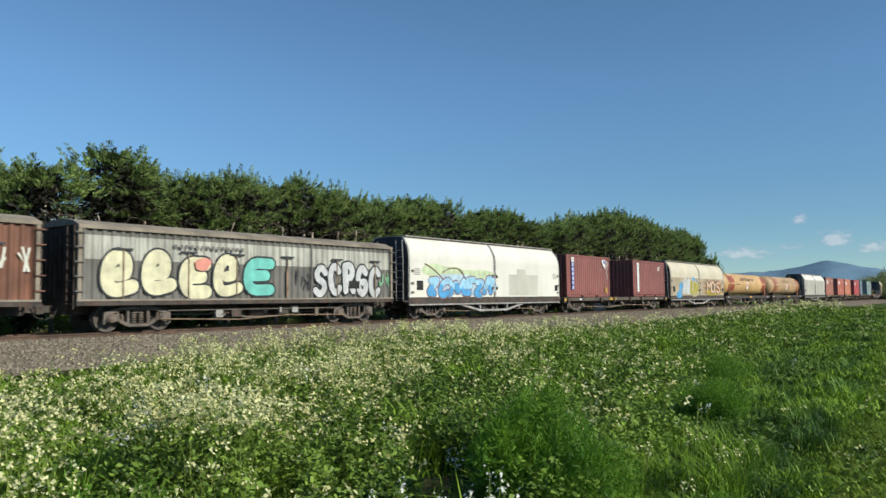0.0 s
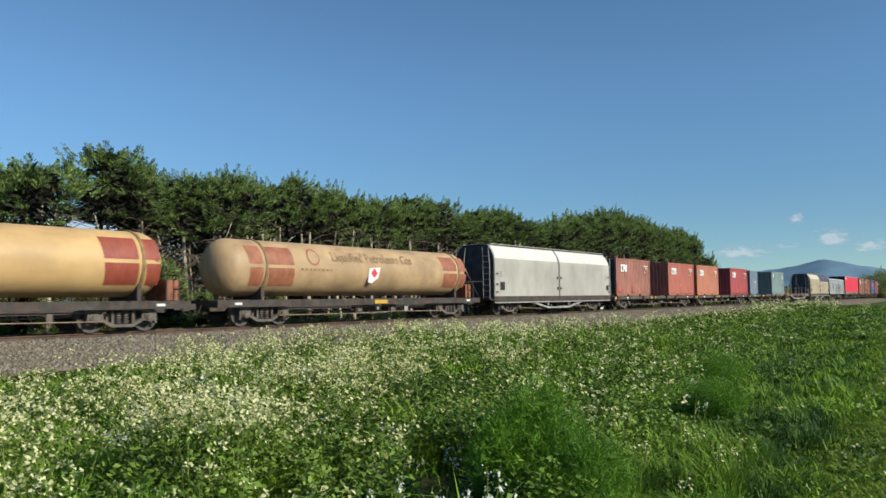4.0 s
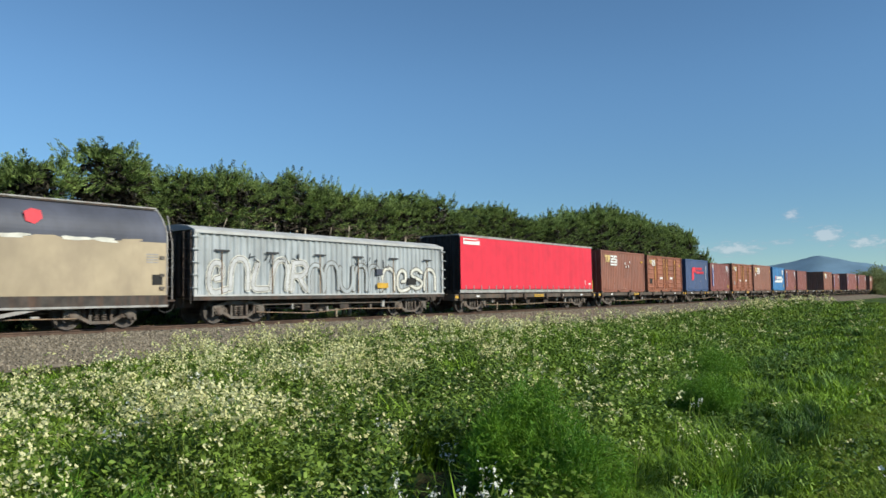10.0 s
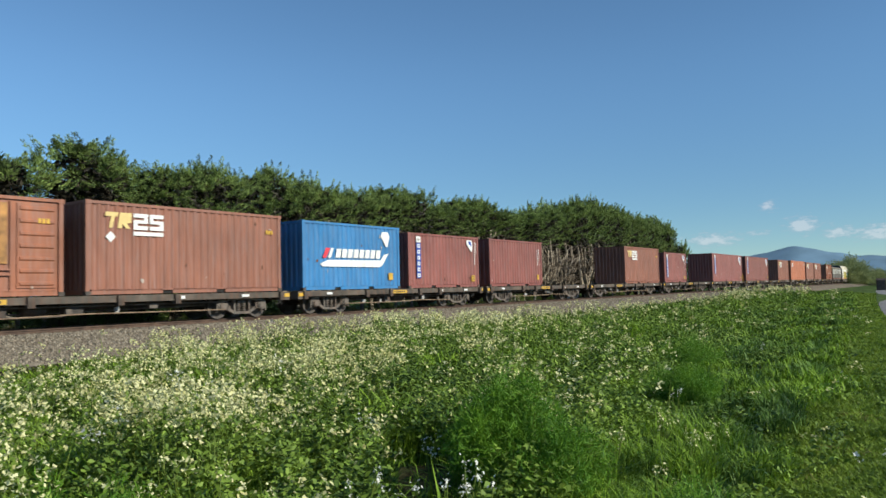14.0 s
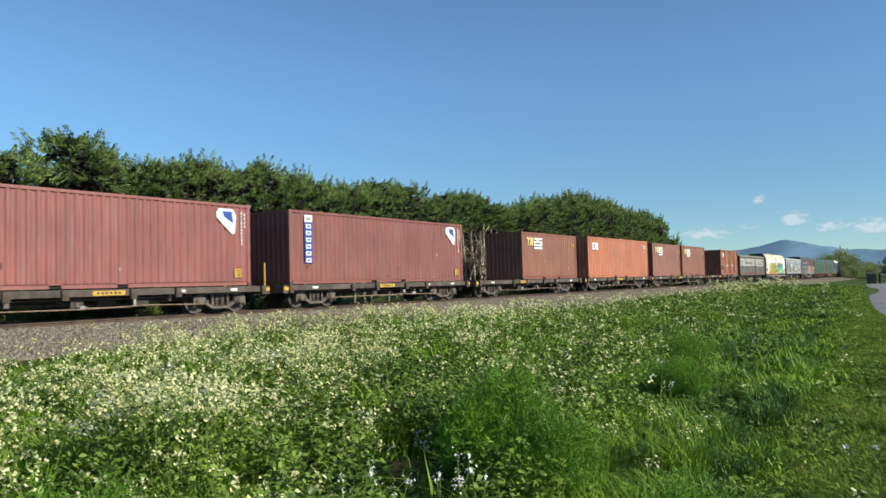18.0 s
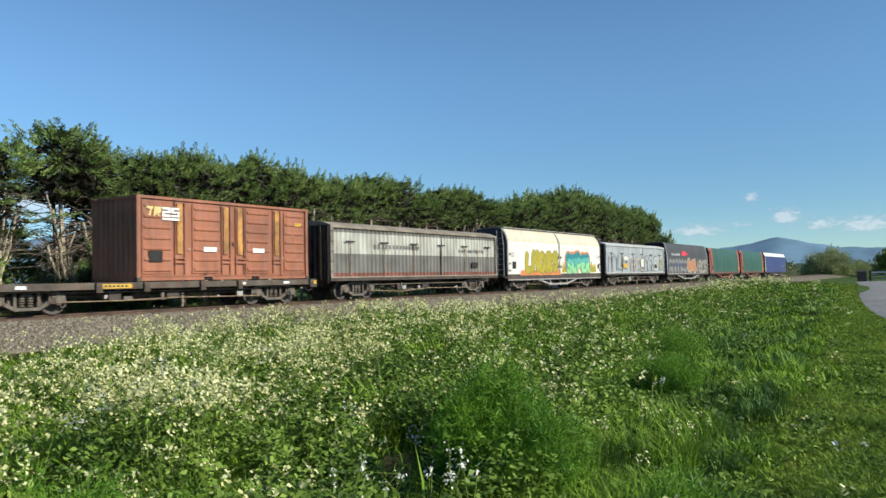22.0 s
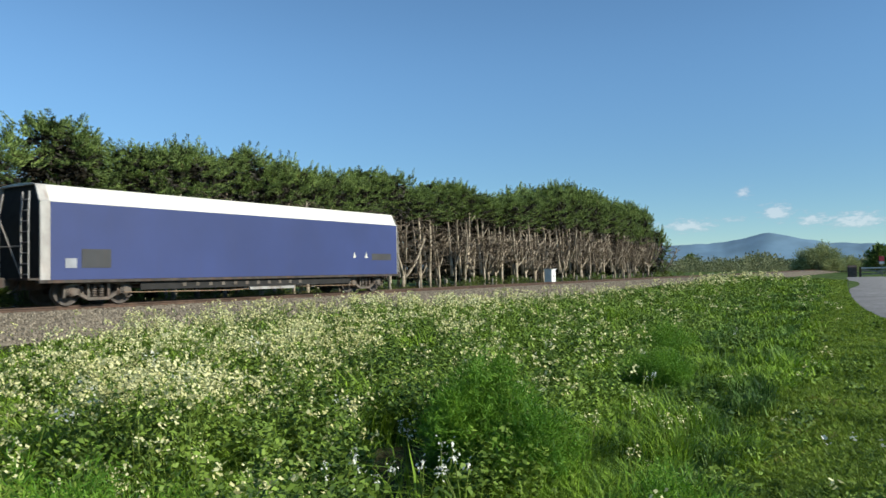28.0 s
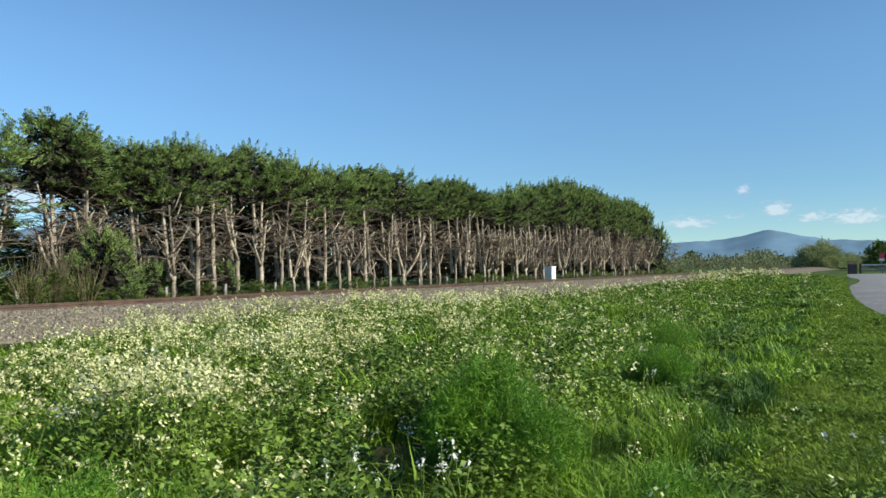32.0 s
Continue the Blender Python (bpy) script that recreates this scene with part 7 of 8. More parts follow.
    for k in range(9):
        plate("marking_bar", c, 4.75 + 0.2 * (k % 4), 4.87 + 0.2 * (k % 4), 2.05 - 0.2 * (k // 4), 2.15 - 0.2 * (k // 4), M_WHITE)
    stake_wagon(172.5, 186.2)

    w = curved_wagon(186.95, 14.05, [cream, slate], [beige, beige], [3.0, 2.62], "tall cream sliding-door wagon with one slate-topped dirty door", 8)
    shape("red_emblem", w, [(9.55, 3.28), (9.75, 3.38), (10.0, 3.33), (10.05, 3.12), (9.85, 2.95), (9.6, 3.02)], M_RED_SIGN, y=-1.225, off=0.02)
    for k in range(7):
        shape("peeling_edge", w, blob(7.6 + 0.85 * k, 2.62, 0.75, 0.12, random.Random(k), wob=0.4), pale if k % 3 else beige, y=-1.25, off=0.005, label="flaked pale paint edge")

    w = slat_wagon(201.75, 13.95, slat_white, slat_white, 2.1, "pale silver ribbed covered wagon with grey graffiti", band_white, seed=4, seam=0.62)
    glyph_row(w, "AnLnR", 0.6, 5.2, 1.08, 2.2, [(0.12, pale), (0.05, slat_grey), (0.0, silver)], -1.215, 0.15, 0.1, 0.08, 31, -0.05, "faded silver sprayed letter with pale outline")
    glyph_row(w, "nnUnn", 5.2, 9.4, 1.06, 2.15, [(0.07, slat_grey), (0.0, slat_white)], -1.217, 0.13, 0.0, 0.06, 32, -0.15, "faded grey sprayed arch shape")
    glyph_row(w, "nASn", 9.4, 13.3, 1.06, 2.05, [(0.08, slat_grey), (0.0, pale)], -1.215, 0.12, 0.0, 0.08, 33, -0.05, "faded grey sprayed arch shape")
    plate("notice_plate", w, 9.1, 9.8, 1.2, 1.42, M_YELLOW, y=-1.27, label="yellow notice plate")
    plate("notice_plate", w, 9.05, 9.45, 1.75, 2.0, slate, y=-1.27, label="dark blue notice plate")
    scrawl(w, 2.3, 5.0, 2.05, 2.5, 4, black, 9, -1.215)
    scrawl(w, 7.6, 10.0, 2.0, 2.5, 4, black, 10, -1.215)

    flat_wagon(216.5, 232.3, 15, posts=True)
    curtain_body(217.0, 14.9)

    flat_wagon(232.75, 249.5, 16, posts=True)
    H25 = 2.82
    c = container("container", "rust-brown 25-foot container with cream and white logo shapes", 233.28, 7.62, H25, rust_brown[0], logo_twenty)
    for k, (x, z) in enumerate(((4.0, 2.0), (4.15, 1.78), (4.6, 1.82), (4.85, 2.12))):
        shape("label_diamond", c, [(x - 0.08, z), (x, z + 0.09), (x + 0.08, z), (x, z - 0.09)], M_WHITE)
    side_door_container(241.52, rust_brown[1], 1)
    flat_wagon(249.75, 263.5, 17)
    c = container("container", "dark blue container with red logo shape and bars", 250.18, 6.058, 2.75, paint("navy_blue_paint", (0.045, 0.085, 0.19), 0.15))
    shape("logo_column", c, [(1.55, 1.05), (1.62, 1.95), (1.72, 2.05), (2.42, 2.08), (2.62, 1.98), (2.66, 1.78), (2.55, 1.62), (2.32, 1.6), (2.2, 1.72), (2.08, 1.7), (2.1, 1.0), (1.7, 0.92)], M_RED_SIGN, label="red rounded column shape")
    for k, (x1, z) in enumerate(((4.35, 1.85), (4.75, 1.52))):
        x = 2.75
        while x < x1:
            plate("logo_block", c, x, x + 0.17, z, z + 0.22, M_RED_SIGN)
            x += 0.23
    code_bars(c, 5.3, 2.3, 11, M_WHITE, 0.12, 0.06, 0.09)
    code_bars(c, 5.52, 2.25, 3, M_WHITE, 0.2, 0.06, 0.15)
    container("container", "red-brown container with blue strip and white shield", 256.98, 6.058, 2.591, red_brown[1], logo_tower)
    flat_wagon(263.8, 280.5, 18)
    side_door_container(264.12, rust_brown[1], 2)
    c = container("container", "rust-brown 25-foot container with cream and white logo shapes", 272.4, 7.62, H25, rust_brown[2], logo_twenty)
    shape("label_diamond", c, [(0.62, 1.75), (0.78, 1.92), (0.94, 1.75), (0.78, 1.58)], M_WHITE)
    flat_wagon(280.85, 294.35, 19)
    c = container("container", "bright blue container with white ship-like logo shapes", 281.15, 6.058, 2.75, paint("bright_blue_paint", (0.03, 0.19, 0.42), 0.12))
    shape("logo_hull", c, [(0.95, 1.05), (1.1, 0.95), (4.6, 0.95), (4.85, 1.05), (5.25, 1.55), (4.95, 1.5), (4.7, 1.25), (1.4, 1.22)], M_WHITE)
    for k in range(8):
        x = 1.85 + 0.36 * k
        shape("logo_block", c, [(x, 1.32), (x + 0.28, 1.32), (x + 0.36, 1.68), (x + 0.08, 1.68)], M_WHITE)
    shape("logo_fleck", c, [(1.1, 1.3), (1.3, 1.3), (1.55, 1.7), (1.3, 1.7)], M_RED_SIGN)
    shape("logo_fleck", c, [(1.4, 1.3), (1.55, 1.3), (1.75, 1.7), (1.6, 1.7)], M_WHITE)
    shape("shield", c, [(4.75, 2.3), (4.85, 2.5), (5.25, 2.5), (5.35, 2.3), (5.2, 1.85), (5.1, 1.85)], M_WHITE)
    plate("warning_plate", c, 5.25, 5.55, 0.4, 0.7, M_YELLOW)
    container("container", "red-brown container with blue strip and white shield", 287.87, 6.058, 2.591, red_brown[2], logo_tower)
    flat_wagon(294.7, 307.8, 20)
    c = container("container", "plain red-brown container with faint white marks", 295.05, 6.058, 2.591, red_brown[0])
    code_bars(c, 5.45, 2.1, 6, M_WHITE, 0.16, 0.05, 0.1)
    code_bars(c, 5.62, 2.15, 5, M_WHITE, 0.16, 0.05, 0.1)
    plate("warning_plate", c, 5.4, 5.6, 0.35, 0.65, M_YELLOW)
    flat_wagon(308.2, 322.7, 21)
    container("container", "rust-brown 25-foot container with cream and white logo shapes", 314.58, 7.62, H25, rust_brown[0], logo_twenty)
    flat_wagon(323.2, 337.7, 22)
    container("container", "red-brown container with blue strip and white shield", 323.6, 6.058, 2.591, red_brown[2], logo_tower)
    flat_wagon(338.05, 351.6, 23, posts=True)
    container("container", "long red-brown container with blue strip and white shield", 338.43, 12.192, 2.896, paint("rose_brown_paint", (0.28, 0.088, 0.072), 0.18), logo_tower)
    flat_wagon(352.2, 365.5, 24)
    container("container", "long red-brown container with blue strip and white shield", 352.57, 12.192, 2.896, paint("chestnut_paint", (0.24, 0.076, 0.057), 0.2), logo_tower)
    flat_wagon(366.0, 379.7, 25)
    container("container", "rust-brown 25-foot container with cream and white logo shapes", 371.28, 7.62, H25, rust_brown[0], logo_twenty)
    flat_wagon(380.2, 393.7, 26)
    container("container", "long faded orange container with chunky white logo shapes", 380.87, 12.192, 2.896, paint("faded_orange_paint", (0.47, 0.15, 0.066), 0.16), logo_slab)
    flat_wagon(394.0, 410.9, 27)
    container("container", "rust-brown 25-foot container with cream and white logo shapes", 394.34, 7.62, H25, rust_brown[2], logo_twenty)
    container("container", "rust-brown 25-foot container with cream and white logo shapes", 402.62, 7.62, H25, rust_brown[0], logo_twenty)
    flat_wagon(411.3, 424.8, 28)
    side_door_container(416.65, rust_brown[1], 3)

    w = slat_wagon(425.45, 14.0, slat_pale, slat_grey, 1.95, "grey and off-white ribbed covered wagon with rusty lower strip", band_tan, red_strip, seed=5, crest=slat_grey)
    for k in range(13):
        plate("faded_mark", w, 3.0 + 0.27 * k, 3.18 + 0.27 * k, 2.2, 2.38, slat_grey, y=-1.2, off=0.005)
        plate("faded_mark", w, 10.0 + 0.2 * k, 10.12 + 0.2 * k, 2.15, 2.3, slat_grey, y=-1.2, off=0.005)
    w = curved_wagon(440.5, 14.15, [cream, cream], [white, white], [2.9, 2.9], "tall cream and white sliding-door wagon with green graffiti", 9)
    flames(w, 1.7, 7.2, 1.15, 12, orange, 46, -1.247, 0.35, "orange sprayed flick")
    glyph_row(w, "LMORS", 2.2, 6.9, 1.0, 2.35, [(0.1, spray("dark_olive", (0.2, 0.14, 0.02))), (0.0, olive)], -1.254, 0.42, 0.05, 0.1, 41, -0.12, "olive yellow sprayed letter")
    flames(w, 7.5, 8.6, 1.3, 4, olive, 48, -1.25, 0.6, "olive sprayed flick")
    flames(w, 11.6, 13.2, 1.3, 5, olive, 49, -1.25, 0.75, "olive sprayed flick")
    flames(w, 9.0, 12.0, 2.1, 7, olive, 50, -1.248, 0.5, "olive sprayed flick")
    glyph_row(w, "SUPER", 8.1, 12.0, 1.2, 2.3, [(0.4, spray("brick_red", (0.5, 0.12, 0.06))), (0.32, orange), (0.16, teal)], -1.254, 0.3, 0.0, 0.05, 42, -0.05, "orange and teal sprayed halo of a letter")
    glyph_row(w, "SUPER", 8.2, 12.05, 0.98, 2.05, [(0.05, teal), (0.0, spray("sea_green", (0.1, 0.36, 0.3)))], -1.27, 0.32, 0.0, 0.05, 43, -0.1, "green sprayed letter, teal above", low=spray("light_green", (0.25, 0.55, 0.25)), cut=0.55)
    w = slat_wagon(455.65, 14.15, slat_white, slat_white, 2.1, "pale silver ribbed covered wagon with black outline graffiti", band_white, seed=7)
    glyph_row(w, "nnLN", 0.6, 4.4, 1.1, 2.25, [(0.07, slat_grey), (0.0, grey)], -1.215, 0.13, 0.05, 0.08, 51, -0.05, "grey sprayed letter with black outline")
    glyph_row(w, "nRnE", 4.6, 8.6, 1.1, 2.1, [(0.05, slat_grey), (0.0, spray("faded_pink", (0.46, 0.4, 0.36)))], -1.215, 0.15, 0.0, 0.08, 52, -0.05, "faded pinkish sprayed letter")
    glyph_row(w, "nRE", 8.8, 12.1, 1.1, 2.3, [(0.11, slat_grey), (0.0, slat_white)], -1.219, 0.3, 0.0, 0.04, 53, 0.0, "pale sprayed letter with black outline")
    glyph_row(w, "NNI", 12.4, 13.7, 1.15, 2.1, [(0.0, spray("pale_olive", (0.42, 0.4, 0.22)))], -1.215, 0.12, 0.0, 0.08, 54, 0.0, "thin olive sprayed letter")
    plate("notice_plate", w, 3.6, 4.5, 1.35, 1.7, M_YELLOW, y=-1.27, label="yellow notice plate")
    plate("white_patch", w, 3.7, 4.6, 1.95, 2.25, pale, y=-1.27, label="white painted patch")
    plate("white_patch", w, 7.7, 8.4, 1.45, 2.1, pale, y=-1.27, label="white painted patch")
    dark = surface("charcoal_wagon_paint", (0.052, 0.05, 0.05), 0.6, 0, 0.15, 0.6, (0.09, 0.085, 0.08), 0.25, streak=(1, 1, 0.4), bump=0.05)
    w = panel_wagon("covered_wagon", 470.5, 14.3, dark, "charcoal grey covered wagon with orange and silver graffiti", (0.22, 0.22), SLANT, band_white, 3.72, roof=slate, seed=3)
    shape("red_emblem", w, [(4.6, 2.55), (4.85, 2.98), (6.2, 2.92), (6.1, 2.78), (7.1, 2.7), (7.0, 2.62), (6.1, 2.62), (6.0, 2.5)], M_RED_SIGN, y=-1.215, off=0.02, label="red slanted emblem with arrow")
    for k in range(8):
        plate("logo_block", w, 1.6 + 0.33 * k, 1.8 + 0.33 * k, 2.52, 2.75 if k in (0, 5, 7) else 2.68, silver, y=-1.2, off=0.03)
    dim = spray("dim_silver", (0.22, 0.22, 0.22))
    cream_line = spray("faded_cream", (0.4, 0.36, 0.27))
    glyph_row(w, "RnnnAS", 0.6, 6.3, 0.96, 2.15, [(0.22, slat_grey), (0.12, dark), (0.0, dim)], -1.25, 0.26, 0.0, 0.06, 61, -0.1, "dim silver sprayed arch shape with dark outline")
    plate("overpainted_band", w, 0.7, 6.2, 1.5, 1.78, slate, y=-1.285, off=0.004, label="slate blue overpainted band")
    glyph_row(w, "ANA", 6.5, 9.6, 0.96, 2.2, [(0.22, cream_line), (0.0, spray("dull_orange", (0.42, 0.18, 0.08)))], -1.252, 0.44, 0.0, 0.05, 62, -0.2, "dull orange sprayed bubble letter with cream halo")
    glyph_row(w, "IACG", 9.8, 13.6, 0.96, 2.1, [(0.24, dim), (0.15, cream_line), (0.09, dark), (0.0, cream_line)], -1.25, 0.12, 0.15, 0.06, 63, -0.15, "white sprayed letter with yellow and dark outlines")
    tarp = surface("dark_green_tarpaulin", (0.028, 0.085, 0.058), 0.5, 0, 0.15, 0.8, (0.05, 0.1, 0.08), 0.3, streak=(3, 3, 0.4), bump=0.1)
    brick = surface("faded_brick_red_paint", (0.3, 0.1, 0.068), 0.6, 0, 0.12, 0.8, (0.2, 0.08, 0.06), 0.25)
    for u, s in ((485.45, 1), (500.4, 2)):
        w = panel_wagon("curtain_wagon", u, 14.3, tarp, "covered wagon with dark green curtain and brick red ends", (1.55, 0.9), [(1.25, 0.86), (1.25, 2.0), (1.22, 2.7), (1.12, 3.3), (1.02, 3.52)], brick, 3.58, roof=tarp, truss_mat=brick, seed=10 * s, wavy=0.035)
        plate("notice_plate", w, 13.6, 14.05, 1.1, 1.5, M_YELLOW, y=-1.256, label="yellow notice plate")
        plate("notice_plate", w, 0.9, 1.4, 1.15, 1.6, M_DARK, y=-1.256)
        for k in range(5):
            part("post_rib", boxes((0.02, 0.12, -1.27, -1.1, 1.15 + 0.45 * k, 1.32 + 0.45 * k)), brick, w)
        bm = bmesh.new()
        for x in (0.5, 0.75):
            tube(bm, [(x, -1.27, 0.9), (x, -1.27, 2.4), (x, -1.16, 3.3)], 0.03)
        part("post_bar", bm, brick, w)
    blue_panel = surface("violet_blue_wagon_paint", (0.031, 0.048, 0.15), 0.6, 0, 0.08, 0.5, (0.035, 0.045, 0.12), 0.2, streak=(2, 2, 0.3), bump=0.04)
    end_paint = surface("dirty_white_end_paint", (0.42, 0.4, 0.37), 0.6, 0, 0.15, 1.5, (0.2, 0.1, 0.06), 0.4, streak=(5, 5, 0.8))
    w = panel_wagon("panel_wagon", 515.95, 17.0, blue_panel, "long violet-blue panelled wagon with white upper band", (0.42, 0.16), [(1.25, 0.74), (1.25, 2.0), (1.245, 3.02), (1.18, 3.06), (0.98, 3.52)], end_paint, 3.6, white, 3.018, pale, trussed=False, truss_mat=M_STEEL, seed=5)
    part("valance", boxes((3.4, 13.6, -1.14, -1.1, 0.42, 0.676)), M_DARK, w, "black underfloor valance")
    plate("notice_plate", w, 1.35, 2.3, 1.12, 1.68, surface("dark_grey_plate", (0.05, 0.052, 0.055), 0.8), y=-1.25, label="dark grey patch")
    plate("notice_plate", w, 0.85, 1.2, 1.12, 1.4, grey, y=-1.25)
    for x in (13.7, 14.5):
        shape("red_mark", w, [(x, 1.5), (x + 0.2, 1.5), (x + 0.1, 1.75)], pale, y=-1.25)
    plate("faded_patch", w, 15.0, 16.4, 1.4, 1.7, surface("dark_grey_plate", (0.05, 0.052, 0.055), 0.8), y=-1.25, off=0.004)
    for k in range(11):
        part("underfloor_lamp_box", boxes((5.0 + 0.55 * k, 5.14 + 0.55 * k, -1.15, -1.05, 0.5, 0.62)), M_BOGIE, w)
    part("underfloor_tank", boxes((8.0, 10.3, -1.1, -0.6, 0.3, 0.5)), M_GREY, w)
    end_gear(w, 17.0, 3.4)


make_train()


# ---- the verge: grass, wild radish in flower, fennel ----
def smooth(t):
    t = np.clip(t, 0, 1)
    return t * t * (3 - 2 * t)


def fan(rng, n, d0, d1, a0=-4.0, a1=72.0, power=1.0):
    """Points over the verge, thinning with distance from where one stands."""
    d = d0 * (d1 / d0) ** (rng.random(n) ** power)
    a = np.radians(a0 + (a1 - a0) * rng.random(n))
    return d * np.cos(a), d * np.sin(a), d, np.degrees(a)


def heights(x, y):
    return np.array([ground_z(p, q) for p, q in zip(x, y)])


def patch(x, y, scale, shift=0.0):
    return np.array([noise.noise((p * scale + shift, q * scale, shift * 1.7)) for p, q in zip(x, y)])


def on_verge(x, y, margin=0.0):
    toe = LINE_Y + BEND * np.maximum(x, 0) ** 2 - 4.35 - margin
    return (y < toe) & (y > road_edge(x) - 0.05)


def weediness(d, a):
    """How far the flowering weeds have taken over from the grass: thick towards the line, none by the road."""
    return smooth((a - np.interp(d, [3, 8, 15, 30, 60], [29, 21, 18, 14, 9.5])) / 7 + 0.5)


def reach(x, y):
    """1 among the weeds, 0 where they end short of the ballast."""
    lim = np.interp(x, [0, 6, 10, 15, 22, 26, 30, 50, 60, 80], [9.6, 11.4, 13.8, 16.1, 16.4, 14.6, 13.0, 13.2, 16.0, 17.0])
    return smooth((lim - y) / 2.0 + 0.5)


def blades(x, y, z, h, w, lean, rng):
    n = len(x)
    t = rng.random(n) * 6.283
    dx, dy = np.cos(t), np.sin(t)
    b = np.stack([x, y, z], 1)
    across = np.stack([-dy, dx, np.zeros(n)], 1) * (w / 2)[:, None]
    out = np.stack([dx, dy, np.zeros(n)], 1)
    mid = b + out * (lean * h * 0.3)[:, None]
    mid[:, 2] += h * 0.6
    tip = b + out * (lean * h)[:, None]
    tip[:, 2] += h * (1 - 0.25 * lean)
    v = np.stack([b - across, b + across, mid + across * 0.8, mid - across * 0.8, tip], 1).reshape(-1, 3)
    i = np.arange(n)[:, None] * 5
    return v, i + np.array([0, 1, 2, 3]), i + np.array([3, 2, 4])


def leaves(x, y, z, size, rng, lift=0.35, slim=0.55):
    """Broad leaves that lie open to the sky."""
    n = len(x)
    t = rng.random(n) * 6.283
    way = np.stack([np.cos(t), np.sin(t), lift + rng.normal(0, 0.55, n)], 1)
    side = np.stack([-np.sin(t), np.cos(t), rng.normal(0, 0.9, n)], 1)
    side /= np.linalg.norm(side, axis=1, keepdims=True)
    way /= np.linalg.norm(way, axis=1, keepdims=True)
    c = np.stack([x, y, z], 1)
    s = size[:, None]
    v = np.stack([c, c + way * s * 0.5 - side * s * slim * 0.5, c + way * s - np.array([0, 0, 0.18]) * s, c + way * s * 0.5 + side * s * slim * 0.5], 1)
    return v.reshape(-1, 3), np.arange(n * 4).reshape(n, 4)


def build_grass():
    rng = np.random.default_rng(21)
    x, y, d, a = fan(rng, 520000, 2.3, 95, power=0.72)
    k = on_verge(x, y)
    x, y, d, a = x[k], y[k], d[k], a[k]
    mown = 1 - smooth((y - mown_edge(x) + 0.7 * patch(x, y, 0.5, 17)) / 0.9 + 0.5)
    weed = weediness(d, a)
    tall = 0.15 + 0.26 * patch(x, y, 1.25, 3) * np.interp(d, [3, 20, 60], [1, 1, 0.5]) + 0.16 * patch(x, y, 0.4, 8)
    h = (np.maximum(tall, 0.07) * (1 - mown) + 0.075 * mown) * (0.6 + 0.8 * rng.random(len(x))) * (1 + 0.75 * weed) * (0.35 + 0.65 * reach(x, y))
    w = (0.010 + 0.0011 * d) * (0.7 + 0.6 * rng.random(len(x)))
    keep = rng.random(len(x)) < (1 - 0.35 * weed) * (1 - 0.95 * near_gap(x, y)) * np.maximum(mown, smooth(0.6 + 1.5 * patch(x, y, 2.3, 41)))
    x, y, d, h, w, mown = x[keep], y[keep], d[keep], h[keep], w[keep], mown[keep]
    z = heights(x, y) - 0.01
    # the close-cropped strip is thick and even
    mx, my, md, _ = fan(rng, 150000, 3.5, 75, 1, 15, 0.8)
    k = on_verge(mx, my) & (my < mown_edge(mx) + 0.5)
    mx, my, md = mx[k], my[k], md[k]
    x, y, z, mown = np.append(x, mx), np.append(y, my), np.append(z, heights(mx, my) - 0.01), np.append(mown, np.ones(len(mx)))
    h = np.append(h, 0.035 + 0.05 * rng.random(len(mx)) + 0.07 * np.maximum(0, patch(mx, my, 1.4, 61)))
    w = np.append(w, (0.009 + 0.001 * md) * (0.7 + 0.6 * rng.random(len(mx))))
    for name, sel, mat, text in (("grass", mown < 0.55, F_GRASS, "lush uncut green grass of the verge"), ("mown_grass", mown >= 0.55, F_MOWN, "short yellow-green grass beside the road")):
        v, q, t = blades(x[sel], y[sel], z[sel], np.maximum(h[sel], 0.04), w[sel], 0.35 + 0.9 * rng.random(sel.sum()), rng)
        tagged(new(name, sheet(name, v, [q, t], mat)), text, "grass", kind="stuff")
    # long grass close to the path
    x, y, d, a = fan(rng, 64000, 2.5, 7.8, 4, 70)
    k = on_verge(x, y, 0.3) & ~near_gap(x, y) & (y > mown_edge(x) + 0.6) & (patch(x, y, 1.3, 30) > -0.12)
    x, y, d = x[k], y[k], d[k]
    v, q, t = blades(x, y, heights(x, y), 0.26 + 0.28 * rng.random(len(x)), 0.008 + 0.007 * rng.random(len(x)), 0.3 + 0.7 * rng.random(len(x)), rng)
    tagged(new("long_grass", sheet("long_grass", v, [q, t], F_GRASS)), "long bright green grass blades among the weeds", "grass", kind="stuff")
    # the verge goes on round where one stands and behind
    n = 60000
    x, y = -14 + 30 * rng.random(n), -1.0 + 17 * rng.random(n)
    a = np.degrees(np.arctan2(y, x))
    k = on_verge(x, y, 0.2) & ((np.hypot(x, y) < 2.4) | (a > 70) | (a < -4)) & (np.hypot(x, y) > 0.5)
    x, y = x[k], y[k]
    back = np.random.default_rng(77)
    bx, by = -14 + 30 * back.random(28000), -4.6 + 3.6 * back.random(28000)
    k = on_verge(bx, by, 0.05)
    x, y = np.concatenate([x, bx[k]]), np.concatenate([y, by[k]])
    v, q, t = blades(x, y, heights(x, y) - 0.01, 0.1 + 0.2 * back.random(len(x)), np.full(len(x), 0.016), 0.35 + 0.9 * back.random(len(x)), back)
    tagged(new("verge_grass", sheet("verge_grass", v, [q, t], F_GRASS)), "green grass of the verge round the path", "grass", kind="stuff")
    # tussocks that stand out of the shorter grass
    n, m = 900, 60
    x, y, d, a = fan(rng, n, 3.0, 60, 2, 34, 0.7)
    k = on_verge(x, y, 0.5) & (y > mown_edge(x) + 0.3)
    x, y, d = x[k], y[k], d[k]
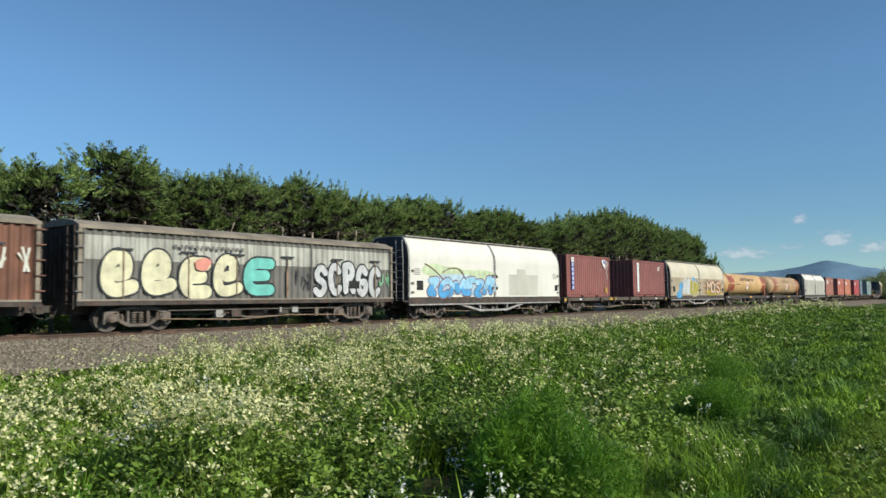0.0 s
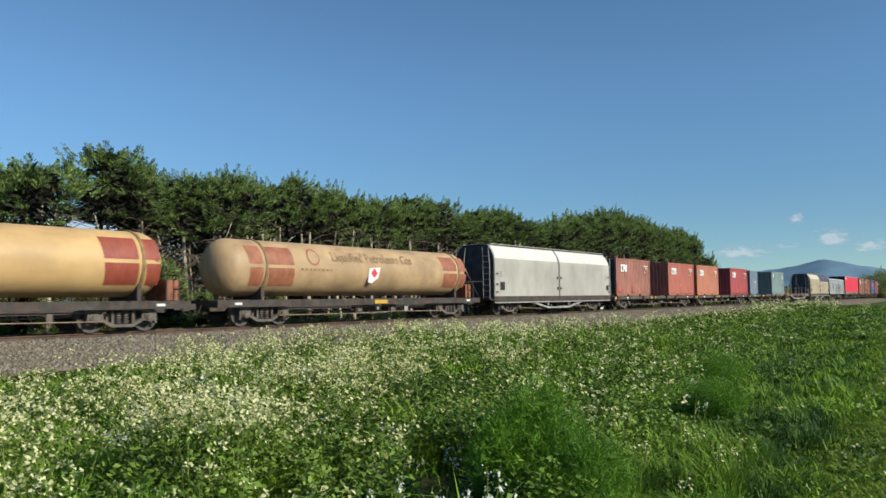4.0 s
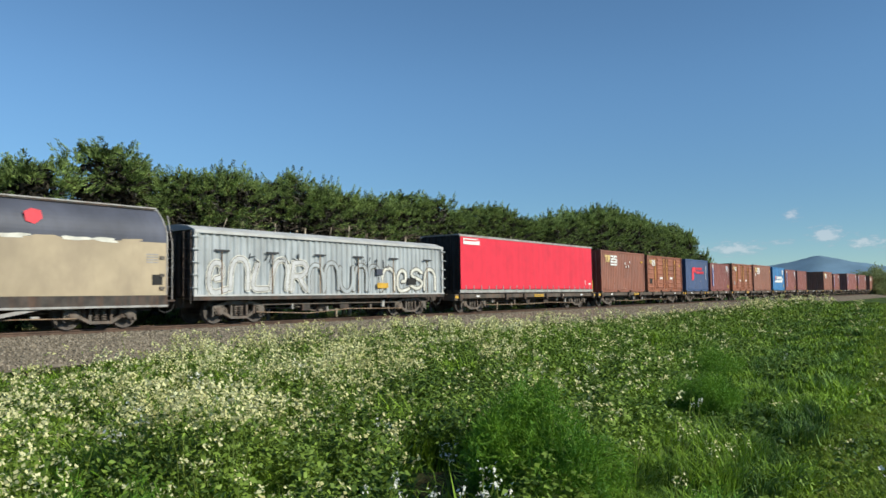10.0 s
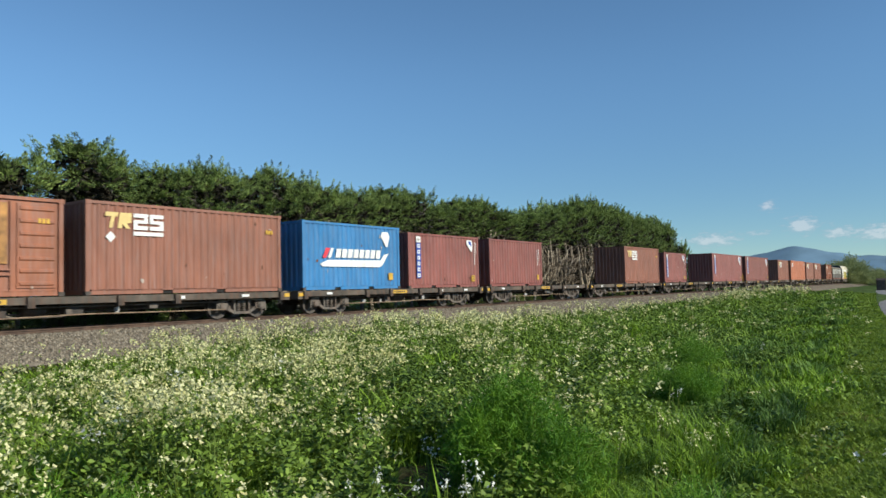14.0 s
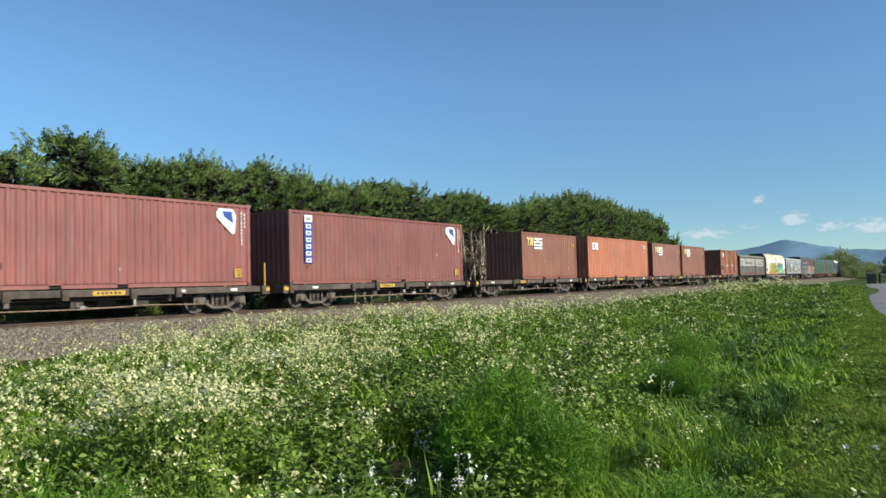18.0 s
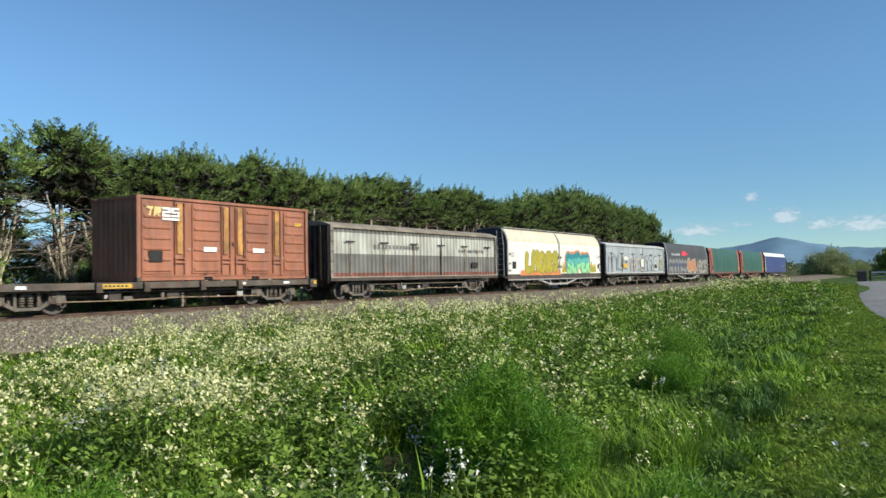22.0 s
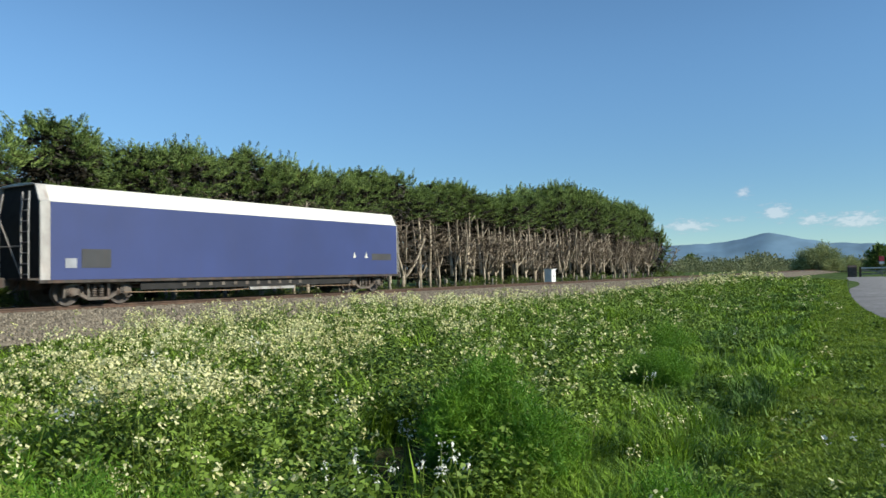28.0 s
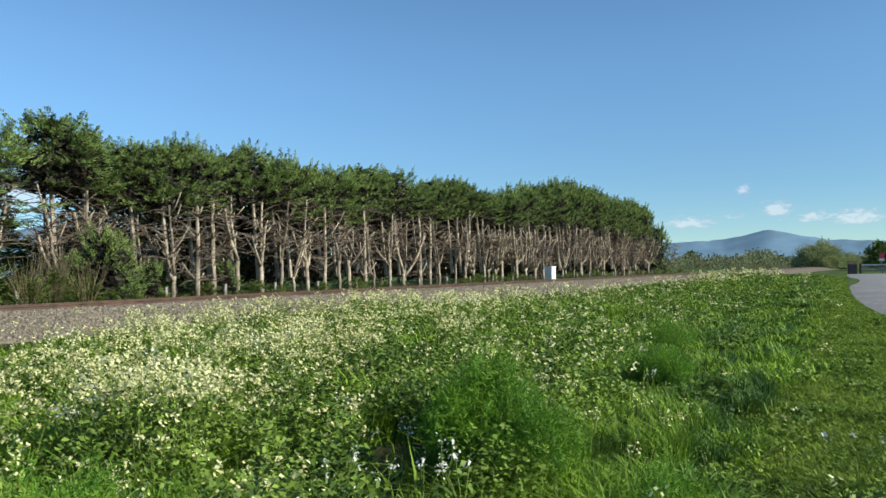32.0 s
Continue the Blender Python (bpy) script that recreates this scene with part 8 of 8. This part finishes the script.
    r = np.repeat((0.07 + 0.13 * rng.random(len(x))) * (1 + d / 30), m)
    t = rng.random(len(r)) * 6.283
    bx, by = np.repeat(x, m) + r * np.cos(t) * rng.random(len(r)), np.repeat(y, m) + r * np.sin(t) * rng.random(len(r))
    h = np.repeat(0.18 + 0.2 * rng.random(len(x)), m) * (0.6 + 0.5 * rng.random(len(r)))
    v, q, t = blades(bx, by, heights(bx, by), h, 0.008 + 0.0009 * np.repeat(d, m), 0.3 + 0.9 * rng.random(len(r)), rng)
    tagged(new("grass_tussocks", sheet("grass_tussocks", v, [q, t], F_TUSSOCK)), "dark green grass tussocks standing out of the verge", "grass", kind="stuff")
    # grass at the foot of the shelterbelt
    n = 40000
    x = 5 + 92 * rng.random(n) ** 1.3
    y = LINE_Y + BEND * x ** 2 + 3.4 + 6 * rng.random(n)
    v, q, t = blades(x, y, heights(x, y), 0.12 + 0.35 * rng.random(n) ** 2, np.full(n, 0.03), 0.3 + 0.6 * rng.random(n), rng)
    tagged(new("belt_grass", sheet("belt_grass", v, [q, t], F_DRY)), "rough brown-green grass under the shelterbelt", "grass", kind="stuff")


def near_gap(x, y):
    """The dark hollows beside the fennel and among the tall weeds."""
    a, d = np.degrees(np.arctan2(y, x)), np.hypot(x, y)
    return ((np.abs(a - 36.2) < 3.4) & (np.abs(d - 5.6) < 1.5)) | ((np.abs(a - 43.6) < 2.0) & (np.abs(d - 5.6) < 0.7)) | ((np.abs(a - 49) < 1.4) & (np.abs(d - 5.1) < 0.45))


def canopy(x, y):
    """How high the weeds stand."""
    return 0.6 + 0.14 * patch(x, y, 0.5, 2) + 0.36 * patch(x, y, 1.5, 6) + 0.1 * np.exp(-((x - 16) / 5) ** 2 - ((y - 15.5) / 2.6) ** 2)


def build_weeds():
    rng = np.random.default_rng(22)
    P = np.repeat
    # leafy plants, each a clump of open leaves, larger at its foot
    x, y, d, a = fan(rng, 62000, 2.4, 85, 2, 72, 0.8)
    k = on_verge(x, y, 0.1) & ~near_gap(x, y)
    x, y, d, a = x[k], y[k], d[k], a[k]
    weed = weediness(d, a)
    rank = weed * smooth(0.75 + 1.2 * patch(x, y, 0.55, 5) + 0.9 * patch(x, y, 1.7, 14)) * (0.06 + 0.94 * reach(x, y))
    rank += 0.3 * (y < mown_edge(x)) * smooth(-0.6 + 2.6 * patch(x, y, 0.9, 71))
    rank += (1 - weed) * 0.5 * smooth(0.2 + 2.2 * patch(x, y, 0.8, 51)) * smooth((y - mown_edge(x)) / 0.8)
    keep = rng.random(len(x)) < rank
    x, y, d, weed = x[keep], y[keep], d[keep], weed[keep]
    n, per = len(x), 15
    z = heights(x, y)
    h = np.maximum(0.12, canopy(x, y) * (0.5 + 0.5 * rng.random(n)) * (0.3 + 0.7 * reach(x, y)) * (0.4 + 0.6 * weed))
    r = (0.06 + 0.09 * rng.random(n)) * (1 + d / 24)
    t = rng.random(n * per) ** 0.75
    turn = rng.random(n * per) * 6.283
    out = P(r, per) * (1.15 - 0.7 * t) * np.sqrt(rng.random(n * per))
    size = (0.03 + 0.065 * (1 - 0.6 * t) * rng.random(n * per) ** 1.5) * (1 + P(d, per) / 24)
    v, f = leaves(P(x, per) + out * np.cos(turn), P(y, per) + out * np.sin(turn), P(z, per) + P(h, per) * (0.05 + 0.92 * t), size, rng, 0.4, 0.55)
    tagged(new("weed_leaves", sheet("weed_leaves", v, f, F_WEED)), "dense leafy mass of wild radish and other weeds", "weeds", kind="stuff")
    # upright flowering plants: stems, narrow leaves up them, florets over their upper part
    x, y, d, a = fan(rng, 60000, 2.5, 85, 4, 72, 0.74)
    k = on_verge(x, y, 0.0)
    x, y, d, a = x[k], y[k], d[k], a[k]
    bloom = smooth((a - np.interp(d, [3, 8, 15, 30, 60], [54, 45, 31, 22, 12])) / 12 + 0.5) * np.interp(d, [3.5, 4.6, 6.5, 12], [0.12, 0.35, 0.75, 1.0])
    thick = (0.03 * weediness(d, a) + 0.34 * bloom) * smooth(0.36 + 1.5 * patch(x, y, 0.45, 9) + 2.0 * patch(x, y, 1.5, 6)) + 0.0015
    keep = (rng.random(len(x)) < thick) & ~near_gap(x, y) & (rng.random(len(x)) < reach(x, y) + 0.006) & ~((d < 5.0) & (np.abs(a - 30) < 6))
    x, y, d = x[keep], y[keep], d[keep]
    n = len(x)
    h = np.maximum(0.25, canopy(x, y) + 0.16 * rng.random(n))
    z = heights(x, y)
    v, q, t = blades(x, y, z, h, 0.005 + 0.0007 * d, 0.08 + 0.2 * rng.random(n), rng)
    tagged(new("weed_stems", sheet("weed_stems", v, [q, t], F_STEM)), "thin pale yellow-green stems of the flowering weeds", "weeds", kind="stuff")
    per = 7
    far = 1 + P(d, per) / 26
    lx, ly = P(x, per) + 0.045 * far * rng.normal(0, 1, n * per), P(y, per) + 0.045 * far * rng.normal(0, 1, n * per)
    lz = P(z, per) + P(h, per) * (0.35 + 0.6 * rng.random(n * per))
    v, f = leaves(lx, ly, lz, (0.03 + 0.035 * rng.random(n * per)) * far, rng, 1.5, 0.26)
    tagged(new("stem_leaves", sheet("stem_leaves", v, f, F_WEED)), "narrow yellow-green leaves and pods up the weed stems", "weeds", kind="stuff")
    tint = patch(x, y, 0.35, 12) + 0.2 * rng.normal(0, 1, n) - 0.25 + 0.75 * np.exp(-((x - 17.0) / 2.6) ** 2 - ((y - 16.5) / 1.2) ** 2)
    for name, sel, mat, text in (("cream_flowers", tint < 0.58, F_CREAM, "pale yellow flowers of wild radish"), ("white_flowers", tint >= 0.58, F_PALE, "white flowers of wild radish")):
        # three heads to a plant, six florets to a head
        k, m, per = int(sel.sum()), 3, 6
        far = 1 + P(d[sel], m) / 22
        drop = rng.random(k * m) ** 1.3
        hx = P(x[sel], m) + (0.02 + 0.06 * drop) * far * rng.normal(0, 1, k * m)
        hy = P(y[sel], m) + (0.02 + 0.06 * drop) * far * rng.normal(0, 1, k * m)
        hz = P(z[sel] + h[sel], m) - 0.2 * drop * far ** 0.5 + 0.02
        q = k * m * per
        cx = P(hx, per) + 0.014 * P(far, per) * rng.normal(0, 1, q)
        cy = P(hy, per) + 0.014 * P(far, per) * rng.normal(0, 1, q)
        cz = P(hz, per) + 0.012 * P(far, per) * rng.normal(0, 1, q)
        s = (0.015 + 0.012 * rng.random(q)) * (1 + P(d[sel], m * per) / 15)
        v, f = leaves(cx, cy, cz, s, rng, 0.5, 0.95)
        tagged(new(name, sheet(name, v, f, mat)), text, "flowers", kind="stuff")


def fennel_mesh(name, seed, r, h, count):
    rng = np.random.default_rng(seed)
    stems = 46
    a = rng.random(stems) * 6.283
    lean = rng.random(stems) ** 0.7
    tip = np.stack([r * lean * np.cos(a), r * lean * np.sin(a), h * (1 - 0.35 * lean ** 2) * (0.75 + 0.3 * rng.random(stems))], 1)
    plumes = stems * 4
    stem = rng.integers(0, stems, plumes)
    mid = tip[stem] * (0.3 + 0.7 * rng.random((plumes, 1)) ** 0.7) + rng.normal(0, 0.07, (plumes, 3))
    pick = rng.integers(0, plumes, count)
    c = mid[pick] + rng.normal(0, 1, (count, 3)) * np.array([0.045, 0.045, 0.06])
    pick = stem[pick]
    c[:, 2] = np.abs(c[:, 2])
    way = tip[pick] / h * 0.4 + rng.normal(0, 0.8, (count, 3)) + np.array([0, 0, 0.25])
    return sheet(name, *cards(c, way, 0.03 + 0.05 * rng.random(count), np.full(count, 0.007), rng), F_FENNEL), tip


def build_fennel():
    for i, (x, y, r, h, n) in enumerate(((4.4, 2.55, 0.48, 0.9, 46000), (9.4, 2.9, 0.55, 0.5, 14000), (1.72, 3.05, 0.5, 0.72, 14000), (3.45, 0.98, 0.42, 0.62, 12000), (13.5, 4.1, 0.6, 0.6, 8000))):
        ob = new("fennel_bush")
        ob.matrix_basis = pose(x, y, ground_z(x, y))
        tagged(ob, "feathery bright green fennel bush among the weeds", "fennel", "fennel bushes")
        me, tips = fennel_mesh("foliage", 70 + i, r, h, n)
        part("foliage", me, None, ob)
        for p in tips[::4]:
            bm = bmesh.new()
            tube(bm, [(p[0] * 0.1, p[1] * 0.1, 0), (p[0] * 0.45, p[1] * 0.45, p[2] * 0.55), tuple(p)], 0.009, 0.003, 5)
            part("stem", bm, F_STEM, ob)


def build_flower_plants():
    """Single tall flowering stalks that stand out close to the path."""
    rnd = random.Random(33)
    rng = np.random.default_rng(34)
    heads = []
    for k in range(5):
        n = 9
        c = rng.normal(0, 1, (n, 3)) * np.array([0.02, 0.02, 0.022])
        v, f = leaves(c[:, 0], c[:, 1], c[:, 2], 0.016 + 0.008 * rng.random(n), rng, 0.45, 0.95)
        heads.append((v, f))
    for x, y, h, pale in STALKS:
        ob = new("wild_radish_plant")
        ob.matrix_basis = pose(x, y, ground_z(x, y), rz=rnd.uniform(0, 360))
        tagged(ob, "tall wild radish stalk with %s flowers" % ("white" if pale else "pale yellow"), "wildflower", "wild radish stalks")
        bm = bmesh.new()
        tops = []
        for k in range(rnd.randint(3, 5)):
            a, r = rnd.uniform(0, 6.28), rnd.uniform(0.03, 0.13)
            p = (r * math.cos(a), r * math.sin(a), h - rnd.uniform(0, 0.12))
            tube(bm, [(0, 0, 0), (p[0] * 0.3, p[1] * 0.3, h * 0.55), p], 0.006, 0.0025, 5)
            tops.append(p)
        part("stem", bm, F_STEM, ob)
        for p in tops:
            v, f = rnd.choice(heads)
            me = sheet("flower_head", v, f, F_PALE if pale else F_CREAM)
            tagged(part("flower_head", me, None, ob, place=pose(*p, rz=rnd.uniform(0, 360))), kind="stuff")


STALKS = [(3.40, 2.99, 0.55, 1), (3.48, 2.77, 0.5, 1), (3.71, 2.45, 0.62, 1), (3.58, 2.24, 0.6, 1), (3.49, 2.45, 0.6, 1), (4.25, 3.1, 0.6, 1), (6.6, 2.3, 0.5, 0), (5.65, 2.34, 0.5, 0),
          (6.14, 1.9, 0.45, 0), (6.39, 1.8, 0.45, 0), (2.23, 3.5, 0.6, 0), (2.34, 3.27, 0.55, 0), (2.92, 4.06, 0.6, 0), (2.95, 3.7, 0.6, 0), (10.7, 5.08, 0.5, 1), (6.62, 3.47, 0.55, 1),
          (7.26, 3.6, 0.55, 0), (2.3, 4.43, 0.6, 0), (15.69, 3.38, 0.4, 1), (8.28, 2.72, 0.45, 1), (3.0, 3.35, 0.5, 0), (2.6, 3.9, 0.55, 0), (5.1, 4.4, 0.55, 1), (4.9, 1.75, 0.45, 0)]
build_grass()
build_weeds()
build_fennel()
build_flower_plants()


# ---- the train's run: distance covered at each second ----
TRAVEL = [ 0.00, 18.27, 36.76, 55.42, 74.19, 93.01, 111.85, 130.67, 149.44, 168.15, 186.77, 205.29, 223.70, 242.00, 260.20, 278.28, 296.26, 314.13, 331.92, 349.61, 367.23, 384.76, 402.22, 419.59, 436.87, 454.03, 471.04, 487.86, 504.43 ]
while len(TRAVEL) < 33:
    TRAVEL.append(TRAVEL[-1] + 16.5)


def motions():
    for ob, u, lift in TRAIN:
        rows = []
        for t, s in enumerate(TRAVEL):
            x = u - s
            rows.append((t, pose(x, line_y(x), RAIL_Z + lift, rz=math.degrees(math.atan(2 * BEND * max(x, 0.0))))))
        walk(ob, rows)


motions()
